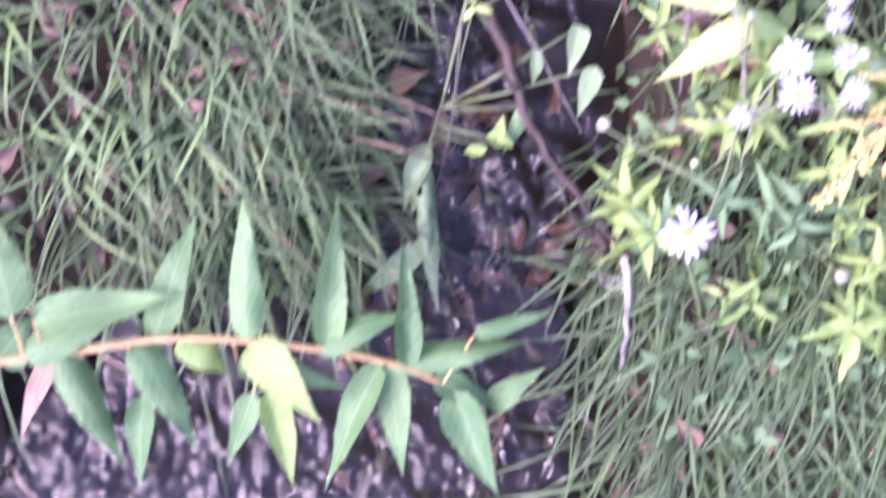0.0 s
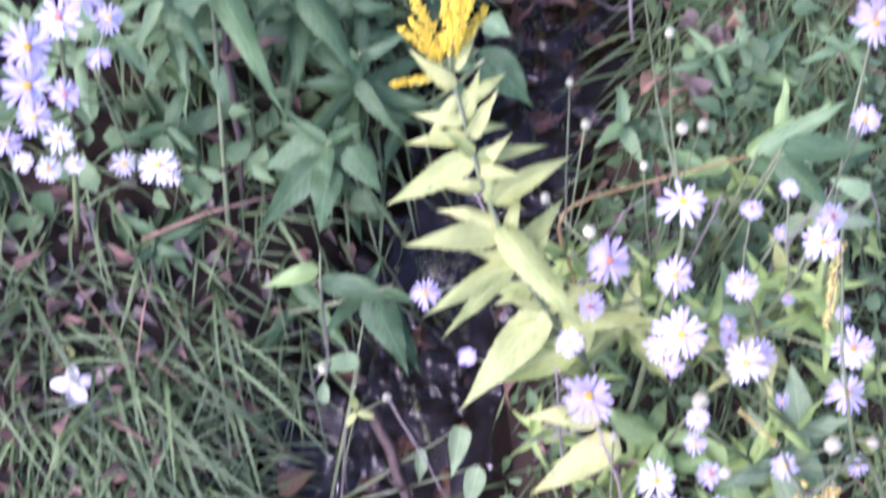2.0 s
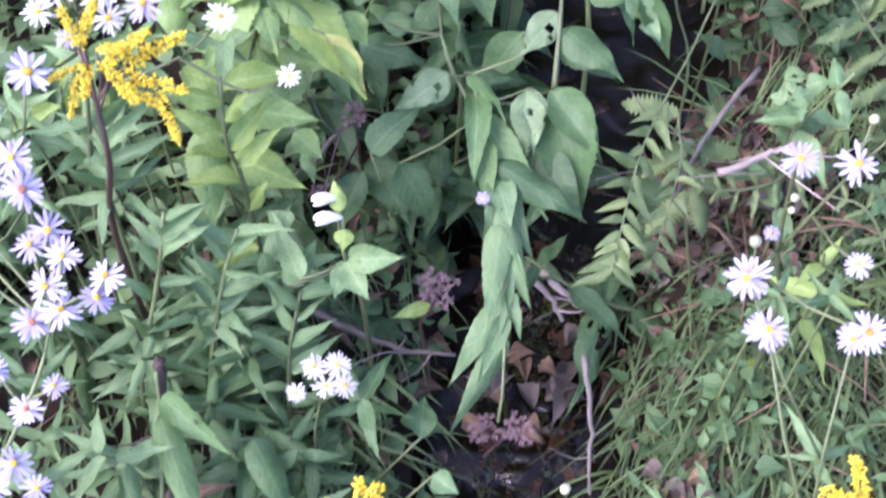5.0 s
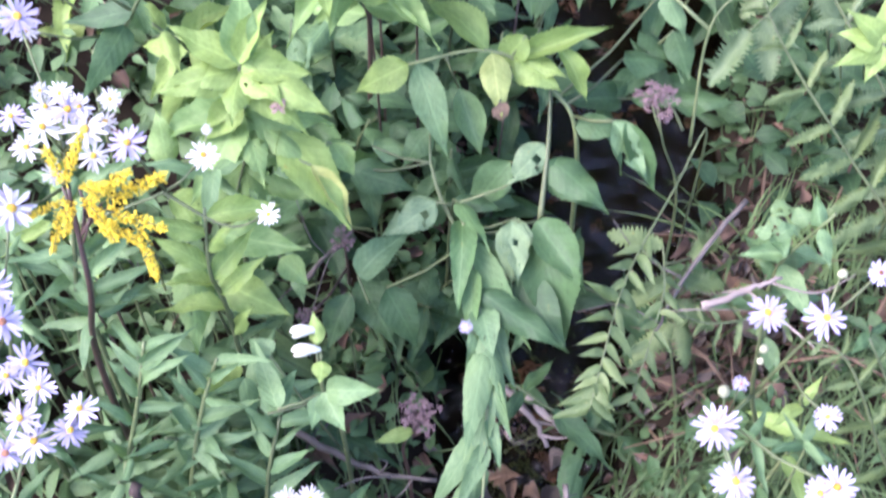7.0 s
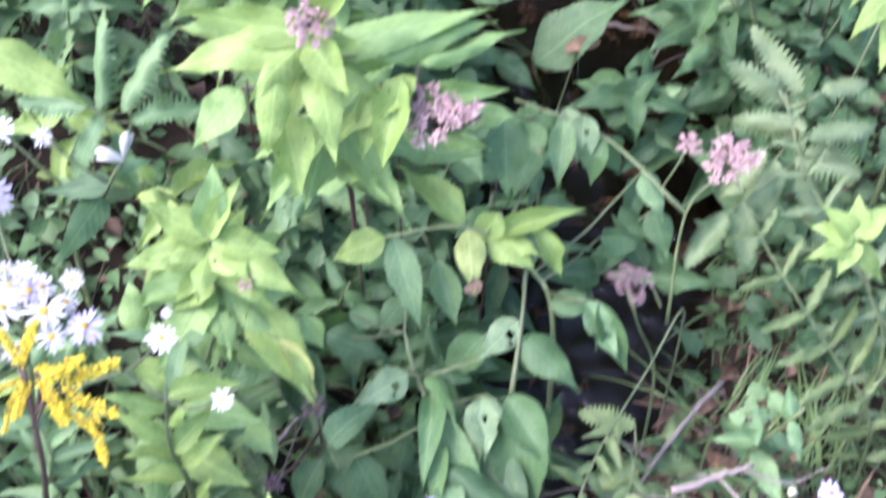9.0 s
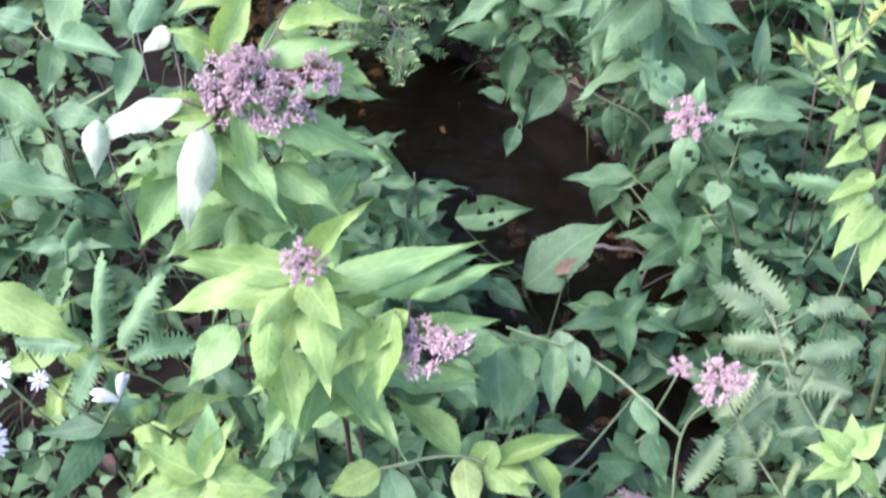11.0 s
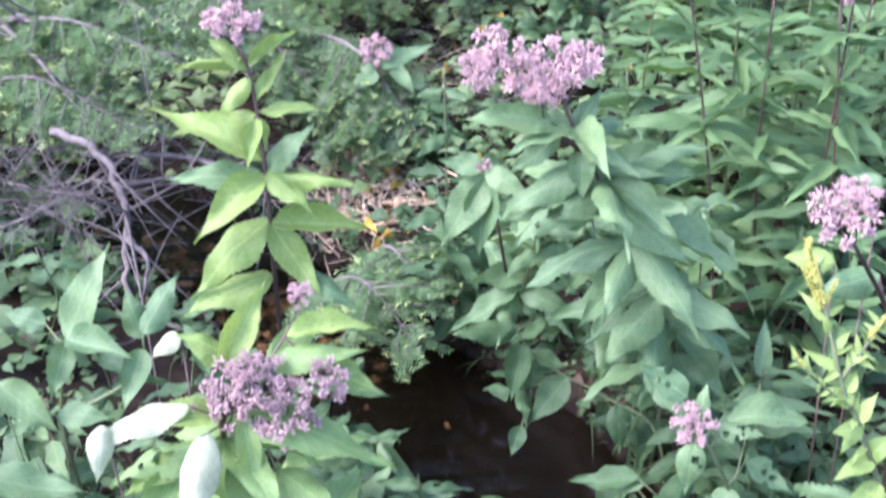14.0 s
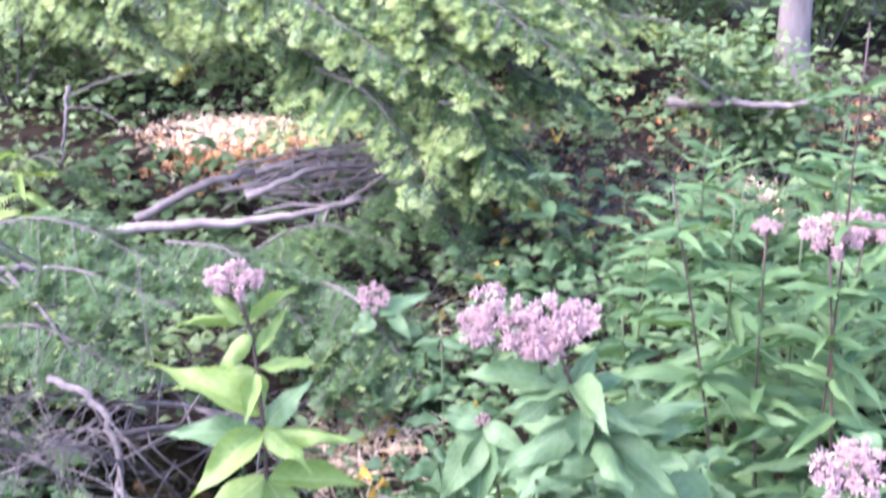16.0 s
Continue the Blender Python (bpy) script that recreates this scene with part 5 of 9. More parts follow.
p.head("pink", (0.057, 1.6, 0.668), 0.034, (0.0, -0.4, 0.85), 0)
p.leaf("ov", "back", (-0.050, 1.502, 0.586), (-0.154, 1.471, 0.548), 0.034, -5)
p.leaf("ov", "back", (-0.134, 1.477, 0.577), (-0.137, 1.442, 0.527), 0.030, -22)
p.leaf("ov", "back", (-0.025, 1.478, 0.571), (-0.041, 1.408, 0.476), 0.042, -3)
p.leaf("ov", "lime", (-0.021, 1.511, 0.564), (-0.122, 1.500, 0.561), 0.037, -17)
p.leaf("ov", "lime", (-0.055, 1.518, 0.528), (-0.139, 1.492, 0.467), 0.040, -14)
p.leaf("ov", "bright", (-0.057, 1.511, 0.503), (-0.118, 1.466, 0.408), 0.064, -19)
p.leaf("ov", "bright", (0.021, 1.493, 0.570), (0.026, 1.461, 0.487), 0.027, -8)
p.leaf("ov", "bright", (0.022, 1.522, 0.558), (0.165, 1.520, 0.497), 0.060, 4)
p.leaf("ov", "bright", (-0.025, 1.520, 0.496), (0.056, 1.495, 0.415), 0.077, 0)
p.leaf("ov", "bright", (0.036, 1.512, 0.497), (0.113, 1.470, 0.462), 0.064, 2)
p.leaf("ov", "lime", (-0.022, 1.554, 0.600), (0.016, 1.618, 0.674), 0.037, 24)
p.leaf("ov", "bright", (0.031, 1.561, 0.589), (0.087, 1.631, 0.641), 0.034, 26)
p.leaf("ov", "lime", (0.062, 1.572, 0.616), (0.139, 1.598, 0.629), 0.030, 3)
p.leaf("ov", "lime", (0.087, 1.563, 0.604), (0.146, 1.557, 0.570), 0.034, 3)
p.leaf("ov", "bright", (0.025, 1.565, 0.594), (0.135, 1.572, 0.617), 0.034, 28)
p.leaf("ov", "lime", (-0.018, 1.570, 0.604), (-0.076, 1.570, 0.631), 0.040, 0)
p.leaf("ov", "back", (-0.071, 1.574, 0.628), (-0.106, 1.573, 0.597), 0.023, -28)
p.leaf("ov", "bright", (-0.022, 1.532, 0.463), (0.025, 1.524, 0.405), 0.054, 2)
p.whorl("bright", 6, (-0.021, 1.521, 0.535), 0.13, 0.34, 0.45, 606)
p.whorl("bright", 6, (-0.015, 1.527, 0.43), 0.14, 0.34, 0.45, 607)
p.tuft("ov", "bright", 20, (-0.006, 1.564, 0.422), 0.099, 0.099, 0.40, 565)
p.done()
p = Plant("joe_pye_weed", "whorls of broad blue-green leaves beside dead twigs", "pink flowered herbs", "stem")
p.stem((-0.322, 1.821, 0.206), (-0.322, 1.802, 0.340), (-0.290, 1.786, 0.477), r=0.0040)
p.stem((-0.322, 1.802, 0.340), (-0.208, 1.805, 0.415), (-0.191, 1.796, 0.482), r=0.0030, root=False)
p.leaf("ov", "mid", (-0.291, 1.805, 0.500), (-0.241, 1.859, 0.584), 0.063, 13)
p.leaf("ov", "mid", (-0.274, 1.774, 0.493), (-0.189, 1.748, 0.478), 0.067, 7)
p.leaf("ov", "mid", (-0.287, 1.762, 0.479), (-0.297, 1.719, 0.426), 0.061, -29)
p.leaf("ov", "mid", (-0.326, 1.815, 0.483), (-0.389, 1.830, 0.490), 0.056, -22)
p.leaf("ov", "deep", (-0.198, 1.791, 0.476), (-0.221, 1.835, 0.533), 0.042, -1)
p.leaf("ov", "mid", (-0.187, 1.796, 0.482), (-0.155, 1.870, 0.536), 0.042, 13)
p.leaf("ov", "mid", (-0.215, 1.776, 0.459), (-0.209, 1.728, 0.405), 0.048, -23)
p.leaf("ov", "mid", (-0.282, 1.702, 0.421), (-0.212, 1.707, 0.415), 0.040, 16)
p.leaf("ov", "mid", (-0.353, 1.706, 0.463), (-0.274, 1.684, 0.406), 0.060, 16)
p.leaf("ov", "mid", (-0.343, 1.594, 0.404), (-0.212, 1.607, 0.376), 0.050, 3)
p.leaf("ov", "deep", (-0.380, 1.730, 0.257), (-0.315, 1.707, 0.238), 0.059, 10)
p.leaf("ov", "deep", (-0.264, 1.702, 0.293), (-0.216, 1.697, 0.250), 0.057, 5)
p.leaf("ov", "lime", (-0.214, 1.296, 0.504), (-0.121, 1.282, 0.445), 0.054, 3)
p.tuft("ov", "deep", 16, (-0.320, 1.767, 0.218), 0.159, 0.111, 0.55, 286)
p.done()
p = Plant("fern", "green toothed sensitive fern fronds", "ferns", "stem")
p.stem((-0.137, 1.407, 0.160), (-0.133, 1.347, 0.324), (-0.142, 1.335, 0.389), r=0.0020)
p.leaf("fe", "mid", (-0.133, 1.334, 0.386), (-0.126, 1.389, 0.476), 0.028, 1)
p.leaf("fe", "mid", (-0.110, 1.335, 0.386), (-0.067, 1.393, 0.443), 0.030, 1)
p.leaf("fe", "mid", (-0.101, 1.330, 0.379), (-0.033, 1.358, 0.375), 0.027, 8)
p.leaf("fe", "mid", (-0.127, 1.318, 0.399), (-0.157, 1.278, 0.338), 0.026, -8)
p.leaf("fe", "mid", (-0.118, 1.321, 0.370), (-0.103, 1.300, 0.306), 0.026, 2)
p.leaf("fe", "mid", (-0.148, 1.335, 0.389), (-0.222, 1.340, 0.388), 0.030, -9)
p.done()
p = Plant("fern", "pale fading fern fronds on the bank", "ferns", "stem")
p.stem((0.706, 1.499, 0.052), (0.595, 1.360, 0.364), (0.537, 1.442, 0.438), r=0.0020)
p.leaf("fe", "palefern", (0.585, 1.396, 0.410), (0.530, 1.445, 0.452), 0.027, -17)
p.leaf("fe", "palefern", (0.576, 1.388, 0.401), (0.503, 1.402, 0.442), 0.027, -21)
p.leaf("fe", "palefern", (0.590, 1.360, 0.397), (0.518, 1.376, 0.386), 0.027, -19)
p.leaf("fe", "palefern", (0.601, 1.383, 0.424), (0.652, 1.407, 0.419), 0.026, 3)
p.leaf("fe", "palefern", (0.586, 1.331, 0.394), (0.643, 1.315, 0.373), 0.026, 2)
p.leaf("fe", "palefern", (0.591, 1.339, 0.403), (0.648, 1.344, 0.409), 0.026, 6)
p.leaf("fe", "palefern", (0.544, 1.322, 0.402), (0.507, 1.295, 0.354), 0.026, -8)
p.leaf("fe", "palefern", (0.553, 1.309, 0.400), (0.541, 1.260, 0.363), 0.026, 5)
p.leaf("fe", "palefern", (0.572, 1.286, 0.402), (0.600, 1.252, 0.367), 0.025, 9)
p.leaf("fe", "mid", (0.688, 1.515, 0.469), (0.592, 1.535, 0.482), 0.025, -19)
p.done()
p = Plant("fern", "brownish green fern fronds over dead stems", "ferns", "stem")
p.stem((0.462, 0.997, 0.085), (0.437, 1.022, 0.205), (0.426, 1.073, 0.268), r=0.0020)
p.leaf("fe", "fern", (0.426, 1.073, 0.268), (0.371, 1.079, 0.276), 0.024, 1)
p.leaf("fe", "fern", (0.433, 1.047, 0.248), (0.389, 1.018, 0.241), 0.024, -7)
p.leaf("fe", "fern", (0.438, 1.047, 0.248), (0.491, 1.056, 0.227), 0.024, 6)
p.leaf("fe", "fern", (0.439, 1.030, 0.235), (0.477, 1.008, 0.221), 0.024, 0)
p.leaf("fe", "fern", (0.445, 1.021, 0.229), (0.450, 0.972, 0.206), 0.024, -8)
p.leaf("fe", "fern", (0.439, 1.012, 0.222), (0.398, 0.983, 0.194), 0.024, 11)
p.leaf("fe", "fern", (0.457, 1.076, 0.244), (0.488, 1.108, 0.238), 0.022, -5)
p.done()
p = Plant("fern", "pale fern frond hanging below pink flowers", "ferns", "stem")
p.stem((0.665, 1.360, 0.180), (0.600, 1.335, 0.370), (0.555, 1.280, 0.416), (0.500, 1.240, 0.390), r=0.0015)
p.leaf("fe", "palefern", (0.502, 1.243, 0.390), (0.465, 1.197, 0.359), 0.025, -2)
p.leaf("fe", "palefern", (0.518, 1.252, 0.397), (0.528, 1.214, 0.350), 0.025, 21)
p.leaf("fe", "palefern", (0.555, 1.280, 0.416), (0.518, 1.246, 0.388), 0.025, -11)
p.leaf("fe", "palefern", (0.565, 1.290, 0.422), (0.629, 1.280, 0.419), 0.025, -3)
p.leaf("fe", "palefern", (0.580, 1.323, 0.421), (0.646, 1.334, 0.427), 0.025, 9)
p.done()
p = Plant("goldenrod", "arching stem of small pale green leaves at the water's edge", "goldenrods", "stem")
p.stem((0.475, 1.194, 0.293), (0.435, 1.117, 0.300), (0.383, 1.013, 0.300), (0.357, 0.927, 0.287), (0.348, 0.894, 0.263), r=0.0014)
p.along("la", "fern", 26, 0.036, 0.28, 427, 0.5)
p.stem((0.400, 1.046, 0.299), (0.422, 1.025, 0.283), (0.406, 0.964, 0.263), (0.385, 0.909, 0.247), r=0.0011, root=False)
p.along("la", "fern", 15, 0.03, 0.28, 256, 0.3)
p.done()
p = Plant("joe_pye_weed", "small pink flower clusters on leafy stems over dark water", "pink flowered herbs", "stem")
p.stem((0.455, 1.167, 0.212), (0.423, 1.152, 0.326), (0.410, 1.152, 0.377), r=0.0018)
p.stem((0.458, 1.184, 0.286), (0.460, 1.227, 0.406), (0.491, 1.242, 0.452), r=0.0018, root=False)
p.stem((0.460, 1.227, 0.406), (0.380, 1.294, 0.434), (0.292, 1.331, 0.441), r=0.0020, root=False)
p.head("dry", (0.409, 1.159, 0.383), 0.045, (0.19, -0.29, 0.89), 1)
p.head("pink", (0.493, 1.244, 0.466), 0.054, (0.00, -0.39, 0.77), 2)
p.head("pink", (0.456, 1.259, 0.467), 0.026, (0.03, -0.45, 0.90), 0)
p.leaf("ov", "deep", (0.374, 1.289, 0.431), (0.372, 1.270, 0.388), 0.046, 13)
p.leaf("ho", "pale", (0.359, 1.303, 0.454), (0.363, 1.279, 0.402), 0.036, 17)
p.leaf("ov", "mid", (0.331, 1.283, 0.428), (0.339, 1.260, 0.390), 0.031, 2)
p.leaf("ov", "deep", (0.392, 1.314, 0.423), (0.402, 1.299, 0.376), 0.052, 7)
p.leaf("ov", "deep", (0.436, 1.267, 0.362), (0.454, 1.226, 0.333), 0.048, 8)
p.leaf("ov", "deep", (0.456, 1.229, 0.320), (0.506, 1.214, 0.315), 0.043, 6)
p.tuft("ov", "deep", 12, (0.431, 1.266, 0.311), 0.105, 0.070, 0.50, 172)
p.done()
p = Plant("leafy_herb", "broad blue-green leaf with a brown stain over the pool", "streamside herbs", "stem")
p.stem((0.359, 1.806, -0.100), (0.330, 1.839, -0.010), (0.318, 1.849, 0.034), r=0.0030)
p.leaves.append(("ov", "mid", Vector((0.319, 1.835, 0.018)), Vector((0.461, 1.908, 0.110)), 0.1, -12))
p.leaf("ho", "mid", (0.214, 1.901, 0.105), (0.336, 1.910, 0.119), 0.073, 24)
p.leaf("ov", "mid", (0.117, 1.927, 0.113), (0.212, 1.950, 0.110), 0.049, 16)
p.leaf("ov", "mid", (0.065, 1.860, 0.145), (0.122, 1.904, 0.208), 0.071, 0)
p.leaf("ov", "mid", (0.125, 1.831, 0.106), (0.078, 1.897, 0.159), 0.087, -11)
p.leaf("ov", "mid", (0.269, 1.807, 0.065), (0.329, 1.773, 0.030), 0.047, 16)
p.leaf("ov", "deep", (0.199, 1.851, 0.045), (0.269, 1.828, -0.026), 0.066, -4)
p.done()
p = Plant("joe_pye_weed", "pale green holed leaves round a pink flower cluster", "pink flowered herbs", "stem")
p.stem((0.677, 1.767, -0.092), (0.599, 1.706, 0.234), (0.541, 1.666, 0.395), (0.506, 1.666, 0.461), r=0.0040)
p.head("pink", (0.499, 1.659, 0.468), 0.059, (-0.08, -0.66, 0.69), 0)
p.leaf("ho", "mid", (0.495, 1.687, 0.488), (0.432, 1.700, 0.525), 0.051, -19)
p.leaf("ho", "mid", (0.500, 1.637, 0.458), (0.492, 1.622, 0.393), 0.037, -2)
p.leaf("ho", "mid", (0.532, 1.684, 0.450), (0.592, 1.671, 0.444), 0.064, 4)
p.leaf("ov", "mid", (0.515, 1.684, 0.482), (0.519, 1.693, 0.508), 0.023, -6)
p.leaf("ov", "mid", (0.549, 1.706, 0.443), (0.659, 1.728, 0.422), 0.046, 2)
p.leaf("ov", "mid", (0.570, 1.691, 0.376), (0.543, 1.649, 0.337), 0.046, 12)
p.leaf("ov", "deep", (0.538, 1.688, 0.296), (0.522, 1.672, 0.231), 0.041, 14)
p.leaf("ho", "mid", (0.577, 1.700, 0.387), (0.633, 1.674, 0.357), 0.066, 10)
p.leaf("ov", "mid", (0.457, 1.824, 0.231), (0.411, 1.853, 0.226), 0.060, -13)
# deep green chosen here to imitate shade under taller leaves
p.tuft("ov", "deep", 18, (0.639, 1.833, 0.229), 0.175, 0.103, 0.50, 720)
p.done()
p = Plant("leafy_herb", "holed blue-green leaves on a slanting stem over the pool", "streamside herbs", "stem")
p.stem((0.518, 2.034, 0.167), (0.437, 2.069, 0.215), (0.338, 2.097, 0.257), (0.292, 2.128, 0.299), r=0.0030)
p.leaf("ov", "deep", (0.297, 2.112, 0.278), (0.287, 2.074, 0.196), 0.058, -3)
p.leaf("ov", "deep", (0.382, 2.094, 0.250), (0.314, 2.049, 0.171), 0.075, -9)
p.leaf("ho", "deep", (0.455, 2.064, 0.208), (0.459, 2.032, 0.132), 0.083, 3)
p.leaf("ho", "deep", (0.318, 2.141, 0.312), (0.321, 2.178, 0.352), 0.050, 1)
p.leaf("ov", "deep", (0.275, 2.116, 0.285), (0.187, 2.116, 0.293), 0.050, -25)
p.leaf("ov", "deep", (0.305, 2.034, 0.182), (0.289, 2.006, 0.141), 0.030, -8)
p.leaf("ov", "deep", (0.440, 1.990, 0.119), (0.434, 1.965, 0.059), 0.067, -4)
p.leaf("ov", "mid", (0.292, 2.139, 0.313), (0.266, 2.132, 0.275), 0.030, -8)
p.leaf("ov", "deep", (0.346, 2.120, 0.285), (0.374, 2.092, 0.251), 0.034, 20)
p.tuft("ov", "deep", 14, (0.445, 2.128, 0.130), 0.168, 0.102, 0.50, 982)
p.done()
p = Plant("goldenrod", "goldenrod with yellow-green leaves and pale green buds", "goldenrods", "stem")
p.stem((0.723, 1.463, 0.346), (0.670, 1.437, 0.502), (0.620, 1.449, 0.625), (0.599, 1.463, 0.668), (0.575, 1.520, 0.765), r=0.0040)
p.along("la", "lime", 26, 0.026, 0.32, 171)
p.stem((0.599, 1.463, 0.668), (0.641, 1.496, 0.718), r=0.0020, root=False)
p.leaf("la", "lime", (0.645, 1.434, 0.597), (0.594, 1.421, 0.581), 0.022, 1)
p.leaf("la", "lime", (0.649, 1.414, 0.564), (0.595, 1.396, 0.556), 0.025, -3)
p.leaf("la", "lime", (0.643, 1.417, 0.569), (0.598, 1.379, 0.535), 0.023, 3)
p.leaf("la", "lime", (0.628, 1.439, 0.626), (0.588, 1.431, 0.630), 0.022, -9)
p.leaf("la", "lime", (0.622, 1.442, 0.631), (0.596, 1.420, 0.612), 0.018, -11)
p.leaf("la", "lime", (0.611, 1.452, 0.649), (0.584, 1.462, 0.661), 0.019, -15)
p.leaf("la", "lime", (0.637, 1.434, 0.597), (0.658, 1.450, 0.619), 0.022, 5)
p.leaf("la", "lime", (0.622, 1.444, 0.635), (0.634, 1.457, 0.660), 0.017, -3)
p.leaf("la", "lime", (0.605, 1.457, 0.658), (0.618, 1.479, 0.671), 0.015, -7)
p.leaf("la", "lime", (0.599, 1.468, 0.677), (0.563, 1.487, 0.689), 0.012, -25)
p.leaf("la", "lime", (0.593, 1.479, 0.695), (0.610, 1.493, 0.706), 0.011, 5)
p.leaf("la", "lime", (0.587, 1.493, 0.718), (0.560, 1.517, 0.735), 0.012, -15)
p.leaf("la", "lime", (0.656, 1.413, 0.523), (0.617, 1.403, 0.478), 0.033, 4)
p.leaf("la", "lime", (0.662, 1.405, 0.508), (0.652, 1.389, 0.448), 0.033, 6)
p.head("budspike", (0.575, 1.506, 0.742), 0.056, (-0.26, 0.14, 0.96), 2)
p.head("budspike", (0.578, 1.501, 0.732), 0.040, (-0.55, 0.17, 0.82), 1)
p.head("budspike", (0.581, 1.498, 0.728), 0.030, (0.25, 0.19, 0.95), 1)
p.along("la", "lime", 14, 0.021, 0.34, 304)
p.head("budspike", (0.623, 1.484, 0.700), 0.034, (0.52, 0.19, 0.83), 1)
p.head("budspike", (0.581, 1.495, 0.723), 0.050, (-0.24, 0.31, 0.92), 0)
p.stem((0.611, 1.449, 0.644), (0.575, 1.453, 0.673), (0.551, 1.454, 0.697), r=0.0015, root=False)
p.along("la", "lime", 12, 0.016, 0.34, 126)
p.head("budspike", (0.562, 1.449, 0.688), 0.021, (-0.66, 0.36, 0.66), 2)
p.leaf("la", "lime", (0.592, 1.168, 0.454), (0.558, 1.178, 0.454), 0.025, 0)
p.leaf("la", "lime", (0.591, 1.176, 0.460), (0.565, 1.190, 0.472), 0.025, -6)
p.leaf("la", "lime", (0.601, 1.176, 0.460), (0.599, 1.198, 0.481), 0.025, 1)
p.leaf("la", "lime", (0.607, 1.173, 0.457), (0.632, 1.198, 0.469), 0.025, -5)
p.leaf("la", "lime", (0.597, 1.164, 0.451), (0.587, 1.146, 0.425), 0.022, 18)
p.leaf("la", "lime", (0.608, 1.161, 0.448), (0.634, 1.158, 0.406), 0.022, 17)
p.leaf("la", "lime", (0.593, 1.160, 0.448), (0.555, 1.153, 0.437), 0.020, 1)
p.stem((0.660, 1.143, 0.302), (0.627, 1.156, 0.391), (0.599, 1.168, 0.454), r=0.0020)
p.done()
p = Plant("joe_pye_weed", "tall pink-topped herb with bright yellow-green whorled leaves", "tall pink flowered herbs", "darkstem")
p.stem((-0.029, 1.889, 0.338), (-0.024, 1.848, 0.545), (-0.028, 1.864, 0.668), (-0.042, 1.890, 0.788), (-0.054, 1.894, 0.841), r=0.0045)
p.head("pink", (-0.062, 1.896, 0.869), 0.083, (0.02, -0.05, 0.80), 1)
p.leaf("ov", "lime", (-0.034, 1.887, 0.759), (0.051, 1.913, 0.754), 0.022, 10)
p.leaf("ov", "lime", (-0.043, 1.893, 0.816), (0.011, 1.940, 0.849), 0.019, 19)
p.leaf("ov", "lime", (-0.037, 1.873, 0.776), (0.000, 1.936, 0.831), 0.020, 13)
p.leaf("ov", "lime", (-0.051, 1.891, 0.813), (-0.101, 1.902, 0.852), 0.024, -15)
p.leaf("ov", "lime", (-0.054, 1.897, 0.826), (-0.145, 1.908, 0.804), 0.013, -26)
p.leaf("ov", "lime", (-0.041, 1.876, 0.804), (-0.085, 1.874, 0.751), 0.025, -26)
p.leaf("ov", "lime", (-0.051, 1.858, 0.702), (-0.176, 1.882, 0.763), 0.050, -21)
p.leaf("ov", "lime", (-0.052, 1.894, 0.752), (-0.157, 1.883, 0.726), 0.027, -26)
p.leaf("ov", "lime", (-0.037, 1.864, 0.757), (-0.046, 1.836, 0.698), 0.025, -9)
p.leaf("ov", "lime", (-0.023, 1.876, 0.756), (-0.030, 1.876, 0.703), 0.022, -21)
p.leaf("ov", "mid", (-0.026, 1.873, 0.684), (0.035, 1.897, 0.743), 0.039, 15)
p.leaf("ov", "lime", (-0.016, 1.853, 0.689), (0.103, 1.854, 0.672), 0.033, 22)
p.leaf("ov", "lime", (-0.013, 1.854, 0.689), (0.037, 1.825, 0.645), 0.041, -1)
p.leaf("ov", "lime", (-0.034, 1.851, 0.687), (-0.114, 1.808, 0.612), 0.048, -28)
p.leaf("ov", "mid", (-0.042, 1.877, 0.673), (-0.160, 1.857, 0.678), 0.044, -19)
p.leaf("ov", "lime", (-0.013, 1.843, 0.623), (0.104, 1.872, 0.606), 0.042, 20)
p.leaf("ov", "lime", (-0.018, 1.832, 0.624), (0.046, 1.810, 0.532), 0.044, 19)
p.leaf("ov", "lime", (-0.027, 1.845, 0.629), (-0.126, 1.813, 0.528), 0.057, -11)
p.leaf("ov", "mid", (0.008, 1.836, 0.562), (0.090, 1.821, 0.512), 0.040, 19)
p.leaf("ov", "lime", (-0.039, 1.847, 0.545), (-0.138, 1.809, 0.504), 0.050, -8)
p.leaf("ov", "mid", (-0.059, 1.862, 0.510), (-0.179, 1.839, 0.476), 0.046, -19)
p.done()
p = Plant("joe_pye_weed", "pink flower clusters over pale green whorled leaves", "tall pink flowered herbs", "darkstem")
p.stem((0.538, 2.065, 0.282), (0.463, 1.911, 0.543), (0.414, 1.879, 0.641), (0.371, 1.869, 0.715), (0.340, 1.870, 0.789), r=0.0050)
p.stem((0.371, 1.869, 0.715), (0.292, 1.877, 0.786), (0.264, 1.872, 0.823), r=0.0030, root=False)
p.head("pink", (0.260, 1.877, 0.836), 0.089, (-0.12, -0.84, 0.54), 0)
p.head("pink", (0.335, 1.878, 0.826), 0.095, (0.04, -0.87, 0.57), 2)
p.head("pink", (0.315, 1.867, 0.808), 0.061, (-0.10, -0.54, 0.83), 1)
p.head("pink", (0.298, 1.872, 0.820), 0.068, (-0.20, -0.76, 0.57), 1)
p.head("pink", (0.362, 1.884, 0.835), 0.058, (-0.02, -0.46, 0.71), 0)
p.head("pink", (0.235, 1.871, 0.827), 0.055, (0.11, -0.57, 0.63), 2)
p.head("pink", (0.319, 1.853, 0.803), 0.047, (0.28, -0.16, 0.81), 1)
p.leaf("ov", "mid", (0.335, 1.873, 0.751), (0.211, 1.860, 0.765), 0.047, -23)
p.leaf("ov", "mid", (0.342, 1.870, 0.744), (0.277, 1.862, 0.693), 0.046, -7)
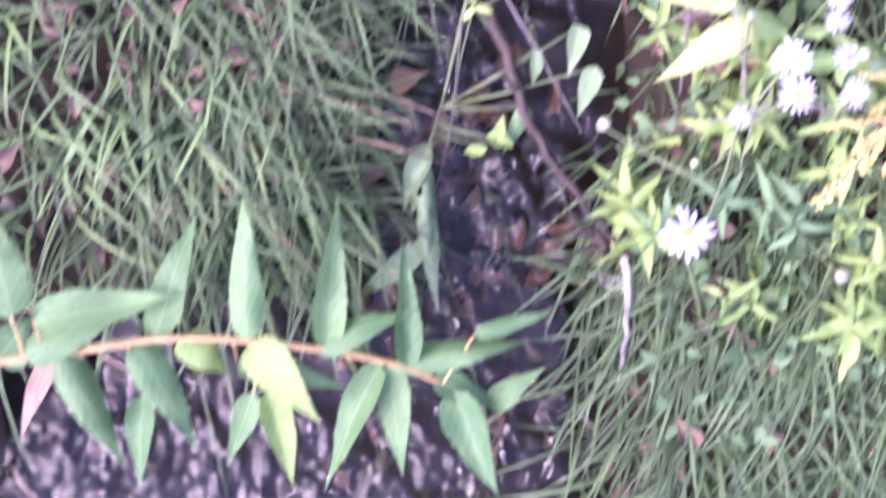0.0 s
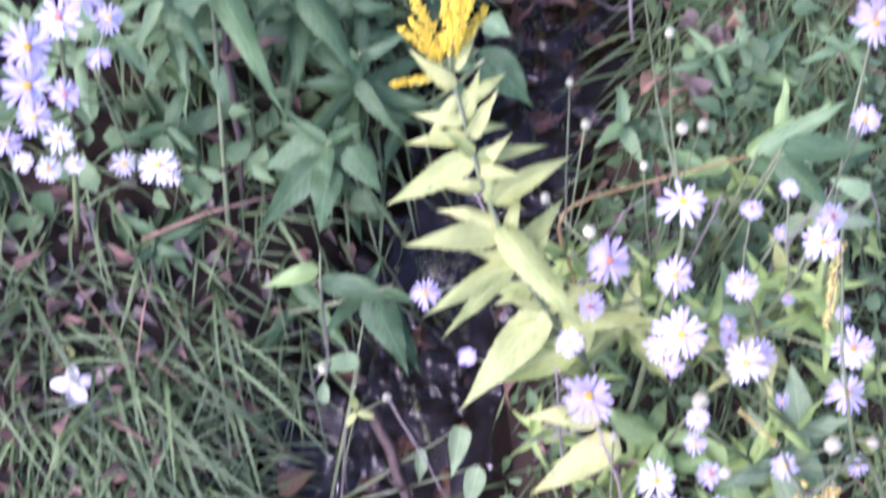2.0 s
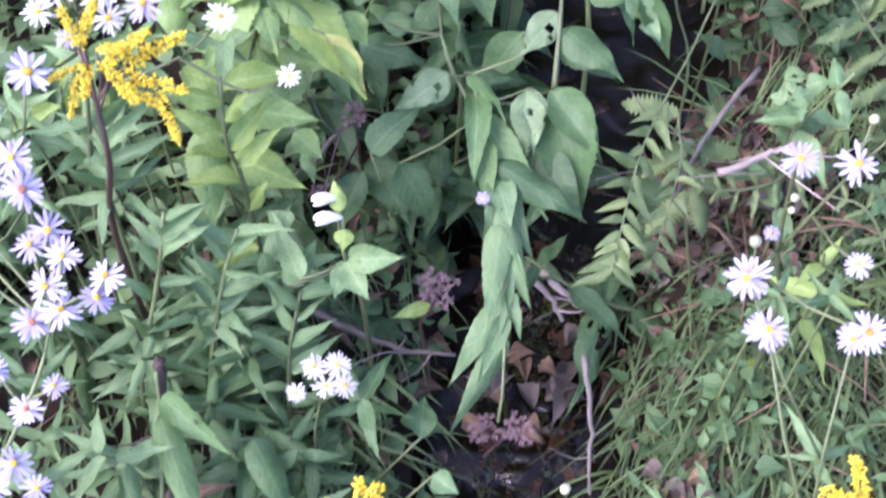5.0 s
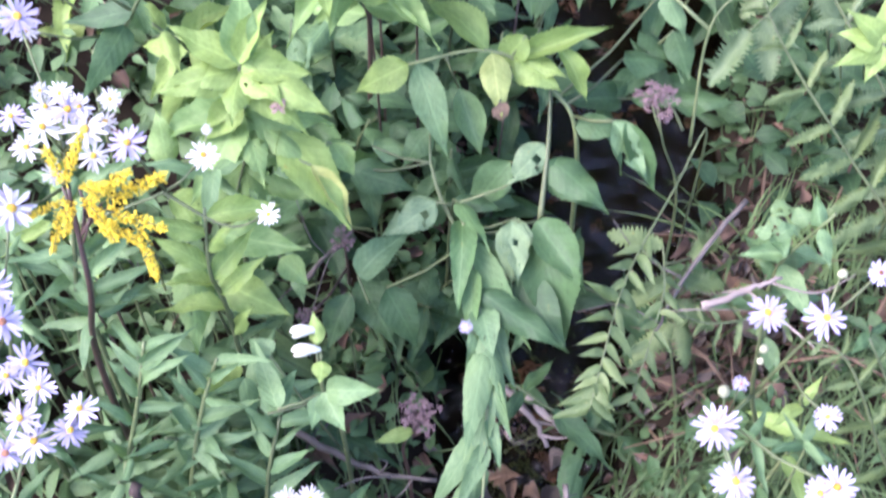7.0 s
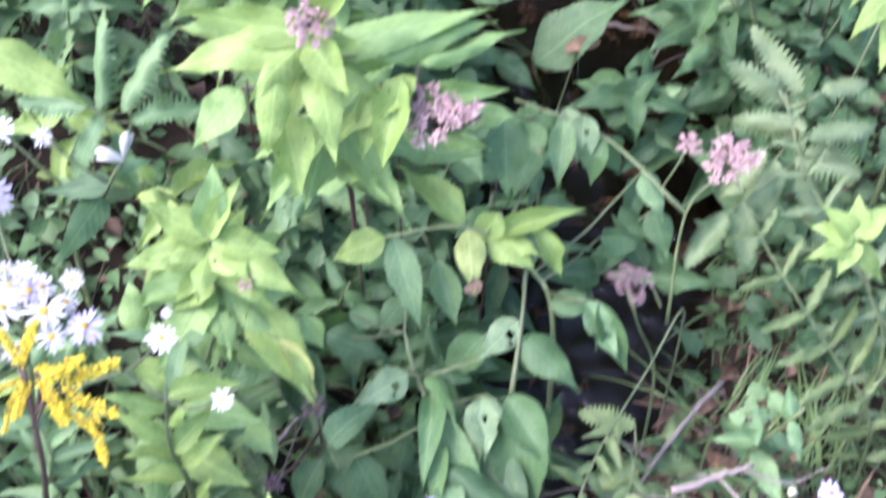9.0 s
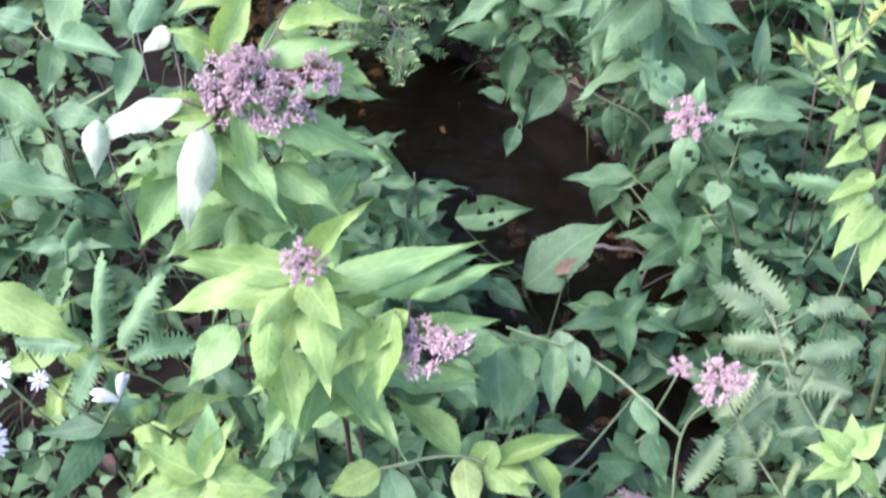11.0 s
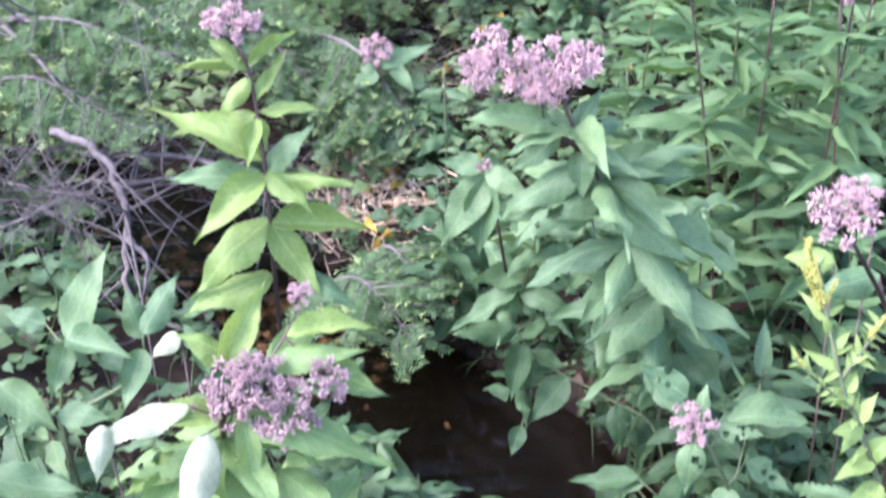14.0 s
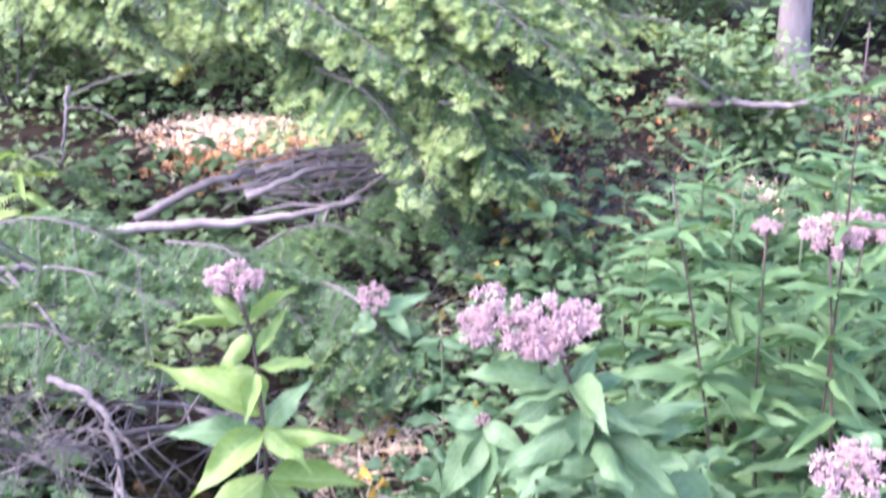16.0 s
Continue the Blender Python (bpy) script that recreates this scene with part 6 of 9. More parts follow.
p.leaf("ov", "mid", (0.356, 1.884, 0.747), (0.389, 1.896, 0.795), 0.043, 3)
p.leaf("ov", "mid", (0.379, 1.888, 0.707), (0.546, 1.909, 0.714), 0.047, 18)
p.leaf("ov", "mid", (0.372, 1.875, 0.705), (0.264, 1.856, 0.624), 0.046, -10)
p.leaf("ov", "mid", (0.387, 1.894, 0.697), (0.515, 1.896, 0.684), 0.047, 18)
p.leaf("ov", "mid", (0.410, 1.873, 0.652), (0.513, 1.852, 0.573), 0.077, 31)
p.leaf("ov", "mid", (0.404, 1.875, 0.635), (0.268, 1.855, 0.625), 0.047, -21)
p.leaf("ov", "mid", (0.458, 1.867, 0.567), (0.369, 1.814, 0.499), 0.075, -7)
p.leaf("ov", "mid", (0.458, 1.865, 0.564), (0.505, 1.825, 0.510), 0.062, 27)
p.leaf("ov", "mid", (0.476, 1.866, 0.518), (0.402, 1.827, 0.431), 0.063, -7)
p.leaf("ov", "mid", (0.483, 1.870, 0.525), (0.593, 1.839, 0.475), 0.083, 10)
p.leaf("ov", "mid", (0.370, 1.875, 0.728), (0.369, 1.849, 0.663), 0.039, 12)
p.leaf("ov", "mid", (0.257, 1.998, 0.629), (0.183, 1.954, 0.532), 0.055, -22)
p.leaf("ov", "mid", (0.250, 1.994, 0.622), (0.237, 1.970, 0.511), 0.051, -1)
p.leaf("ov", "mid", (0.242, 2.004, 0.643), (0.179, 2.009, 0.643), 0.036, -28)
p.leaf("ov", "mid", (0.258, 1.979, 0.638), (0.312, 1.964, 0.604), 0.050, 29)
p.stem((0.276, 2.154, 0.381), (0.258, 2.022, 0.565), (0.243, 2.000, 0.636), r=0.0030, root=False)
p.head("pink", (0.243, 2.002, 0.639), 0.026, (0.03, -0.22, 0.82), 1)
for k, (at, n, long) in enumerate((((0.352, 1.869, 0.752), 5, 0.12), ((0.392, 1.874, 0.68), 6, 0.155), ((0.438, 1.893, 0.594), 6, 0.165), ((0.477, 1.945, 0.49), 6, 0.165), ((0.51, 2.0, 0.385), 6, 0.15))):
    p.whorl("mid", n, at, long, 0.3, 0.3 + 0.08 * k, 510 + k)
p.tuft("ov", "mid", 24, (0.444, 2.077, 0.430), 0.193, 0.126, 0.34, 363)
p.tuft("ov", "mid", 12, (0.313, 2.039, 0.594), 0.119, 0.103, 0.34, 322)
p.tuft("ov", "mid", 12, (0.496, 2.033, 0.558), 0.119, 0.111, 0.30, 787)
p.tuft("la", "mid", 10, (0.356, 2.058, 0.513), 0.123, 0.114, 0.25, 880)
p.done()
p = Plant("joe_pye_weed", "faded pink cluster with broad leaves beside goldenrod", "tall pink flowered herbs", "darkstem")
p.stem((0.788, 1.816, 0.424), (0.710, 1.679, 0.608), (0.631, 1.608, 0.744), r=0.0050)
p.head("pink", (0.619, 1.610, 0.772), 0.081, (0.04, -0.47, 0.60), 1)
p.head("pink", (0.633, 1.619, 0.788), 0.052, (-0.36, -0.35, 0.80), 0)
p.leaf("ov", "mid", (0.696, 1.701, 0.653), (0.620, 1.684, 0.631), 0.054, -21)
p.leaf("ov", "lime", (0.658, 1.748, 0.640), (0.601, 1.769, 0.635), 0.035, -27)
p.leaf("ov", "mid", (0.694, 1.741, 0.733), (0.661, 1.770, 0.746), 0.054, -9)
p.tuft("la", "mid", 14, (0.726, 1.916, 0.407), 0.139, 0.116, 0.24, 122)
p.done()
p = Plant("joe_pye_weed", "small pink head with drooping leaves before hemlock", "tall pink flowered herbs", "darkstem")
p.stem((0.057, 3.074, 0.120), (-0.008, 3.095, 0.280), (-0.031, 3.090, 0.385), r=0.0030)
p.head("pink", (-0.029, 3.104, 0.413), 0.084, (0.08, -0.46, 0.52), 1)
p.leaf("la", "mid", (-0.018, 3.082, 0.367), (-0.105, 3.053, 0.322), 0.043, -16)
p.leaf("la", "mid", (0.007, 3.089, 0.379), (0.060, 3.064, 0.322), 0.039, 8)
p.leaf("la", "mid", (-0.006, 3.094, 0.390), (0.106, 3.142, 0.416), 0.051, 28)
p.leaf("la", "mid", (-0.005, 3.083, 0.367), (-0.071, 3.101, 0.373), 0.039, -28)
p.tuft("la", "mid", 14, (0.030, 3.109, 0.304), 0.142, 0.129, 0.35, 375)
p.done()
p = Plant("leafy_herb", "dark blue-green leaves beside the pool", "streamside herbs", "stem")
p.stem((0.486, 1.660, 0.015), (0.463, 1.652, 0.090), (0.451, 1.651, 0.155), r=0.0030)
# whorl coloured deep green as if shaded from above
p.whorl("deep", 6, (0.451, 1.651, 0.155), 0.1, 0.38, 0.2, 611)
p.leaf("ov", "deep", (0.422, 1.622, 0.119), (0.488, 1.675, 0.180), 0.050, -6)
p.leaf("ov", "mid", (0.459, 1.633, 0.131), (0.521, 1.657, 0.164), 0.045, -1)
p.leaf("ov", "deep", (0.415, 1.663, 0.141), (0.468, 1.634, 0.071), 0.047, 5)
p.leaf("ov", "deep", (0.445, 1.656, 0.129), (0.391, 1.664, 0.161), 0.038, -17)
p.done()
p = Plant("leafy_herb", "drooping dark leaves at the foot of the pool", "streamside herbs", "stem")
p.stem((0.327, 1.538, 0.031), (0.320, 1.548, 0.129), (0.311, 1.543, 0.206), r=0.0030)
p.whorl("deep", 5, (0.311, 1.543, 0.2), 0.09, 0.36, 0.3, 612)
p.leaf("ov", "deep", (0.300, 1.542, 0.206), (0.288, 1.505, 0.149), 0.044, 0)
p.leaf("ov", "deep", (0.314, 1.550, 0.199), (0.344, 1.511, 0.151), 0.043, 10)
p.leaf("ho", "pale", (0.360, 1.561, 0.210), (0.379, 1.515, 0.156), 0.041, 9)
p.leaf("ov", "mid", (0.272, 1.556, 0.211), (0.230, 1.528, 0.156), 0.040, -15)
p.leaf("ov", "deep", (0.258, 1.543, 0.194), (0.266, 1.518, 0.128), 0.043, -2)
p.done()
p = Plant("leafy_herb", "leafy stem with dark green leaves over the bank", "streamside herbs", "stem")
p.stem((0.604, 1.786, 0.006), (0.577, 1.788, 0.094), (0.557, 1.795, 0.173), r=0.0030)
# another low whorl with its shade put into the leaf colour
p.whorl("deep", 6, (0.557, 1.795, 0.173), 0.11, 0.38, 0.2, 613)
p.leaf("ov", "deep", (0.568, 1.784, 0.141), (0.629, 1.814, 0.160), 0.047, 8)
p.leaf("ov", "deep", (0.560, 1.784, 0.141), (0.532, 1.821, 0.171), 0.035, -11)
p.leaf("ov", "mid", (0.555, 1.798, 0.160), (0.608, 1.815, 0.200), 0.042, 14)
p.leaf("ov", "deep", (0.564, 1.779, 0.134), (0.528, 1.775, 0.093), 0.045, -7)
p.leaf("ov", "deep", (0.582, 1.778, 0.081), (0.645, 1.795, 0.079), 0.049, 0)
p.leaf("ov", "deep", (0.474, 1.988, 0.120), (0.428, 1.973, 0.061), 0.053, -3)
p.leaf("ov", "deep", (0.465, 1.977, 0.106), (0.484, 1.937, 0.059), 0.049, 16)
p.done()
whorled("joe_pye_weed", "tall dark-stemmed herb with narrow green leaves", "tall dark stemmed herbs", (0.649, 2.317), (0.529, 2.367, 0.883), 11, 0.170, 0.21, "la", "fresh", "darkstem", 3, None, 496)
whorled("joe_pye_weed", "tall dark-stemmed herb with narrow green leaves", "tall dark stemmed herbs", (0.734, 2.437), (0.684, 2.387, 0.791), 11, 0.170, 0.21, "la", "fresh", "darkstem", 3, ("pink", .05), 354)
whorled("joe_pye_weed", "tall dark-stemmed herb with pink flower head", "tall dark stemmed herbs", (0.793, 2.328), (0.773, 2.328, 0.775), 10, 0.170, 0.21, "la", "fresh", "darkstem", 3, ("pink", .11), 415)
whorled("joe_pye_weed", "tall dark-stemmed herb with pink flower head", "tall dark stemmed herbs", (0.903, 2.488), (0.853, 2.438, 0.761), 10, 0.170, 0.21, "la", "fresh", "darkstem", 3, ("pink", .1), 633)
whorled("joe_pye_weed", "tall dark-stemmed herb with narrow green leaves", "tall dark stemmed herbs", (0.771, 2.327), (0.791, 2.307, 1.140), 13, 0.170, 0.21, "la", "fresh", "darkstem", 3, None, 494)
whorled("joe_pye_weed", "leafy herb with narrow green leaves", "tall dark stemmed herbs", (0.684, 2.560), (0.654, 2.510, 0.810), 9, 0.170, 0.21, "la", "fresh", "stem", 3, None, 776)
whorled("joe_pye_weed", "leafy herb with narrow green leaves", "tall dark stemmed herbs", (0.565, 2.728), (0.535, 2.678, 0.697), 9, 0.160, 0.23, "la", "fresh", "stem", 3, None, 183)
whorled("joe_pye_weed", "leafy herb with narrow green leaves", "tall dark stemmed herbs", (0.799, 2.549), (0.769, 2.499, 0.756), 9, 0.170, 0.21, "la", "fresh", "stem", 3, None, 117)
whorled("joe_pye_weed", "leafy herb with narrow green leaves", "tall dark stemmed herbs", (0.506, 2.586), (0.476, 2.536, 0.593), 8, 0.140, 0.24, "la", "deep", "stem", 3, None, 734)
whorled("joe_pye_weed", "leafy herb with broad dark leaves", "tall dark stemmed herbs", (0.146, 2.706), (0.146, 2.706, 0.522), 6, 0.130, 0.36, "ov", "deep", "stem", 2, None, 429)
whorled("leafy_herb", "leafy herb with broad dark leaves", "streamside herbs", (0.195, 2.522), (0.145, 2.472, 0.397), 6, 0.130, 0.34, "ov", "deep", "stem", 2, None, 347)
whorled("leafy_herb", "leafy herb with broad dark leaves", "streamside herbs", (0.386, 2.416), (0.286, 2.366, 0.407), 6, 0.130, 0.34, "ov", "deep", "stem", 2, None, 885)
# this herb and the next take deep green in place of shade
whorled("leafy_herb", "leafy herb with broad dark leaves", "streamside herbs", (0.506, 2.147), (0.506, 2.097, 0.352), 6, 0.130, 0.34, "ov", "deep", "stem", 2, None, 749)
whorled("leafy_herb", "leafy herb with broad green leaves", "streamside herbs", (0.624, 1.929), (0.624, 1.879, 0.379), 6, 0.120, 0.34, "ov", "deep", "stem", 2, None, 147)
whorled("leafy_herb", "leafy herb with broad green leaves", "streamside herbs", (0.717, 1.760), (0.717, 1.710, 0.303), 5, 0.120, 0.34, "ov", "deep", "stem", 2, None, 597)
whorled("leafy_herb", "leafy herb with broad dark leaves", "streamside herbs", (0.559, 1.829), (0.559, 1.779, 0.239), 5, 0.100, 0.34, "ov", "deep", "stem", 2, None, 329)
whorled("leafy_herb", "leafy herb with broad dark leaves", "streamside herbs", (-0.315, 1.737), (-0.315, 1.687, 0.355), 5, 0.130, 0.36, "ov", "deep", "stem", 2, None, 110)
whorled("leafy_herb", "leafy herb with broad dark leaves", "streamside herbs", (-0.229, 1.631), (-0.229, 1.581, 0.371), 5, 0.120, 0.36, "ov", "deep", "stem", 2, None, 357)
whorled("leafy_herb", "leafy herb with broad green leaves", "streamside herbs", (-0.229, 1.455), (-0.229, 1.405, 0.366), 5, 0.110, 0.36, "ov", "lime", "stem", 2, None, 540)
whorled("leafy_herb", "leafy herb with broad green leaves", "streamside herbs", (-0.091, 1.340), (-0.091, 1.290, 0.331), 5, 0.110, 0.36, "ov", "lime", "stem", 2, None, 150)
whorled("leafy_herb", "leafy herb with broad green leaves", "streamside herbs", (0.091, 1.363), (0.091, 1.313, 0.340), 5, 0.110, 0.36, "ov", "mid", "stem", 2, None, 871)
whorled("leafy_herb", "leafy herb with broad dark leaves", "streamside herbs", (0.133, 1.274), (0.133, 1.224, 0.266), 5, 0.100, 0.34, "ov", "deep", "stem", 2, None, 305)
whorled("leafy_herb", "leafy herb with broad dark leaves", "streamside herbs", (0.326, 1.434), (0.326, 1.384, 0.320), 5, 0.100, 0.34, "ov", "deep", "stem", 2, None, 489)
whorled("leafy_herb", "leafy herb with broad dark leaves", "streamside herbs", (0.219, 1.241), (0.219, 1.191, 0.261), 5, 0.100, 0.34, "ov", "deep", "stem", 2, None, 644)
whorled("leafy_herb", "leafy herb with green leaves", "streamside herbs", (-0.139, 1.138), (-0.139, 1.088, 0.364), 5, 0.100, 0.32, "ov", "lime", "stem", 2, None, 552)
whorled("leafy_herb", "low herb with lance-shaped green leaves", "streamside herbs", (-0.018, 0.933), (-0.018, 0.903, 0.256), 6, 0.090, 0.24, "la", "mid", "stem", 2, None, 155)
whorled("leafy_herb", "low herb with lance-shaped green leaves", "streamside herbs", (-0.073, 0.890), (-0.073, 0.860, 0.250), 6, 0.090, 0.24, "la", "mid", "stem", 2, None, 883)
whorled("leafy_herb", "low herb with lance-shaped green leaves", "streamside herbs", (0.034, 0.893), (0.034, 0.863, 0.227), 6, 0.090, 0.22, "la", "mid", "stem", 2, None, 944)
whorled("leafy_herb", "low herb with lance-shaped green leaves", "streamside herbs", (-0.016, 0.873), (-0.016, 0.843, 0.293), 6, 0.090, 0.22, "la", "mid", "stem", 2, None, 457)
whorled("leafy_herb", "low herb with lance-shaped dark leaves", "streamside herbs", (0.028, 0.862), (0.028, 0.832, 0.252), 6, 0.090, 0.22, "la", "deep", "stem", 2, None, 383)
whorled("leafy_herb", "low herb with lance-shaped dark leaves", "streamside herbs", (-0.005, 0.828), (-0.005, 0.798, 0.210), 6, 0.090, 0.22, "la", "deep", "stem", 2, None, 504)
whorled("leafy_herb", "low herb with lance-shaped dark leaves", "streamside herbs", (0.065, 0.802), (0.065, 0.772, 0.195), 6, 0.080, 0.24, "la", "deep", "stem", 2, None, 42)
whorled("leafy_herb", "low herb with lance-shaped green leaves", "streamside herbs", (-0.054, 0.840), (-0.054, 0.810, 0.274), 6, 0.090, 0.24, "la", "mid", "stem", 2, None, 596)
whorled("leafy_herb", "low herb with dark green leaves", "streamside herbs", (0.056, 0.651), (0.056, 0.621, 0.220), 5, 0.075, 0.29, "la", "deep", "stem", 3, None, 355)
whorled("leafy_herb", "low herb with dark green leaves", "streamside herbs", (0.020, 0.777), (0.020, 0.747, 0.230), 5, 0.085, 0.27, "la", "deep", "stem", 3, None, 843)
whorled("leafy_herb", "low herb with dark green leaves", "streamside herbs", (0.083, 0.732), (0.083, 0.702, 0.216), 5, 0.085, 0.27, "la", "deep", "stem", 3, None, 649)
whorled("leafy_herb", "low herb with green leaves", "streamside herbs", (-0.082, 0.762), (-0.082, 0.732, 0.222), 5, 0.085, 0.24, "la", "mid", "stem", 3, None, 207)
whorled("leafy_herb", "low herb with dark leaves at the water's edge", "streamside herbs", (0.099, 0.523), (0.099, 0.523, 0.124), 4, 0.070, 0.29, "la", "deep", "stem", 2, None, 638)
whorled("leafy_herb", "low herb with round dark leaves at the water's edge", "streamside herbs", (0.190, 0.703), (0.190, 0.703, 0.188), 4, 0.070, 0.34, "ov", "deep", "stem", 2, None, 95)
whorled("leafy_herb", "low herb with green leaves on the grassy bank", "streamside herbs", (0.417, 0.714), (0.417, 0.714, 0.176), 5, 0.060, 0.24, "la", "mid", "stem", 2, None, 718)
whorled("leafy_herb", "low herb with dark green leaves in grass", "streamside herbs", (-0.109, 0.571), (-0.109, 0.571, 0.114), 4, 0.060, 0.29, "la", "deep", "stem", 3, None, 779)
whorled("leafy_herb", "low herb with rounded green leaves on the bank", "streamside herbs", (0.561, 1.042), (0.561, 1.042, 0.368), 5, 0.070, 0.36, "ov", "mid", "stem", 2, None, 998)
whorled("leafy_herb", "low herb with pale green leaves on the bank", "streamside herbs", (0.521, 0.885), (0.521, 0.885, 0.322), 5, 0.070, 0.35, "la", "lime", "stem", 2, None, 565)
for x, y, top, size, colour, seed in ((0.04, 2.0, (0.1, 1.96, 0.2), 0.13, "mid", 811), (0.0, 2.16, (0.05, 2.12, 0.24), 0.12, "deep", 812), (0.1, 1.86, (0.14, 1.82, 0.16), 0.12, "deep", 813), (0.6, 1.9, (0.52, 1.86, 0.2), 0.12, "deep", 814), (0.62, 1.78, (0.54, 1.72, 0.2), 0.13, "deep", 815), (0.6, 1.68, (0.47, 1.62, 0.13), 0.11, "deep", 816), (0.64, 2.04, (0.56, 1.99, 0.26), 0.12, "deep", 817), (0.12, 1.7, (0.22, 1.63, 0.13), 0.11, "deep", 818)):
    whorled("leafy_herb", "leafy herb with pointed green leaves leaning over the pool", "streamside herbs", (x, y), top, 6, size, 0.36, "ov", colour, "stem", 2, None, seed)
p = Plant("water_weed", "drowned grey-green leaves in the brook", "streamside herbs", "stem")
p.stem((0.030, 0.349, 0.013), (0.013, 0.287, 0.015), (0.016, 0.225, 0.018), r=0.0015)
p.leaf("ho", "pale", (0.014, 0.296, 0.028), (0.016, 0.190, 0.016), 0.026, -12)
p.leaf("la", "pale", (0.020, 0.262, 0.022), (0.024, 0.160, 0.014), 0.020, 10)
p.leaf("ov", "pale", (0.019, 0.311, 0.028), (-0.007, 0.252, 0.012), 0.024, 16)
p.leaf("la", "pale", (-0.010, 0.216, 0.017), (-0.060, 0.172, -0.013), 0.023, 12)
p.leaf("ov", "lime", (0.070, 0.319, 0.029), (0.096, 0.308, 0.025), 0.015, -25)
p.leaf("ov", "lime", (0.080, 0.314, 0.029), (0.086, 0.338, 0.034), 0.012, -9)
p.leaf("ov", "lime", (0.070, 0.309, 0.028), (0.049, 0.308, 0.000), 0.013, 12)
p.leaf("la", "mid", (0.107, 0.343, 0.032), (0.086, 0.306, -0.000), 0.017, 8)
p.leaf("la", "deep", (0.078, 0.528, 0.096), (0.109, 0.451, 0.082), 0.036, -9)
p.leaf("la", "pale", (0.116, 0.390, 0.058), (0.113, 0.364, 0.027), 0.012, -5)
p.leaf("la", "mid", (0.066, 0.471, 0.069), (0.021, 0.470, 0.058), 0.018, 10)
p.leaf("la", "pale", (0.152, 0.404, 0.080), (0.140, 0.359, 0.081), 0.020, -1)
p.leaf("la", "pale", (0.165, 0.369, 0.076), (0.151, 0.330, 0.042), 0.020, 16)
p.done()
p = Plant("white_flowered_herb", "small white four-petalled flower in the grass", "streamside herbs", "stem")
p.stem((-0.186, 0.434, 0.066), (-0.180, 0.452, 0.093), r=0.0015)
for k, turn in enumerate((20, 95, 175, 265, 310)):
    w = radians(turn)
    p.leaf("ob", "white", (-0.178, 0.457, 0.105), (-0.178 + 0.019 * math.cos(w), 0.457 + 0.019 * math.sin(w), 0.105 + 0.004 * (k % 3 - 1)), 0.0125, 10 * (k % 3 - 1))
p.leaf("ob", "gold", (-0.202, 0.492, 0.085), (-0.180, 0.487, 0.092), 0.014, -10)
p.done()
p = Plant("seed_herb", "dry herb with small star-shaped seed heads", "streamside herbs", "stem")
p.stem((0.048, 0.380, 0.053), (0.060, 0.419, 0.088), r=0.0012)
p.leaf("ob", "gold", (0.062, 0.421, 0.088), (0.077, 0.415, 0.090), 0.007, -13)
p.leaf("ob", "gold", (0.062, 0.421, 0.088), (0.052, 0.410, 0.083), 0.007, 18)
p.leaf("ob", "gold", (0.062, 0.423, 0.089), (0.057, 0.437, 0.074), 0.007, 14)
p.leaf("ob", "pale", (0.035, 0.448, 0.097), (0.032, 0.432, 0.075), 0.011, -3)
p.head("bud", (0.035, 0.458, 0.100), 0.015, (0.05, -0.02, 0.99), 3)
p.head("bud", (0.089, 0.431, 0.092), 0.012, (-0.27, -0.09, 1.00), 3)
p.stem((0.043, 0.533, 0.211), (0.039, 0.481, 0.151), (0.042, 0.464, 0.103), r=0.0012)
p.done()
p = Plant("leafy_herb", "long green leaves turning brown at the tips", "streamside herbs", "stem")
p.stem((-0.044, 0.610, 0.108), (-0.036, 0.747, 0.239), (-0.035, 0.788, 0.296), r=0.0030)
p.leaf("la", "fresh", (-0.033, 0.768, 0.257), (0.021, 0.637, 0.230), 0.026, 2)
p.leaf("la", "fresh", (-0.016, 0.780, 0.272), (0.032, 0.724, 0.264), 0.022, 2)
p.leaf("la", "mid", (-0.039, 0.765, 0.245), (-0.005, 0.706, 0.232), 0.028, 0)
p.leaf("la", "dead", (-0.018, 0.708, 0.205), (0.025, 0.728, 0.198), 0.016, -9)
p.leaf("la", "dead", (-0.018, 0.750, 0.230), (-0.003, 0.728, 0.209), 0.016, -3)
p.leaf("la", "mid", (-0.033, 0.701, 0.203), (-0.030, 0.670, 0.162), 0.019, -10)
p.leaf("la", "deep", (0.039, 0.755, 0.233), (0.082, 0.671, 0.216), 0.029, -11)
p.leaf("la", "deep", (0.083, 0.520, 0.101), (0.119, 0.460, 0.052), 0.030, -18)
p.leaf("la", "bright", (0.035, 0.547, 0.109), (-0.018, 0.535, 0.100), 0.018, 3)
p.leaf("la", "deep", (0.034, 0.537, 0.106), (0.118, 0.510, 0.109), 0.022, -15)
p.leaf("la", "deep", (0.039, 0.537, 0.106), (0.077, 0.525, 0.080), 0.020, -5)
p.leaf("la", "deep", (0.045, 0.616, 0.197), (-0.013, 0.558, 0.179), 0.028, -8)
p.leaf("la", "deep", (0.052, 0.611, 0.195), (0.041, 0.552, 0.187), 0.027, 4)
p.leaf("la", "deep", (0.069, 0.623, 0.200), (0.095, 0.580, 0.197), 0.028, 0)
p.leaf("la", "deep", (0.050, 0.632, 0.192), (-0.005, 0.618, 0.171), 0.033, 6)
p.leaf("ov", "deep", (0.181, 0.773, 0.190), (0.184, 0.815, 0.187), 0.038, -1)
p.leaf("ov", "deep", (0.189, 0.729, 0.154), (0.238, 0.683, 0.124), 0.043, -2)
p.leaf("ov", "mid", (0.192, 0.735, 0.199), (0.215, 0.717, 0.200), 0.046, 7)
p.done()
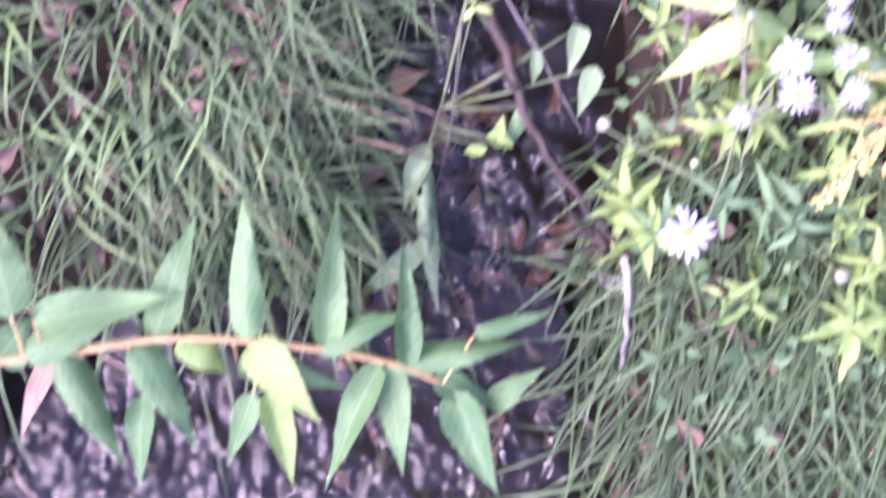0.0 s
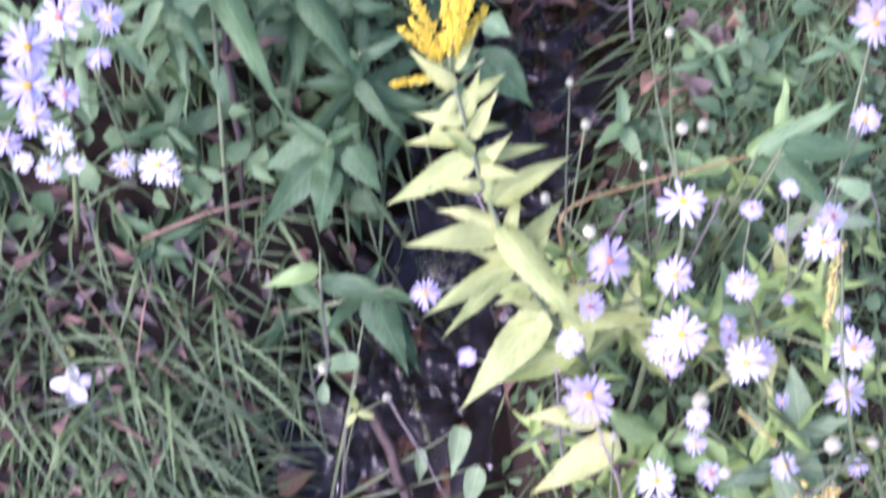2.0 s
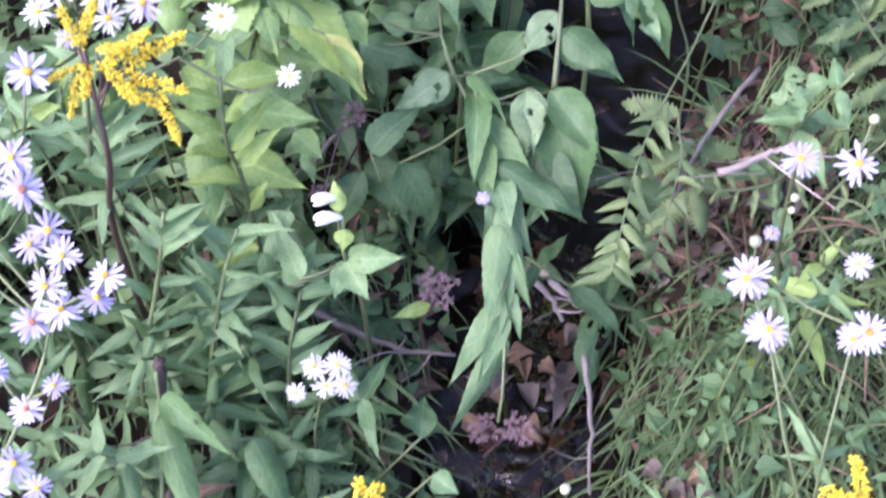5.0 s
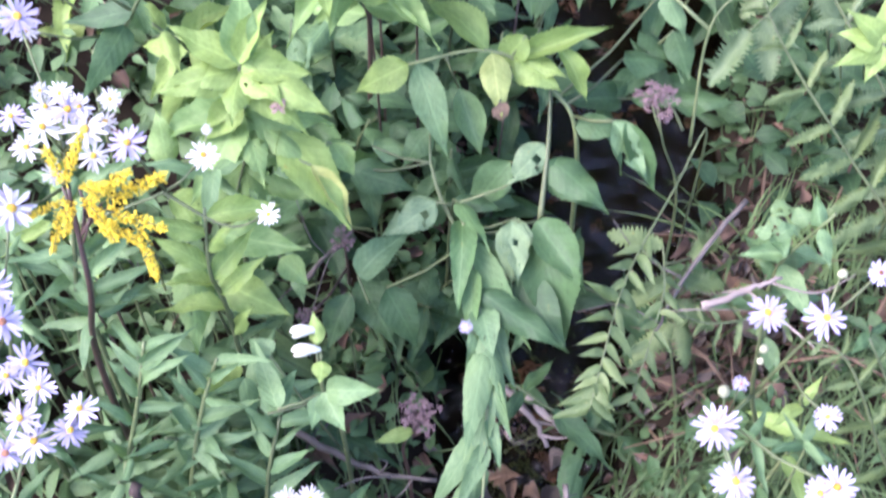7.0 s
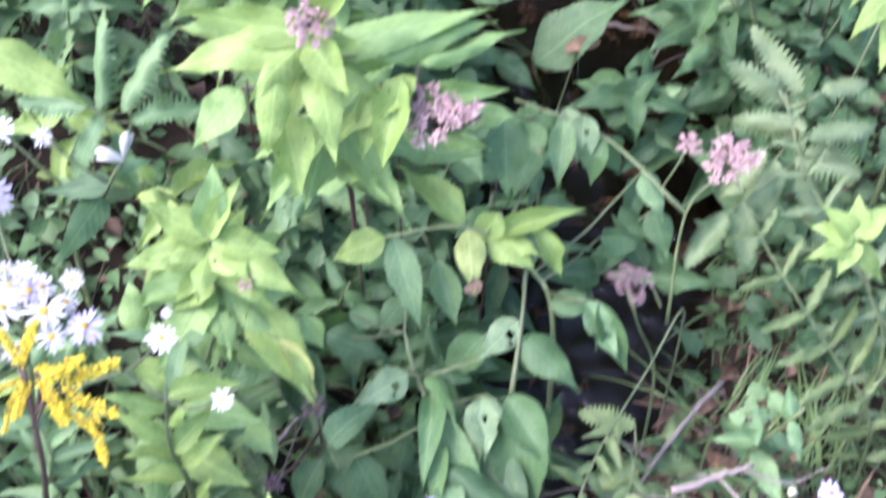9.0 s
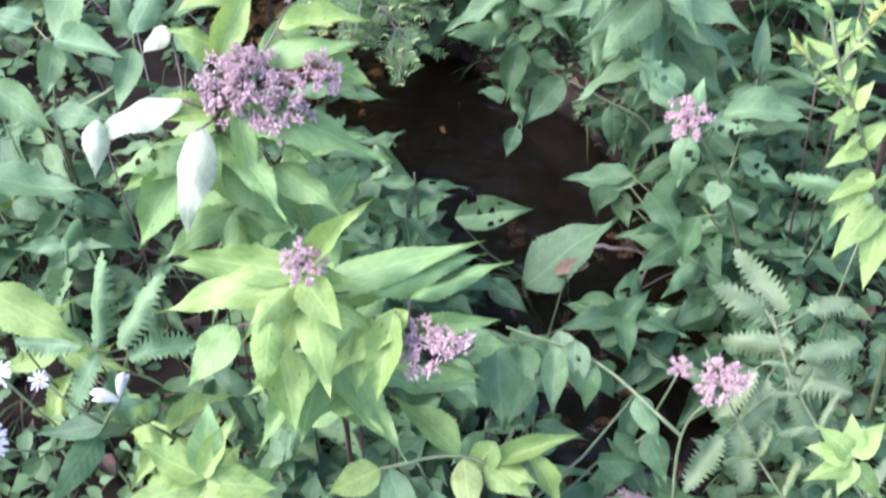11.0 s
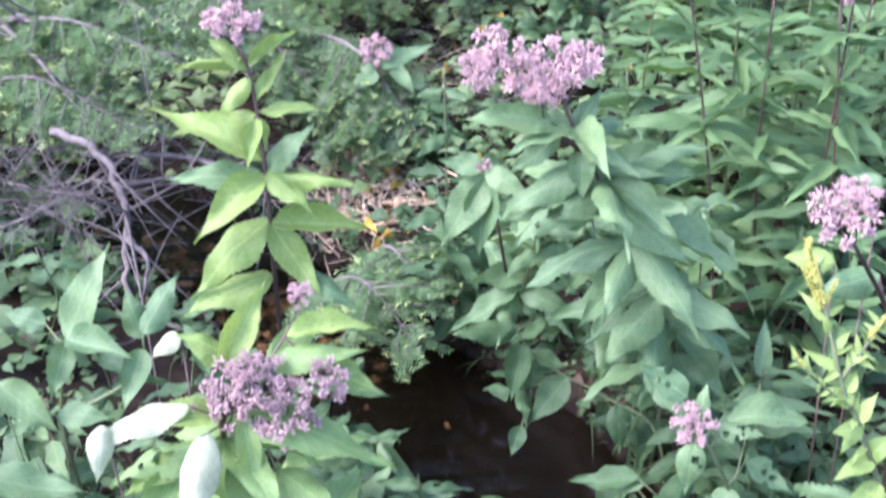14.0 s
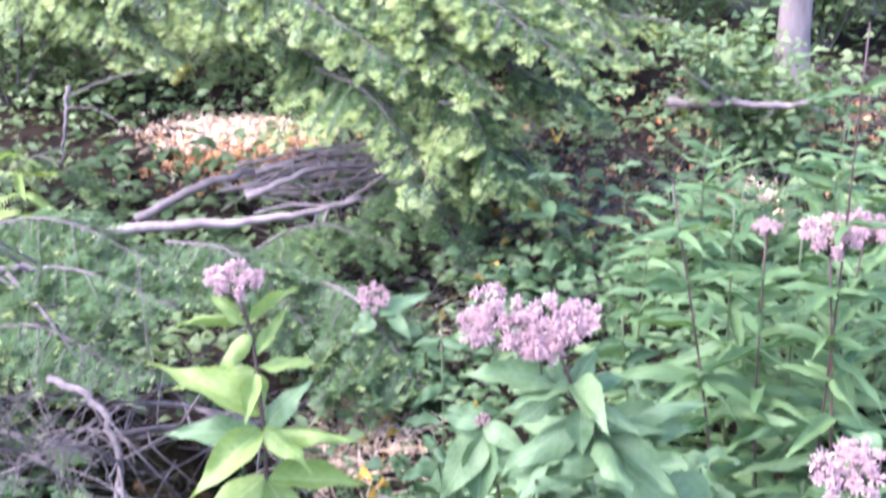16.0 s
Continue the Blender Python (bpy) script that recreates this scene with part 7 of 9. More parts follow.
whorled("leafy_herb", "leafy herb with dark leaves on the far bank", "streamside herbs", (0.275, 3.363), (0.275, 3.313, 0.427), 6, 0.130, 0.36, "ov", "deep", "stem", 3, None, 174)
whorled("leafy_herb", "leafy herb with dark leaves on the far bank", "streamside herbs", (0.423, 3.392), (0.423, 3.342, 0.492), 6, 0.130, 0.36, "ov", "deep", "stem", 3, None, 6)
whorled("leafy_herb", "leafy herb with dark leaves on the far bank", "streamside herbs", (0.088, 3.105), (0.088, 3.055, 0.308), 6, 0.130, 0.36, "ov", "deep", "stem", 3, None, 33)
whorled("fern", "yellow-green fern on the far bank", "ferns", (-1.073, 3.775), (-1.073, 3.725, 0.639), 7, 0.160, 0.30, "fe", "lime", "stem", 3, None, 344)
p = Plant("fern", "pale green fern fronds arching over the bank", "ferns", "stem")
p.stem((0.665, 1.121, 0.230), (0.603, 1.151, 0.318), (0.526, 1.204, 0.410), (0.477, 1.267, 0.484), r=0.0020)
p.frond("fern", 10, 0.07, 530)
p.stem((0.686, 1.167, 0.263), (0.634, 1.205, 0.356), (0.571, 1.267, 0.430), (0.548, 1.326, 0.475), r=0.0020)
p.frond("palefern", 10, 0.07, 743)
p.stem((0.576, 1.080, 0.204), (0.526, 1.025, 0.228), (0.474, 1.004, 0.239), (0.430, 1.005, 0.255), r=0.0020)
p.frond("fern", 9, 0.046, 854)
p.done()
p = Plant("fern", "yellowing fern fronds beside pale asters", "ferns", "stem")
p.stem((0.658, 0.824, 0.157), (0.589, 0.848, 0.295), (0.543, 0.885, 0.382), (0.506, 0.899, 0.392), r=0.0020)
p.frond("fern", 8, 0.05, 994)
p.stem((0.667, 0.867, 0.186), (0.598, 0.887, 0.322), (0.567, 0.911, 0.375), r=0.0020)
p.frond("fern", 6, 0.045, 370)
p.done()
p = Plant("leafy_herb", "low herb with small rounded pale leaves among dead leaves", "streamside herbs", "stem")
p.stem((0.575, 1.130, 0.180), (0.552, 1.112, 0.262), r=0.0011)
p.stem((0.560, 1.090, 0.180), (0.532, 1.078, 0.282), r=0.0011)
p.whorl("mid", 4, (0.552, 1.112, 0.262), 0.03, 0.78, 0.1, 971)
p.whorl("mid", 3, (0.532, 1.078, 0.282), 0.028, 0.8, 0.1, 972)
p.whorl("deep", 3, (0.545, 1.090, 0.236), 0.034, 0.75, 0.2, 973)
p.done()
p = Plant("joe_pye_weed", "dry brownish pink flower heads low over the brook", "pink flowered herbs", "darkstem")
p.stem((0.186, 0.901, 0.096), (0.180, 0.906, 0.157), (0.196, 0.916, 0.185), r=0.0025)
p.stem((0.243, 0.812, 0.045), (0.262, 0.812, 0.103), r=0.0020, root=False)
p.head("dry", (0.196, 0.915, 0.208), 0.042, (0.04, -0.18, 0.95), 0)
p.head("dry", (0.239, 0.809, 0.124), 0.034, (-0.16, -0.50, 0.95), 1)
p.head("dry", (0.272, 0.809, 0.124), 0.034, (-0.12, -0.29, 0.98), 2)
p.leaf("ov", "lime", (0.180, 0.906, 0.191), (0.151, 0.900, 0.175), 0.015, -4)
p.stem((0.116, 1.085, 0.166), (0.116, 1.085, 0.241), r=0.0020, root=False)
p.head("dry", (0.116, 1.078, 0.261), 0.029, (0.14, -0.25, 0.89), 1)
p.head("dry", (0.085, 1.004, 0.233), 0.022, (0.11, -0.35, 0.91), 0)
p.done()
p = Plant("leafy_herb", "brown dying patches on broad leaves", "streamside herbs", "stem")
p.stem((0.393, 1.853, -0.045), (0.388, 1.853, 0.050), r=0.0020)
p.leaf("ob", "dead", (0.366, 1.837, 0.055), (0.419, 1.847, 0.066), 0.022, -3)
p.leaf("ov", "dead", (0.262, 1.143, 0.390), (0.267, 1.142, 0.363), 0.018, 3)
p.done()
p = Plant("leafy_herb", "dense narrow green leaves beside purple asters", "streamside herbs", "stem")
p.stem((-0.013, 0.837, 0.174), (0.013, 0.860, 0.303), (0.034, 0.878, 0.371), r=0.0030)
p.along("la", "mid", 16, 0.057, 0.22, 102)
p.stem((-0.076, 0.837, 0.174), (-0.034, 0.853, 0.333), (-0.021, 0.879, 0.394), r=0.0030)
p.along("la", "mid", 16, 0.056, 0.22, 290)
p.stem((-0.078, 0.918, 0.336), (-0.071, 0.929, 0.400), (-0.084, 0.948, 0.434), r=0.0030)
p.along("la", "mid", 14, 0.056, 0.22, 948)
p.stem((0.028, 0.951, 0.321), (0.022, 0.949, 0.389), (0.023, 0.972, 0.448), r=0.0030)
p.along("ov", "lime", 10, 0.059, 0.34, 961)
p.stem((0.055, 0.812, 0.102), (0.065, 0.833, 0.230), (0.079, 0.865, 0.294), r=0.0030)
p.along("la", "mid", 14, 0.054, 0.24, 595)
p.done()
p = Plant("leafy_herb", "leaning tan stem with long blue-green lance leaves", "streamside herbs", "redstem")
p.stem((0.262, 0.520, 0.100), (0.240, 0.551, 0.205), (0.312, 0.572, 0.215), (0.394, 0.587, 0.222), (0.425, 0.596, 0.228), r=0.0018)
p.leaf("la", "pale", (0.412, 0.582, 0.222), (0.507, 0.595, 0.210), 0.024, 12)
p.leaf("la", "bright", (0.395, 0.589, 0.220), (0.432, 0.611, 0.250), 0.014, -10)
p.leaf("la", "bright", (0.422, 0.596, 0.226), (0.468, 0.625, 0.240), 0.013, 8)
p.leaf("la", "fresh", (0.402, 0.580, 0.220), (0.448, 0.563, 0.190), 0.022, -14)
p.leaf("la", "bright", (0.380, 0.583, 0.220), (0.339, 0.582, 0.190), 0.014, 10)
p.leaf("la", "bright", (0.420, 0.596, 0.226), (0.427, 0.650, 0.250), 0.013, 6)
p.leaf("la", "fresh", (0.357, 0.585, 0.215), (0.333, 0.612, 0.190), 0.013, -8)
p.done()
p = Plant("leafy_herb", "low herb with pale lance leaves beside asters", "streamside herbs", "stem")
p.stem((0.455, 0.560, 0.100), (0.446, 0.541, 0.200), r=0.0016)
p.leaf("la", "pale", (0.446, 0.541, 0.200), (0.506, 0.530, 0.198), 0.022, 9)
p.leaf("la", "bright", (0.446, 0.541, 0.200), (0.490, 0.560, 0.185), 0.018, -12)
p.leaf("la", "pale", (0.447, 0.543, 0.190), (0.410, 0.520, 0.180), 0.016, 5)
p.leaf("la", "lime", (0.447, 0.543, 0.190), (0.470, 0.500, 0.180), 0.016, -6)
p.done()
p = Plant("leafy_herb", "low herb with blue-green leaves at the brook's edge", "streamside herbs", "stem")
p.stem((0.335, 0.665, 0.020), (0.318, 0.664, 0.122), r=0.0014)
p.leaf("la", "fresh", (0.316, 0.666, 0.120), (0.288, 0.642, 0.115), 0.014, 6)
p.leaf("la", "mid", (0.318, 0.664, 0.120), (0.319, 0.700, 0.130), 0.014, -8)
p.leaf("la", "mid", (0.320, 0.662, 0.110), (0.338, 0.625, 0.100), 0.016, 10)
p.leaf("la", "deep", (0.320, 0.662, 0.100), (0.355, 0.680, 0.095), 0.016, 4)
p.done()
p = Plant("leafy_herb", "herb with long dark blue-green blades among dead leaves", "streamside herbs", "stem")
p.stem((0.460, 0.720, 0.060), (0.450, 0.716, 0.110), r=0.0015)
p.leaf("la", "mid", (0.450, 0.716, 0.108), (0.440, 0.790, 0.105), 0.020, 8)
p.leaf("la", "mid", (0.450, 0.716, 0.108), (0.495, 0.760, 0.110), 0.018, -12)
p.leaf("la", "deep", (0.450, 0.716, 0.100), (0.425, 0.670, 0.095), 0.017, 5)
p.leaf("la", "fresh", (0.450, 0.716, 0.100), (0.500, 0.700, 0.100), 0.017, -6)
p.done()
# ---- end of plants ----


# ---- undergrowth ----
def undergrowth(label, count, xs, ys, tall, size, width, kind, colour, seed, clear=0.0, each=2, nodes=4):
    """Low leafy herbs scattered over part of the bank."""
    q = random.Random(seed)
    for _ in range(count):
        x, y = q.uniform(*xs), q.uniform(*ys)
        off = abs(x - float(np.interp(y, BROOK_Y, BROOK_X))) - float(np.interp(y, BROOK_Y, BROOK_W))
        if off < clear:
            continue
        h = max(height(x, y), 0) + q.uniform(*tall)
        whorled("leafy_herb", label, "undergrowth herbs", (x, y), (x + q.uniform(-0.05, 0.05), y + q.uniform(-0.06, 0.02), h), nodes, size * q.uniform(0.8, 1.15), width, kind, colour, "stem", each, None, q.randrange(999), 0.35, 0.0022)


undergrowth("low herb with broad dark green leaves on the bank", 26, (-0.75, 0.1), (1.0, 2.1), (0.08, 0.26), 0.115, 0.34, "ov", "deep", 21)
undergrowth("low herb with broad green leaves on the bank", 16, (-0.7, 0.05), (1.0, 2.0), (0.1, 0.28), 0.115, 0.34, "ov", "mid", 22)
undergrowth("herb with broad dark leaves overhanging the brook", 14, (0.02, 0.34), (0.95, 1.45), (0.1, 0.22), 0.115, 0.33, "ov", "deep", 23, -1.0)
undergrowth("herb with broad dark leaves beside the brook", 9, (0.06, 0.26), (1.35, 1.75), (0.1, 0.24), 0.115, 0.33, "ov", "deep", 36, -1.0)
# dark leaf colour imitates the shade beneath the tall stems
undergrowth("low herb with broad dark leaves under tall stems", 20, (0.6, 1.5), (1.5, 2.8), (0.15, 0.42), 0.14, 0.22, "la", "deep", 24, 0.02, 3, 6)
undergrowth("leafy herb with narrow green leaves in a thicket", 25, (0.6, 1.8), (2.1, 3.3), (0.3, 0.62), 0.17, 0.2, "la", "fresh", 25, 0.02, 3, 8)
undergrowth("low herb with dark lance leaves on the bank", 22, (-0.45, 0.02), (0.64, 1.05), (0.06, 0.18), 0.085, 0.3, "la", "deep", 26, 0.0, 3)
undergrowth("low herb with green leaves on the grassy bank", 6, (0.42, 0.8), (0.55, 1.3), (0.04, 0.12), 0.05, 0.4, "ov", "deep", 27, 0.02)
undergrowth("low herb with dark green leaves by the far bank", 20, (-1.2, -0.5), (1.8, 2.7), (0.1, 0.28), 0.12, 0.38, "ov", "deep", 28, 0.0)
undergrowth("low aster with pale green leaves on the bank", 28, (0.16, 0.52), (0.12, 0.62), (0.06, 0.16), 0.05, 0.3, "la", "lime", 30, 0.02, 3, 5)
undergrowth("woodland herb with broad dark leaves on the far bank", 13, (0.15, 1.1), (2.65, 3.5), (0.2, 0.42), 0.11, 0.36, "ov", "deep", 41, 0.0, 2, 5)
undergrowth("woodland herb with narrow leaves on the far bank", 15, (0.5, 2.2), (3.3, 5.0), (0.15, 0.4), 0.11, 0.35, "la", "mid", 29, 0.0, 3, 6)


# ---- grass, litter and twigs ----
def grass(name, label, spots, count, long, lean, seed, material, wide=0.004, low=-0.02):
    """Many bent blades; spots: x, y, radius x, radius y of the patches."""
    q = random.Random(seed)
    verts, faces, uvs = [], [], []
    for _ in range(count):
        cx, cy, rx, ry = q.choice(spots)
        x, y = cx + rx * q.uniform(-1, 1), cy + ry * q.uniform(-1, 1)
        z = height(x, y)
        if z < low:
            continue
        n = q.uniform(*long)
        w = math.atan2(lean[1], lean[0]) + q.gauss(0, 0.58)
        d, side = Vector((math.cos(w), math.sin(w), 0)), Vector((-math.sin(w), math.cos(w), 0))
        bend, half = q.uniform(0.45, 1.0), wide * q.uniform(0.4, 0.8)
        o = len(verts)
        for k in range(6):
            t = k / 5
            p = Vector((x, y, z - 0.01)) + d * n * bend * t**1.4 + Vector((0, 0, n * (0.75 * t - 0.75 * bend * t**2.2))) + side * 0.035 * n * math.sin(3 * t + o)
            h = half * (1 - t**2.5)
            verts += [p - side * h, p + side * h + Vector((0, 0, 0.2 * h))]
            uvs += [(0, t), (1, t)]
        faces += [(o + 2 * k, o + 2 * k + 1, o + 2 * k + 3, o + 2 * k + 2) for k in range(5)]
    return tagged(part(name, verts, faces, material, uvs=uvs), label, "grass", kind="stuff")


grass("grass", "long green grass drooping over the brook bank", [(-0.25, 0.38, 0.25, 0.2), (-0.14, 0.36, 0.1, 0.15), (-0.4, 0.42, 0.2, 0.2)], 720, (0.08, 0.22), (0.1, -1), 5, M["grass"], 0.0034)
grass("grass", "tangled short grass on the brook bank", [(-0.25, 0.38, 0.25, 0.2), (-0.12, 0.36, 0.1, 0.14)], 800, (0.04, 0.11), (0.7, -0.3), 9, M["grass"], 0.0022)
grass("sedge", "pale green blades of fresh grass hanging over the brook bank", [(-0.16, 0.3, 0.14, 0.1), (-0.3, 0.34, 0.16, 0.12)], 130, (0.09, 0.2), (0.1, -1), 64, M["sedge"], 0.0036)
grass("dead_grass", "thin dead straw among green grass", [(-0.25, 0.25, 0.25, 0.3), (0.55, 0.6, 0.25, 0.5)], 200, (0.05, 0.16), (0.4, -1), 10, M["dead"], 0.002)
grass("grass", "short green grass on the brook bank", [(0.5, 0.35, 0.28, 0.5), (0.62, 0.85, 0.22, 0.25), (0.3, 0.12, 0.14, 0.2)], 2500, (0.06, 0.15), (-0.5, -1), 6, M["grass"], 0.003)
grass("grass", "fine green grass hanging down the brook bank", [(0.5, 0.82, 0.13, 0.16), (0.56, 0.68, 0.2, 0.2), (0.3, 0.1, 0.16, 0.14), (0.42, 0.5, 0.12, 0.2), (0.62, 1.05, 0.12, 0.16)], 1250, (0.08, 0.2), (-0.25, -1), 61, M["grass"], 0.0028)
grass("grass", "thin dark grass under leafy plants", [(-0.25, 0.85, 0.4, 0.35), (0.75, 1.4, 0.3, 0.5), (-0.6, 1.5, 0.4, 0.6)], 3000, (0.07, 0.18), (0.3, -1), 7, M["grass"], 0.0032)
grass("grass", "thin woodland grass on the far bank", [(0.9, 3.6, 1.2, 1.0), (1.6, 2.6, 0.6, 0.8)], 2500, (0.08, 0.22), (0.2, -1), 8, M["grass"])
grass("sedge", "tuft of upright narrow green sedge blades", [(0.635, 1.14, 0.025, 0.02)], 26, (0.14, 0.22), (0.15, 1), 62, M["sedge"], 0.0034)
grass("sedge", "tuft of thin pale green sedge blades", [(0.56, 1.19, 0.02, 0.02)], 14, (0.14, 0.22), (0.2, 1), 63, M["sedge"], 0.003)
grass("water_weed", "thin green weed trailing in the brook", [(0.04, 0.25, 0.1, 0.4), (0.2, 0.7, 0.08, 0.15), (0.3, 1.0, 0.08, 0.2)], 240, (0.05, 0.15), (0.2, -1), 19, M["grass"], 0.0024, -1.0)


def dead_leaf_mesh(colour, seed):
    v, f, u = blade(ovate, 0.16, 0.25, 9, 0.2, 0.5, 0, seed, 0.5, 10)
    return mesh_only("dead_leaf", v, f, M[colour], u)


DEAD = [dead_leaf_mesh(c, s) for s, c in enumerate(("dead", "greydead", "dead", "yelleaf"))]


def dead_leaf(x, y, size, turn, n=0, lift=0.006, tilt=(0, 0), label=""):
    w = radians(turn)
    z = max(height(x, y), 0.0) + lift
    ob = new("dead_leaf", DEAD[n])
    d = Vector((math.cos(w), math.sin(w), tilt[0])) * size
    ob.matrix_basis = leaf_pose((x, y, z), Vector((x, y, z)) + d, size * 0.55, tilt[1], (0, 0, 1))
    kinds = ("brown curled dead leaf on the bank", "grey sodden dead leaf on the bank", "tan dry dead leaf on the bank", "yellow fallen leaf on the ground")
    return tagged(ob, label or kinds[n], "leaf", "fallen leaves")


def litter(name, label, n, spots, count, size, seed, lift=0.03, low=0.01):
    q = random.Random(seed)
    v0, f0, u0 = blade(ovate, 0.14, 0.2, 5, 0.2, 0.4, 0, seed, 0.5, 5)
    verts, faces = [], []
    for _ in range(count):
        cx, cy, rx, ry = q.choice(spots)
        x, y = cx + rx * q.gauss(0, 0.52), cy + ry * q.gauss(0, 0.52)
        z = height(x, y)
        if z < low:
            continue
        w, s = q.uniform(0, 6.3), q.uniform(*size)
        b = Vector((x, y, z + q.uniform(0, lift)))
        m = leaf_pose(b, b + Vector((math.cos(w), math.sin(w), q.uniform(-0.3, 0.5))) * s, s * q.uniform(0.4, 0.7), q.uniform(-40, 40), (0, 0, 1))
        o = len(verts)
        verts += [m @ Vector(p) for p in v0]
        faces += [tuple(i + o for i in g) for g in f0]
    return tagged(part(name, verts, faces, M[n]), label, "leaf litter", kind="stuff")


litter("leaf_litter", "brown dead leaves strewn over the banks", "deadlitter", [(0.1, 1.7, 0.9, 0.9), (0.52, 1.12, 0.12, 0.12), (0.28, 0.9, 0.07, 0.08), (0.3, 4.2, 1.8, 1.4), (0.3, 4.2, 1.8, 1.4)], 1300, (0.015, 0.042), 11)
litter("leaf_litter", "brown dead leaves caught in bank grass", "deadlitter", [(-0.22, 0.42, 0.2, 0.18)], 75, (0.012, 0.032), 49, 0.04)
litter("leaf_litter", "grey sodden dead leaves on the banks", "greydead", [(0.1, 0.9, 0.9, 1.0), (0.29, 0.9, 0.09, 0.09), (0.52, 1.13, 0.1, 0.12), (0.5, 1.1, 0.08, 0.12), (0.52, 1.13, 0.1, 0.12), (-0.15, 0.55, 0.2, 0.12)], 420, (0.012, 0.03), 12)


def groundcover(label, spots, count, size, colour, seed, lift=0.06, bare=()):
    """Tiny low leaves past counting."""
    q = random.Random(seed)
    v0, f0, u0 = blade(ovate, 0.1, 0.2, 3, 0.05, 0.1, 0, seed, 0.0, 4, (-1.0, 0.0, 1.0))
    verts, faces, uvs = [], [], []
    for _ in range(count):
        cx, cy, rx, ry = q.choice(spots)
        x, y = cx + rx * q.uniform(-1, 1), cy + ry * q.uniform(-1, 1)
        z = height(x, y)
        if z < 0.0 or any(math.hypot(x - bx, y - by) < br * q.uniform(0.7, 1.1) for bx, by, br in bare):
            continue
        w, k = q.uniform(0, 6.3), q.uniform(*size)
        b = Vector((x, y, z + lift * q.random() ** 1.5))
        m = leaf_pose(b, b + Vector((math.cos(w), math.sin(w), q.uniform(-0.4, 0.4))) * k, k * q.uniform(0.35, 0.75), q.uniform(-30, 30))
        o = len(verts)
        verts += [m @ Vector(p) for p in v0]
        uvs += u0
        faces += [tuple(i + o for i in g) for g in f0]
    return tagged(part("groundcover", verts, faces, M[colour], uvs=uvs), label, "groundcover", kind="stuff")


# the paler leaf copy brightens this bank by colour
groundcover("small green leaves coloured as lit over the far bank", [(0.6, 3.9, 1.5, 1.0), (-0.6, 3.9, 1.0, 0.6), (0.8, 6.2, 3.0, 1.6), (-1.5, 5.4, 1.0, 0.8)], 10500, (0.025, 0.065), "bushlit", 31, 0.16, ((-0.75, 4.5, 0.36), (0.28, 4.15, 0.34), (0.1, 4.7, 0.3)))
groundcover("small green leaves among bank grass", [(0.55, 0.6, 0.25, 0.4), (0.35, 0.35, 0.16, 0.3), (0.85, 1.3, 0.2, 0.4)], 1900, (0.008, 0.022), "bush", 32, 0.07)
groundcover("small blue-green leaves between grass on the brook bank", [(0.44, 0.75, 0.12, 0.14), (0.38, 0.62, 0.08, 0.1), (0.5, 0.6, 0.12, 0.12)], 230, (0.014, 0.034), "deep", 48, 0.06)
groundcover("small dark leaves hanging over the pool banks", [(0.68, 1.65, 0.16, 0.4), (0.1, 1.6, 0.12, 0.35), (0.62, 2.1, 0.2, 0.3), (0.3, 2.6, 0.3, 0.2)], 3000, (0.02, 0.055), "deep", 35, 0.14)
EDGES = [(float(np.interp(y, BROOK_Y, BROOK_X)) + k * (float(np.interp(y, BROOK_Y, BROOK_W)) + 0.08), y, 0.07, 0.07) for y in np.arange(-0.3, 3.3, 0.1) for k in (-1, 1)]
GREEN_EDGES = [e for e in EDGES if not (e[0] > 0.38 and 0.92 < e[1] < 1.32)]
groundcover("small dark green leaves along the water's edge", [e for e in GREEN_EDGES if e[1] > 0.75], 2900, (0.012, 0.034), "deep", 37, 0.05)
grass("grass", "short dark grass along the water's edge", GREEN_EDGES, 1150, (0.05, 0.14), (0.0, -1), 38, M["grass"], 0.0026)
litter("leaf_litter", "dark sodden leaves along the water's edge", "deadlitter", EDGES, 700, (0.012, 0.035), 39, 0.02, -0.03)
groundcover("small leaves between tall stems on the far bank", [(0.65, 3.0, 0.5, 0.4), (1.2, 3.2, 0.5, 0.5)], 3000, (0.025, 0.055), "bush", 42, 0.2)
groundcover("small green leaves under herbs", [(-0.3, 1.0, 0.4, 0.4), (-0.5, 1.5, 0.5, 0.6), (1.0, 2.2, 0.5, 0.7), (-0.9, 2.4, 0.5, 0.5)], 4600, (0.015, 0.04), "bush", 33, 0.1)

# bits added on the bed to imitate golden light in the brook
litter("leaf_litter", "golden bits painting the light ripples of the upper brook", "ripplegold", [(-0.25, 2.68, 0.16, 0.16), (-0.45, 2.9, 0.2, 0.16), (-0.1, 2.5, 0.14, 0.14)], 420, (0.012, 0.034), 44, 0.03, -1.0)
litter("leaf_litter", "brown sodden leaf bits on the brook bed", "deadlitter", [(0.07, 0.3, 0.12, 0.35), (0.3, 0.95, 0.14, 0.3), (0.36, 1.6, 0.2, 0.5)], 300, (0.012, 0.038), 14, 0.01, -1.0)

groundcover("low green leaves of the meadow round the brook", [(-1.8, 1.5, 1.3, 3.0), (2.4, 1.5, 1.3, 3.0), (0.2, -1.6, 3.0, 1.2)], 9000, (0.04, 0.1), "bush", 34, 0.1)


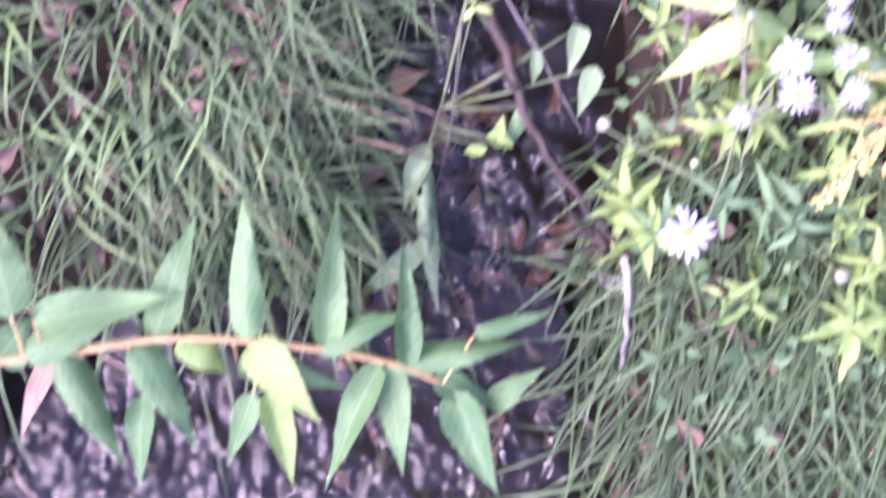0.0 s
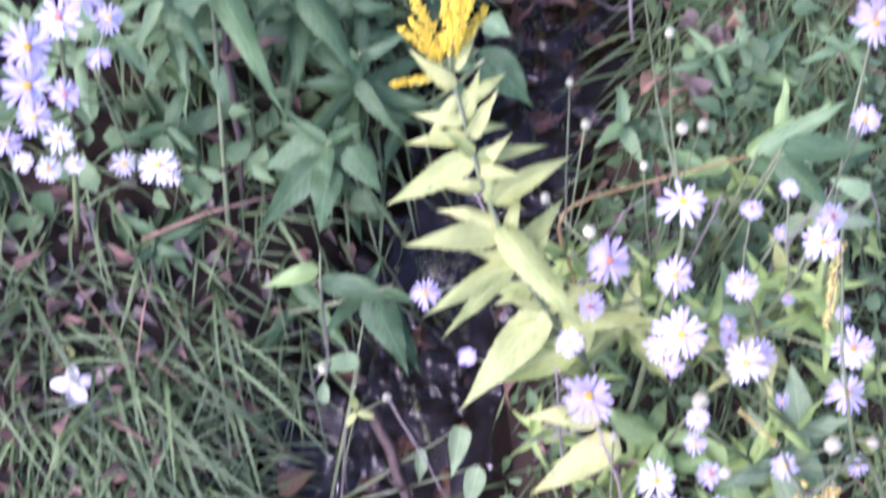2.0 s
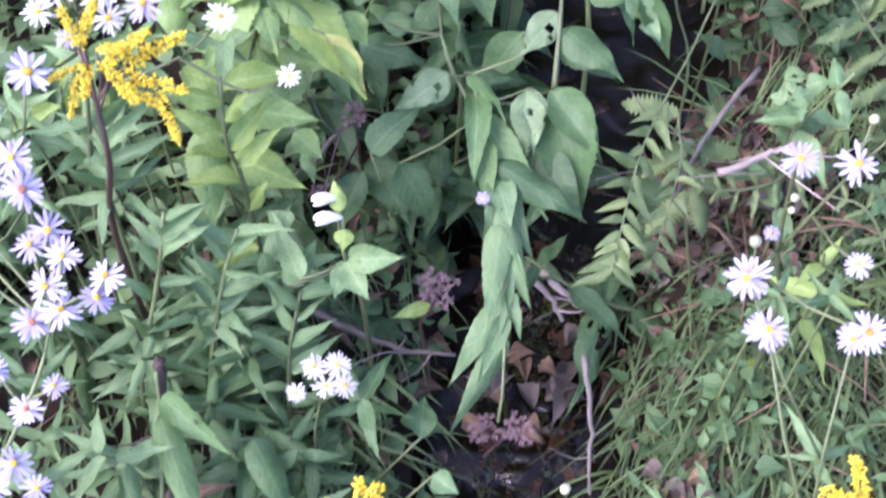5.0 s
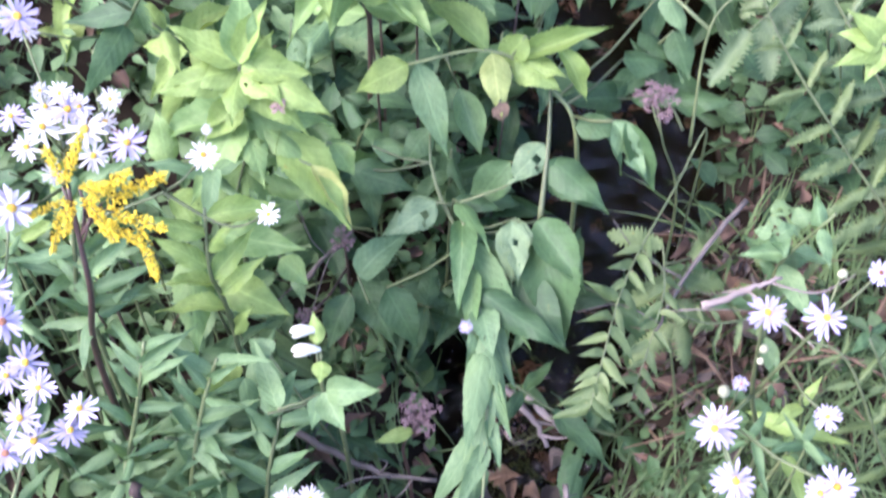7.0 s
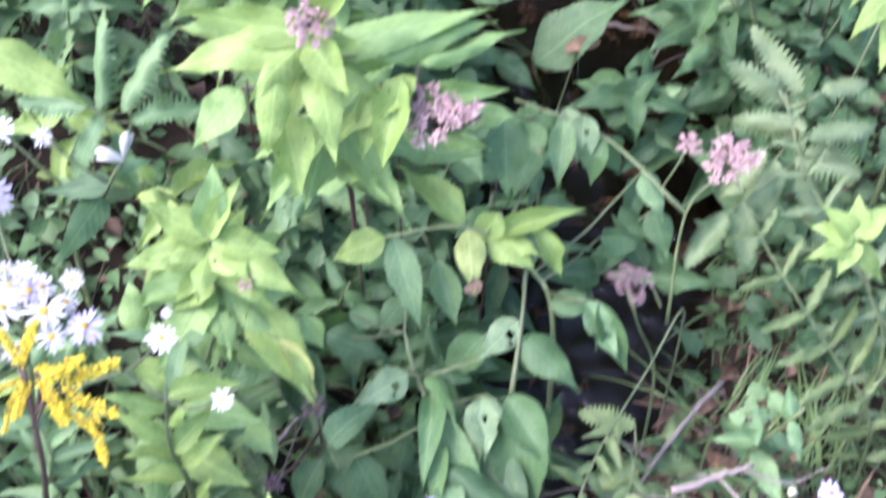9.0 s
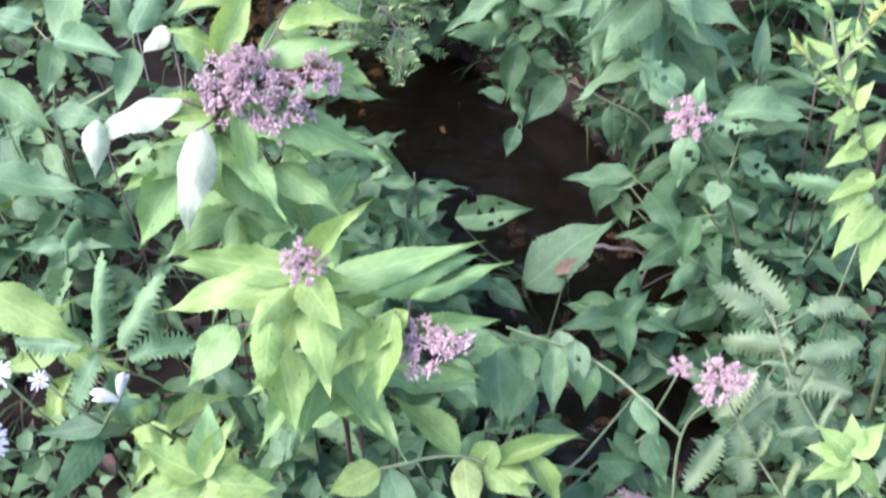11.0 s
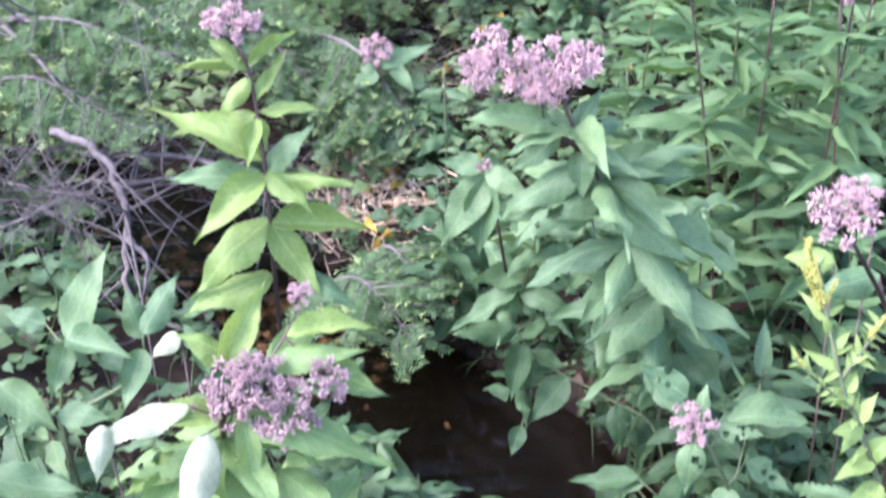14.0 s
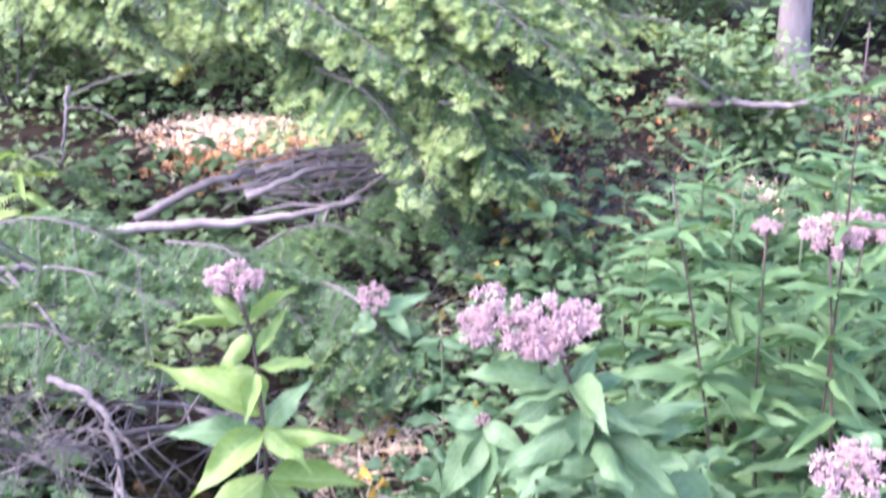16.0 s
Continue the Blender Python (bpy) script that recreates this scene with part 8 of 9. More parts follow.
# ---- hemlock boughs ----
def hemlock(name, label, base, tip, spread_m, seed, twigs=20, droop=0.15):
    """A drooping bough in loose tiers: a woody limb, side twigs and rows of short needles, paler at the tips. High
    boughs get more pale needles to paint them sunlit, low ones few, as shade.
    """
    q = random.Random(seed)
    a, b = Vector(base), Vector(tip)
    line = curve([a, a.lerp(b, 0.5) + Vector((0, 0, droop * 0.5)), b], 8)
    ob = tagged(new(name), label, "branch", "hemlock boughs")
    ob.location = a
    wood = [tube(line, [0.006 * (1 - 0.8 * i / len(line)) for i in range(len(line))])]
    old, young = ([], []), ([], [])
    along = (b - a).normalized()
    side = along.cross(Vector((0, 0, 1))).normalized()

    def needles(p, d, long, green):
        n = max(3, int(long / 0.0052))
        s = d.cross(Vector((q.uniform(-0.45, 0.45), q.uniform(-0.45, 0.45), 1))).normalized()
        for i in range(n):
            t = (i + 0.5) / n
            c = p + d * long * t + Vector((0, 0, -0.12 * long * t * t))
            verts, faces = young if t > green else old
            for sg in (-1, 1):
                e = (s * sg + d * 0.5 + Vector((0, 0, q.uniform(-0.45, 0.35)))).normalized() * q.uniform(0.011, 0.018) * (1.1 - 0.45 * t)
                wv = d * 0.0018
                o = len(verts)
                verts.extend([c - wv, c + wv, c + e + wv * 0.7, c + e - wv * 0.7])
                faces.append((o, o + 1, o + 2, o + 3))

    for i in range(twigs):
        t = 0.06 + 0.94 * i / twigs
        at = line[min(len(line) - 1, int(t * (len(line) - 1)))].lerp(line[min(len(line) - 1, int(t * (len(line) - 1)) + 1)], q.random())
        for sg in (-1, 1):
            long = spread_m * (1.05 - 0.7 * t) * q.uniform(0.45, 1.15)
            d = (side * sg + along * q.uniform(0.4, 1.0) + Vector((0, 0, q.uniform(-0.42, 0.18)))).normalized()
            end = at + d * long + Vector((0, 0, -0.18 * long))
            wood.append(tube([at, at.lerp(end, 0.5) + Vector((0, 0, 0.03 * long)), end], [0.0017, 0.0012, 0.0007], 4))
            d2 = (end - at).normalized()
            m = max(3, int(long / 0.017))
            # above 0.65 m mostly pale needles, below mostly dark: light painted by height
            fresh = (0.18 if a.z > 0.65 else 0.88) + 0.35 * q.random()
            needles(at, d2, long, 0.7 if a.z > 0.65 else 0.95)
            flat = d2.cross(Vector((q.uniform(-0.4, 0.4), q.uniform(-0.4, 0.4), 1))).normalized()
            for k in range(1, m):
                for s2 in (-1, 1):
                    if q.random() < 0.72:
                        e = (d2 * q.uniform(0.6, 1.0) + s2 * flat * 0.75 + Vector((0, 0, q.uniform(-0.28, 0.14)))).normalized()
                        sub = (long * 0.36 * (1.1 - k / m) + 0.014) * q.uniform(0.6, 1.15)
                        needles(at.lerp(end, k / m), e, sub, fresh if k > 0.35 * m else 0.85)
    part("limb", [Vector(p) - a for p in wood[0][0]], wood[0][1], M["twig"], ob)
    v, f = join(*wood[1:])
    part("spray_wood", [Vector(p) - a for p in v], f, M["twig"], ob)["kind"] = "stuff"
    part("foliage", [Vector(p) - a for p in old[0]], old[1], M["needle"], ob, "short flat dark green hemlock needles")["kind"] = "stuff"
    part("foliage", [Vector(p) - a for p in young[0]], young[1], M["tip"], ob, "pale green needles of new growth and painted sunlight")["kind"] = "stuff"
    return ob


def bare_branch(label, points, r, twigs=5, seed=1, long=0.2, name="dead_branch"):
    """A bare grey branch with thin side twigs."""
    q = random.Random(seed)
    ob = tagged(new(name), label, "branch", "dead branches")
    a = Vector(points[0])
    ob.location = a
    line = curve(points, 6)
    n = len(line)
    bent = [p + Vector((q.gauss(0, 0.25), q.gauss(0, 0.25), q.gauss(0, 0.25))) * r for p in line]
    v, f = tube(bent, [r * (1 - 0.6 * i / n) for i in range(n)], 7)
    wood = M["bark" if label.startswith("pale") or "brush pile" in label else "root" if label.startswith(("brown", "dark")) else "twig"]
    part("limb", [p - a for p in v], f, wood, ob)
    for _ in range(twigs):
        i = q.randrange(n // 4, n)
        d = Vector((q.gauss(0, 1), q.gauss(0, 0.6), q.gauss(0, 0.7))).normalized() * long * q.uniform(0.5, 1.2)
        e = bent[i] + d
        k = bent[i].lerp(e, 0.5) + Vector((q.gauss(0, 1), q.gauss(0, 1), q.gauss(0, 1))) * 0.08 * long
        v, f = tube(curve([bent[i], k, e], 4), [r * 0.35 * (1 - 0.08 * j) for j in range(9)], 5)
        part("twig", [p - a for p in v], f, wood, ob)
    return ob


# ---- the far side of the brook ----
bare_branch("grey dead branch of a hemlock", [(-0.894, 2.881, 0.524), (-0.748, 2.898, 0.539), (-0.654, 2.920, 0.527)], 0.0120, 8, 75, 0.30)
bare_branch("grey dead branch stub", [(-0.777, 2.891, 0.529), (-0.689, 2.777, 0.515), (-0.606, 2.667, 0.509)], 0.0080, 5, 38, 0.20)
bare_branch("crooked grey dead branch over the brook", [(-0.585, 2.573, 0.431), (-0.482, 2.515, 0.413), (-0.421, 2.454, 0.329), (-0.413, 2.372, 0.233), (-0.351, 2.297, 0.186)], 0.0090, 10, 74, 0.35)
bare_branch("thin grey dead branch over the brook", [(-0.547, 2.602, 0.372), (-0.398, 2.655, 0.347), (-0.230, 2.696, 0.296), (-0.131, 2.780, 0.227)], 0.0070, 8, 86, 0.30)
bare_branch("thin grey dead branch over the brook", [(-0.454, 2.536, 0.340), (-0.350, 2.593, 0.328), (-0.229, 2.693, 0.291)], 0.0070, 6, 36, 0.25)
bare_branch("crooked grey twig over the brook", [(-0.410, 2.405, 0.296), (-0.359, 2.346, 0.284), (-0.367, 2.309, 0.213)], 0.0060, 6, 69, 0.20)
bare_branch("dark fallen branch by the brook", [(-0.285, 3.053, 0.121), (-0.140, 3.134, 0.042), (-0.013, 3.223, -0.021)], 0.0100, 6, 41, 0.25)
bare_branch("pale grey fallen branch on the far bank", [(-0.804, 3.565, 0.417), (-0.535, 3.587, 0.439), (-0.296, 3.607, 0.461), (-0.123, 3.679, 0.490)], 0.0160, 5, 52, 0.30)
bare_branch("pale grey fallen branch on the far bank", [(-0.805, 3.863, 0.362), (-0.578, 3.910, 0.471), (-0.335, 4.041, 0.510), (-0.076, 4.158, 0.504)], 0.0160, 5, 95, 0.30)
bare_branch("grey fallen branch in a brush pile", [(-0.459, 3.805, 0.451), (-0.270, 3.840, 0.527), (-0.024, 3.956, 0.518)], 0.0110, 5, 83, 0.15)
bare_branch("grey fallen branch in a brush pile", [(-0.535, 4.015, 0.462), (-0.234, 4.037, 0.479), (-0.033, 4.058, 0.511)], 0.0110, 5, 37, 0.15)
bare_branch("grey fallen branch in a brush pile", [(-0.496, 3.905, 0.440), (-0.187, 3.932, 0.471), (-0.057, 3.949, 0.503)], 0.0110, 5, 1, 0.15)
bare_branch("pale grey fallen branch below a tree", [(0.761, 4.351, 0.634), (0.938, 4.259, 0.644), (1.189, 4.172, 0.656)], 0.0160, 2, 54, 0.20)
bare_branch("grey fallen branch below a tree", [(0.850, 4.746, 0.539), (1.062, 4.875, 0.577), (1.260, 4.905, 0.635)], 0.0120, 3, 86, 0.20)
bare_branch("grey fallen branch below a tree", [(0.937, 4.962, 0.540), (1.120, 4.990, 0.598), (1.347, 5.109, 0.601)], 0.0120, 3, 71, 0.20)
bare_branch("thin pale dead stem hanging by the bank", [(-0.865, 3.580, 0.806), (-0.867, 3.558, 0.737), (-0.879, 3.518, 0.612)], 0.0080, 4, 94, 0.30)
hemlock("hemlock_bough", "drooping green hemlock bough over the brook", (-1.264, 3.957, 1.072), (-0.586, 3.589, 0.880), 0.24, 97, 24)
hemlock("hemlock_bough", "drooping green hemlock bough over the brook", (-1.390, 4.072, 1.125), (-0.725, 3.763, 0.949), 0.22, 44, 24)
hemlock("hemlock_bough", "drooping green hemlock bough over the brook", (-1.035, 3.877, 1.110), (-0.288, 3.515, 0.922), 0.24, 54, 26)
hemlock("hemlock_bough", "drooping green hemlock bough over the brook", (-1.154, 3.992, 1.163), (-0.412, 3.689, 0.990), 0.22, 61, 26)
hemlock("hemlock_bough", "drooping green hemlock bough over the brook", (-0.665, 3.888, 1.080), (0.034, 3.408, 0.870), 0.26, 47, 28)
hemlock("hemlock_bough", "drooping green hemlock bough over the brook", (-0.773, 4.004, 1.132), (-0.071, 3.581, 0.932), 0.22, 72, 28)
hemlock("hemlock_bough", "drooping green hemlock bough over the brook", (-0.387, 3.904, 1.081), (0.254, 3.392, 0.804), 0.26, 23, 28)
hemlock("hemlock_bough", "drooping green hemlock bough over the brook", (-0.487, 4.020, 1.133), (0.159, 3.564, 0.863), 0.22, 31, 28)
hemlock("hemlock_bough", "drooping green hemlock bough over the brook", (-0.128, 3.816, 1.089), (0.468, 3.326, 0.869), 0.26, 37, 28)
hemlock("hemlock_bough", "drooping green hemlock bough over the brook", (-0.219, 3.932, 1.140), (0.387, 3.498, 0.927), 0.22, 89, 28)
hemlock("hemlock_bough", "drooping green hemlock bough over the brook", (0.076, 3.920, 1.052), (0.584, 3.555, 0.888), 0.24, 24, 24)
hemlock("hemlock_bough", "drooping green hemlock bough over the brook", (-0.010, 4.037, 1.103), (0.503, 3.731, 0.954), 0.22, 72, 24)
hemlock("hemlock_bough", "drooping green hemlock bough over the brook", (-0.228, 3.629, 0.848), (0.108, 3.317, 0.590), 0.25, 49, 18)
hemlock("hemlock_bough", "drooping green hemlock bough over the brook", (-0.319, 3.742, 0.889), (0.006, 3.486, 0.638), 0.22, 91, 18)
hemlock("hemlock_bough", "drooping green hemlock bough over the brook", (0.099, 3.522, 0.784), (0.258, 3.370, 0.609), 0.22, 14, 16)
hemlock("hemlock_bough", "drooping green hemlock bough over the brook", (0.020, 3.634, 0.821), (0.170, 3.541, 0.666), 0.22, 41, 16)
hemlock("hemlock_bough", "drooping green hemlock bough over the brook", (-0.988, 3.113, 0.551), (-0.423, 2.910, 0.523), 0.24, 70, 26)
hemlock("hemlock_bough", "drooping green hemlock bough over the brook", (-0.939, 2.957, 0.459), (-0.383, 2.786, 0.494), 0.24, 20, 26)
hemlock("hemlock_bough", "drooping green hemlock bough over the brook", (-0.891, 2.817, 0.397), (-0.440, 2.629, 0.411), 0.24, 40, 24)
hemlock("hemlock_bough", "drooping green hemlock bough over the brook", (-0.561, 3.323, 0.469), (-0.169, 3.061, 0.345), 0.28, 92, 22)
hemlock("hemlock_bough", "drooping green hemlock bough over the brook", (-0.232, 3.306, 0.395), (0.088, 3.014, 0.220), 0.28, 62, 22)
hemlock("hemlock_bough", "drooping green hemlock bough over the brook", (-0.132, 3.140, 0.274), (0.012, 3.009, 0.220), 0.25, 22, 16)
hemlock("hemlock_bough", "drooping green hemlock bough over the brook", (-0.441, 3.499, 0.358), (-0.027, 3.453, 0.438), 0.28, 69, 22)
hemlock("hemlock_bough", "drooping green hemlock bough over the brook", (-0.094, 2.513, 0.138), (0.119, 2.308, 0.149), 0.20, 50, 18)
hemlock("hemlock_bough", "drooping green hemlock bough over the brook", (-0.021, 2.625, 0.128), (0.130, 2.431, 0.169), 0.20, 59, 14)
for k in range(14):
    dead_leaf(0.285 + ROD.uniform(-0.045, 0.05), 0.885 + ROD.uniform(-0.05, 0.055), ROD.uniform(0.022, 0.038), ROD.uniform(0, 360), (0, 1, 2, 1)[k % 4], 0.004 + 0.003 * k, (ROD.uniform(-0.1, 0.3), ROD.uniform(-30, 30)))
for k in range(7):
    dead_leaf(0.372 + ROD.uniform(-0.02, 0.025), 0.7 + ROD.uniform(-0.02, 0.025), ROD.uniform(0.022, 0.035), ROD.uniform(0, 360), (0, 1)[k % 2], 0.02 + 0.004 * k, (ROD.uniform(-0.1, 0.4), ROD.uniform(-30, 30)))
for k in range(12):
    dead_leaf(0.51 + ROD.uniform(-0.06, 0.06), 1.12 + ROD.uniform(-0.06, 0.06), ROD.uniform(0.025, 0.05), ROD.uniform(0, 360), (0, 2, 1)[k % 3], 0.01 + 0.004 * k, (ROD.uniform(-0.1, 0.4), ROD.uniform(-30, 30)))
for k in range(9):
    dead_leaf(0.42 + ROD.uniform(-0.03, 0.03), 0.755 + ROD.uniform(-0.03, 0.03), ROD.uniform(0.02, 0.036), ROD.uniform(0, 360), (1, 0, 1)[k % 3], 0.03 + 0.003 * k, (ROD.uniform(-0.1, 0.4), ROD.uniform(-30, 30)))
dead_leaf(0.406, 0.840, 0.054, 15, 2)
dead_leaf(0.273, 0.934, 0.036, 20, 2)
dead_leaf(0.327, 0.904, 0.041, 60, 1)
dead_leaf(0.299, 0.881, 0.035, 120, 1)
dead_leaf(0.108, 0.769, 0.026, 10, 0)
dead_leaf(0.104, 0.766, 0.021, 80, 2)
dead_leaf(0.468, 1.108, 0.049, 20, 0)
dead_leaf(-0.015, 0.364, 0.041, 30, 0)
dead_leaf(-0.042, 0.497, 0.025, 120, 1)
dead_leaf(0.405, 0.773, 0.025, 10, 2)
dead_leaf(0.370, 0.699, 0.044, 40, 0)
dead_leaf(0.311, 0.890, 0.047, 20, 1)
dead_leaf(-0.033, 3.138, 0.080, 40, 2)
dead_leaf(-0.069, 3.234, 0.084, 40, 3)
dead_leaf(-0.007, 3.035, 0.066, 60, 3)
dead_leaf(-1.048, 5.231, 0.134, 60, 3)
dead_leaf(-0.079, 3.237, 0.083, 40, 3)
dead_leaf(0.207, 4.075, 0.087, 40, 3)
dead_leaf(0.428, 4.556, 0.078, 80, 3)
bare_branch("brown woody root across the brook edge", [(0.075, 0.430, 0.043), (0.110, 0.320, 0.050), (0.147, 0.258, 0.062), (0.184, 0.205, 0.076)], 0.0055, 5, 25, 0.05)
for k in range(12):
    x, y = 0.3 + ROD.uniform(-0.08, 0.14), 0.42 + ROD.uniform(-0.16, 0.16)
    a, b, z = ROD.uniform(-0.06, 0.06), ROD.uniform(-0.05, 0.07), height(x, y)
    bare_branch("pale dry stalk standing among asters", [(x, y, z - 0.01), (x + 0.5 * a, y + 0.5 * b, z + 0.12), (x + a, y + b, z + ROD.uniform(0.18, 0.26))], 0.0015, 7, 300 + k, 0.05, "dry_stalk")
bare_branch("brown clump of fine roots in the brook", [(0.15, 0.24, 0.062), (0.16, 0.225, 0.06), (0.172, 0.21, 0.062)], 0.0060, 24, 26, 0.045)
bare_branch("pale dead stem on the bank", [(0.184, 0.205, 0.076), (0.185, 0.159, 0.070), (0.179, 0.091, 0.041)], 0.0040, 2, 52, 0.04)
bare_branch("thin pale dead stem over the brook", [(0.039, 0.518, 0.175), (0.038, 0.471, 0.089), (0.019, 0.452, 0.046)], 0.0015, 0, 70, 0.04)
bare_branch("thin yellow stem in the brook", [(0.051, 0.421, 0.042), (0.037, 0.322, 0.020), (0.010, 0.237, -0.011)], 0.0012, 0, 73, 0.04)
bare_branch("thin green stem over the brook", [(0.090, 0.435, 0.064), (0.121, 0.371, 0.076), (0.149, 0.309, 0.089)], 0.0012, 0, 46, 0.04)
bare_branch("dark dead stem among herbs", [(-0.032, 0.797, 0.299), (-0.033, 0.768, 0.257), (-0.028, 0.681, 0.175), (-0.029, 0.614, 0.110)], 0.0050, 4, 13, 0.06)
bare_branch("thin dead twig by the brook", [(0.077, 0.916, 0.162), (0.148, 0.887, 0.146), (0.213, 0.878, 0.140)], 0.0040, 4, 92, 0.06)
bare_branch("pale stick in the brook", [(0.279, 0.995, 0.115), (0.303, 0.975, 0.104), (0.326, 0.945, 0.086)], 0.0050, 2, 7, 0.05)
bare_branch("pale stick in the brook", [(0.303, 0.990, 0.112), (0.343, 0.955, 0.092)], 0.0050, 2, 77, 0.05)
bare_branch("thin dead stem at the water's edge", [(0.338, 0.878, 0.141), (0.341, 0.814, 0.127), (0.335, 0.747, 0.123)], 0.0030, 3, 61, 0.05)
bare_branch("thin dead stem on the bank", [(0.516, 1.141, 0.252), (0.454, 1.057, 0.254), (0.412, 0.978, 0.260)], 0.0030, 3, 89, 0.10)
bare_branch("pale dead stem on the bank", [(0.463, 1.016, 0.249), (0.505, 1.031, 0.258), (0.537, 1.041, 0.264)], 0.0040, 3, 25, 0.10)
bare_branch("thin dead stem under leaves", [(0.069, 1.082, 0.167), (0.091, 1.107, 0.184), (0.123, 1.112, 0.211)], 0.0030, 3, 21, 0.10)
bare_branch("dead stick by the pool", [(0.438, 1.961, 0.004), (0.502, 1.958, -0.004), (0.557, 1.950, -0.018)], 0.0040, 2, 64, 0.10)
bare_branch("dead stick by the pool", [(0.476, 1.822, -0.010), (0.509, 1.867, 0.043), (0.533, 1.912, 0.096)], 0.0030, 3, 85, 0.10)
bare_branch("tangle of thin grey dead twigs", [(-0.709, 2.463, 0.339), (-0.624, 2.509, 0.307), (-0.526, 2.491, 0.259)], 0.0040, 26, 8, 0.30)
bare_branch("tangle of thin grey dead twigs", [(-0.775, 2.685, 0.342), (-0.616, 2.695, 0.342), (-0.542, 2.756, 0.342)], 0.0040, 26, 36, 0.28)
bare_branch("tangle of thin dead twigs over the bank", [(-0.225, 3.178, 0.139), (-0.090, 3.211, 0.188), (0.008, 3.342, 0.212)], 0.0040, 20, 87, 0.28)
bare_branch("tangle of thin dead twigs in a brush pile", [(-0.475, 3.814, 0.481), (-0.269, 3.835, 0.512), (-0.047, 3.852, 0.527)], 0.0040, 24, 89, 0.25)
bare_branch("tangle of thin dead twigs on the far bank", [(0.087, 3.725, 0.433), (0.273, 3.726, 0.404), (0.427, 3.744, 0.434)], 0.0040, 20, 53, 0.25)
bare_branch("thin grey stick in a brush pile", [(-0.461, 3.924, 0.495), (-0.250, 3.954, 0.552), (-0.043, 4.025, 0.573)], 0.0070, 3, 79, 0.10)
bare_branch("thin grey stick in a brush pile", [(-0.444, 3.930, 0.512), (-0.232, 3.945, 0.521), (-0.024, 4.017, 0.544)], 0.0070, 3, 18, 0.10)
bare_branch("thin grey stick in a brush pile", [(-0.409, 3.924, 0.485), (-0.198, 3.956, 0.549), (0.012, 3.999, 0.484)], 0.0070, 3, 56, 0.10)
bare_branch("thin grey stick in a brush pile", [(-0.487, 3.908, 0.448), (-0.275, 3.933, 0.490), (-0.068, 3.997, 0.491)], 0.0070, 3, 66, 0.10)
bare_branch("thin grey stick in a brush pile", [(-0.560, 3.903, 0.446), (-0.348, 3.923, 0.471), (-0.143, 4.002, 0.519)], 0.0070, 3, 16, 0.10)
bare_branch("thin grey stick in a brush pile", [(-0.438, 3.908, 0.440), (-0.226, 3.938, 0.498), (-0.017, 3.984, 0.440)], 0.0070, 3, 39, 0.10)
bare_branch("thin grey stick in a brush pile", [(-0.462, 3.906, 0.437), (-0.250, 3.920, 0.445), (-0.043, 4.003, 0.506)], 0.0070, 3, 66, 0.10)
bare_branch("thin grey stick in a brush pile", [(-0.529, 3.904, 0.445), (-0.318, 3.938, 0.515), (-0.111, 4.003, 0.516)], 0.0070, 3, 21, 0.10)
bare_branch("thin grey stick in a brush pile", [(-0.517, 3.927, 0.515), (-0.306, 3.952, 0.557), (-0.099, 4.020, 0.568)], 0.0070, 3, 28, 0.10)
bare_branch("grey stick in a pile below a tree", [(0.810, 4.755, 0.575), (1.024, 4.782, 0.621), (1.238, 4.810, 0.672)], 0.0060, 2, 46, 0.10)
bare_branch("grey stick in a pile below a tree", [(0.885, 4.758, 0.571), (1.098, 4.785, 0.618), (1.312, 4.804, 0.640)], 0.0060, 2, 67, 0.10)
bare_branch("grey stick in a pile below a tree", [(0.827, 4.742, 0.530), (1.041, 4.769, 0.577), (1.255, 4.784, 0.588)], 0.0060, 2, 37, 0.10)
bare_branch("grey stick in a pile below a tree", [(0.797, 4.744, 0.539), (1.011, 4.770, 0.586), (1.225, 4.796, 0.631)], 0.0060, 2, 15, 0.10)
bare_branch("tangle of thin brown dead twigs", [(-0.731, 2.526, 0.355), (-0.595, 2.480, 0.357), (-0.479, 2.477, 0.338)], 0.0030, 30, 9, 0.26)
bare_branch("tangle of thin brown dead twigs", [(-0.697, 2.436, 0.283), (-0.585, 2.412, 0.333), (-0.491, 2.495, 0.376)], 0.0030, 30, 63, 0.26)
bare_branch("tangle of thin brown dead twigs", [(-0.619, 2.818, 0.365), (-0.488, 2.810, 0.333), (-0.393, 2.800, 0.301)], 0.0030, 26, 8, 0.24)
bare_branch("tangle of thin brown dead twigs", [(-0.192, 3.183, 0.255), (-0.086, 3.201, 0.279), (0.029, 3.274, 0.297)], 0.0030, 22, 61, 0.20)
hemlock("hemlock_bough", "drooping green hemlock bough over the brook", (0.149, 3.695, 0.661), (0.428, 3.442, 0.476), 0.24, 31, 18)
hemlock("hemlock_bough", "drooping green hemlock bough over the brook", (-0.043, 3.648, 0.546), (0.176, 3.402, 0.395), 0.22, 94, 16)
hemlock("hemlock_bough", "drooping green hemlock bough over the brook", (0.266, 4.041, 0.737), (0.554, 3.919, 0.633), 0.22, 98, 16)
# high boughs, so their needles carry the pale sunlit colour
hemlock("hemlock_bough", "pale green hemlock bough coloured as if in the light", (-0.260, 4.290, 0.920), (0.420, 3.790, 0.740), 0.26, 101, 26)
hemlock("hemlock_bough", "pale green hemlock bough coloured as if in the light", (-0.100, 4.350, 0.950), (0.560, 4.020, 0.820), 0.24, 102, 26)
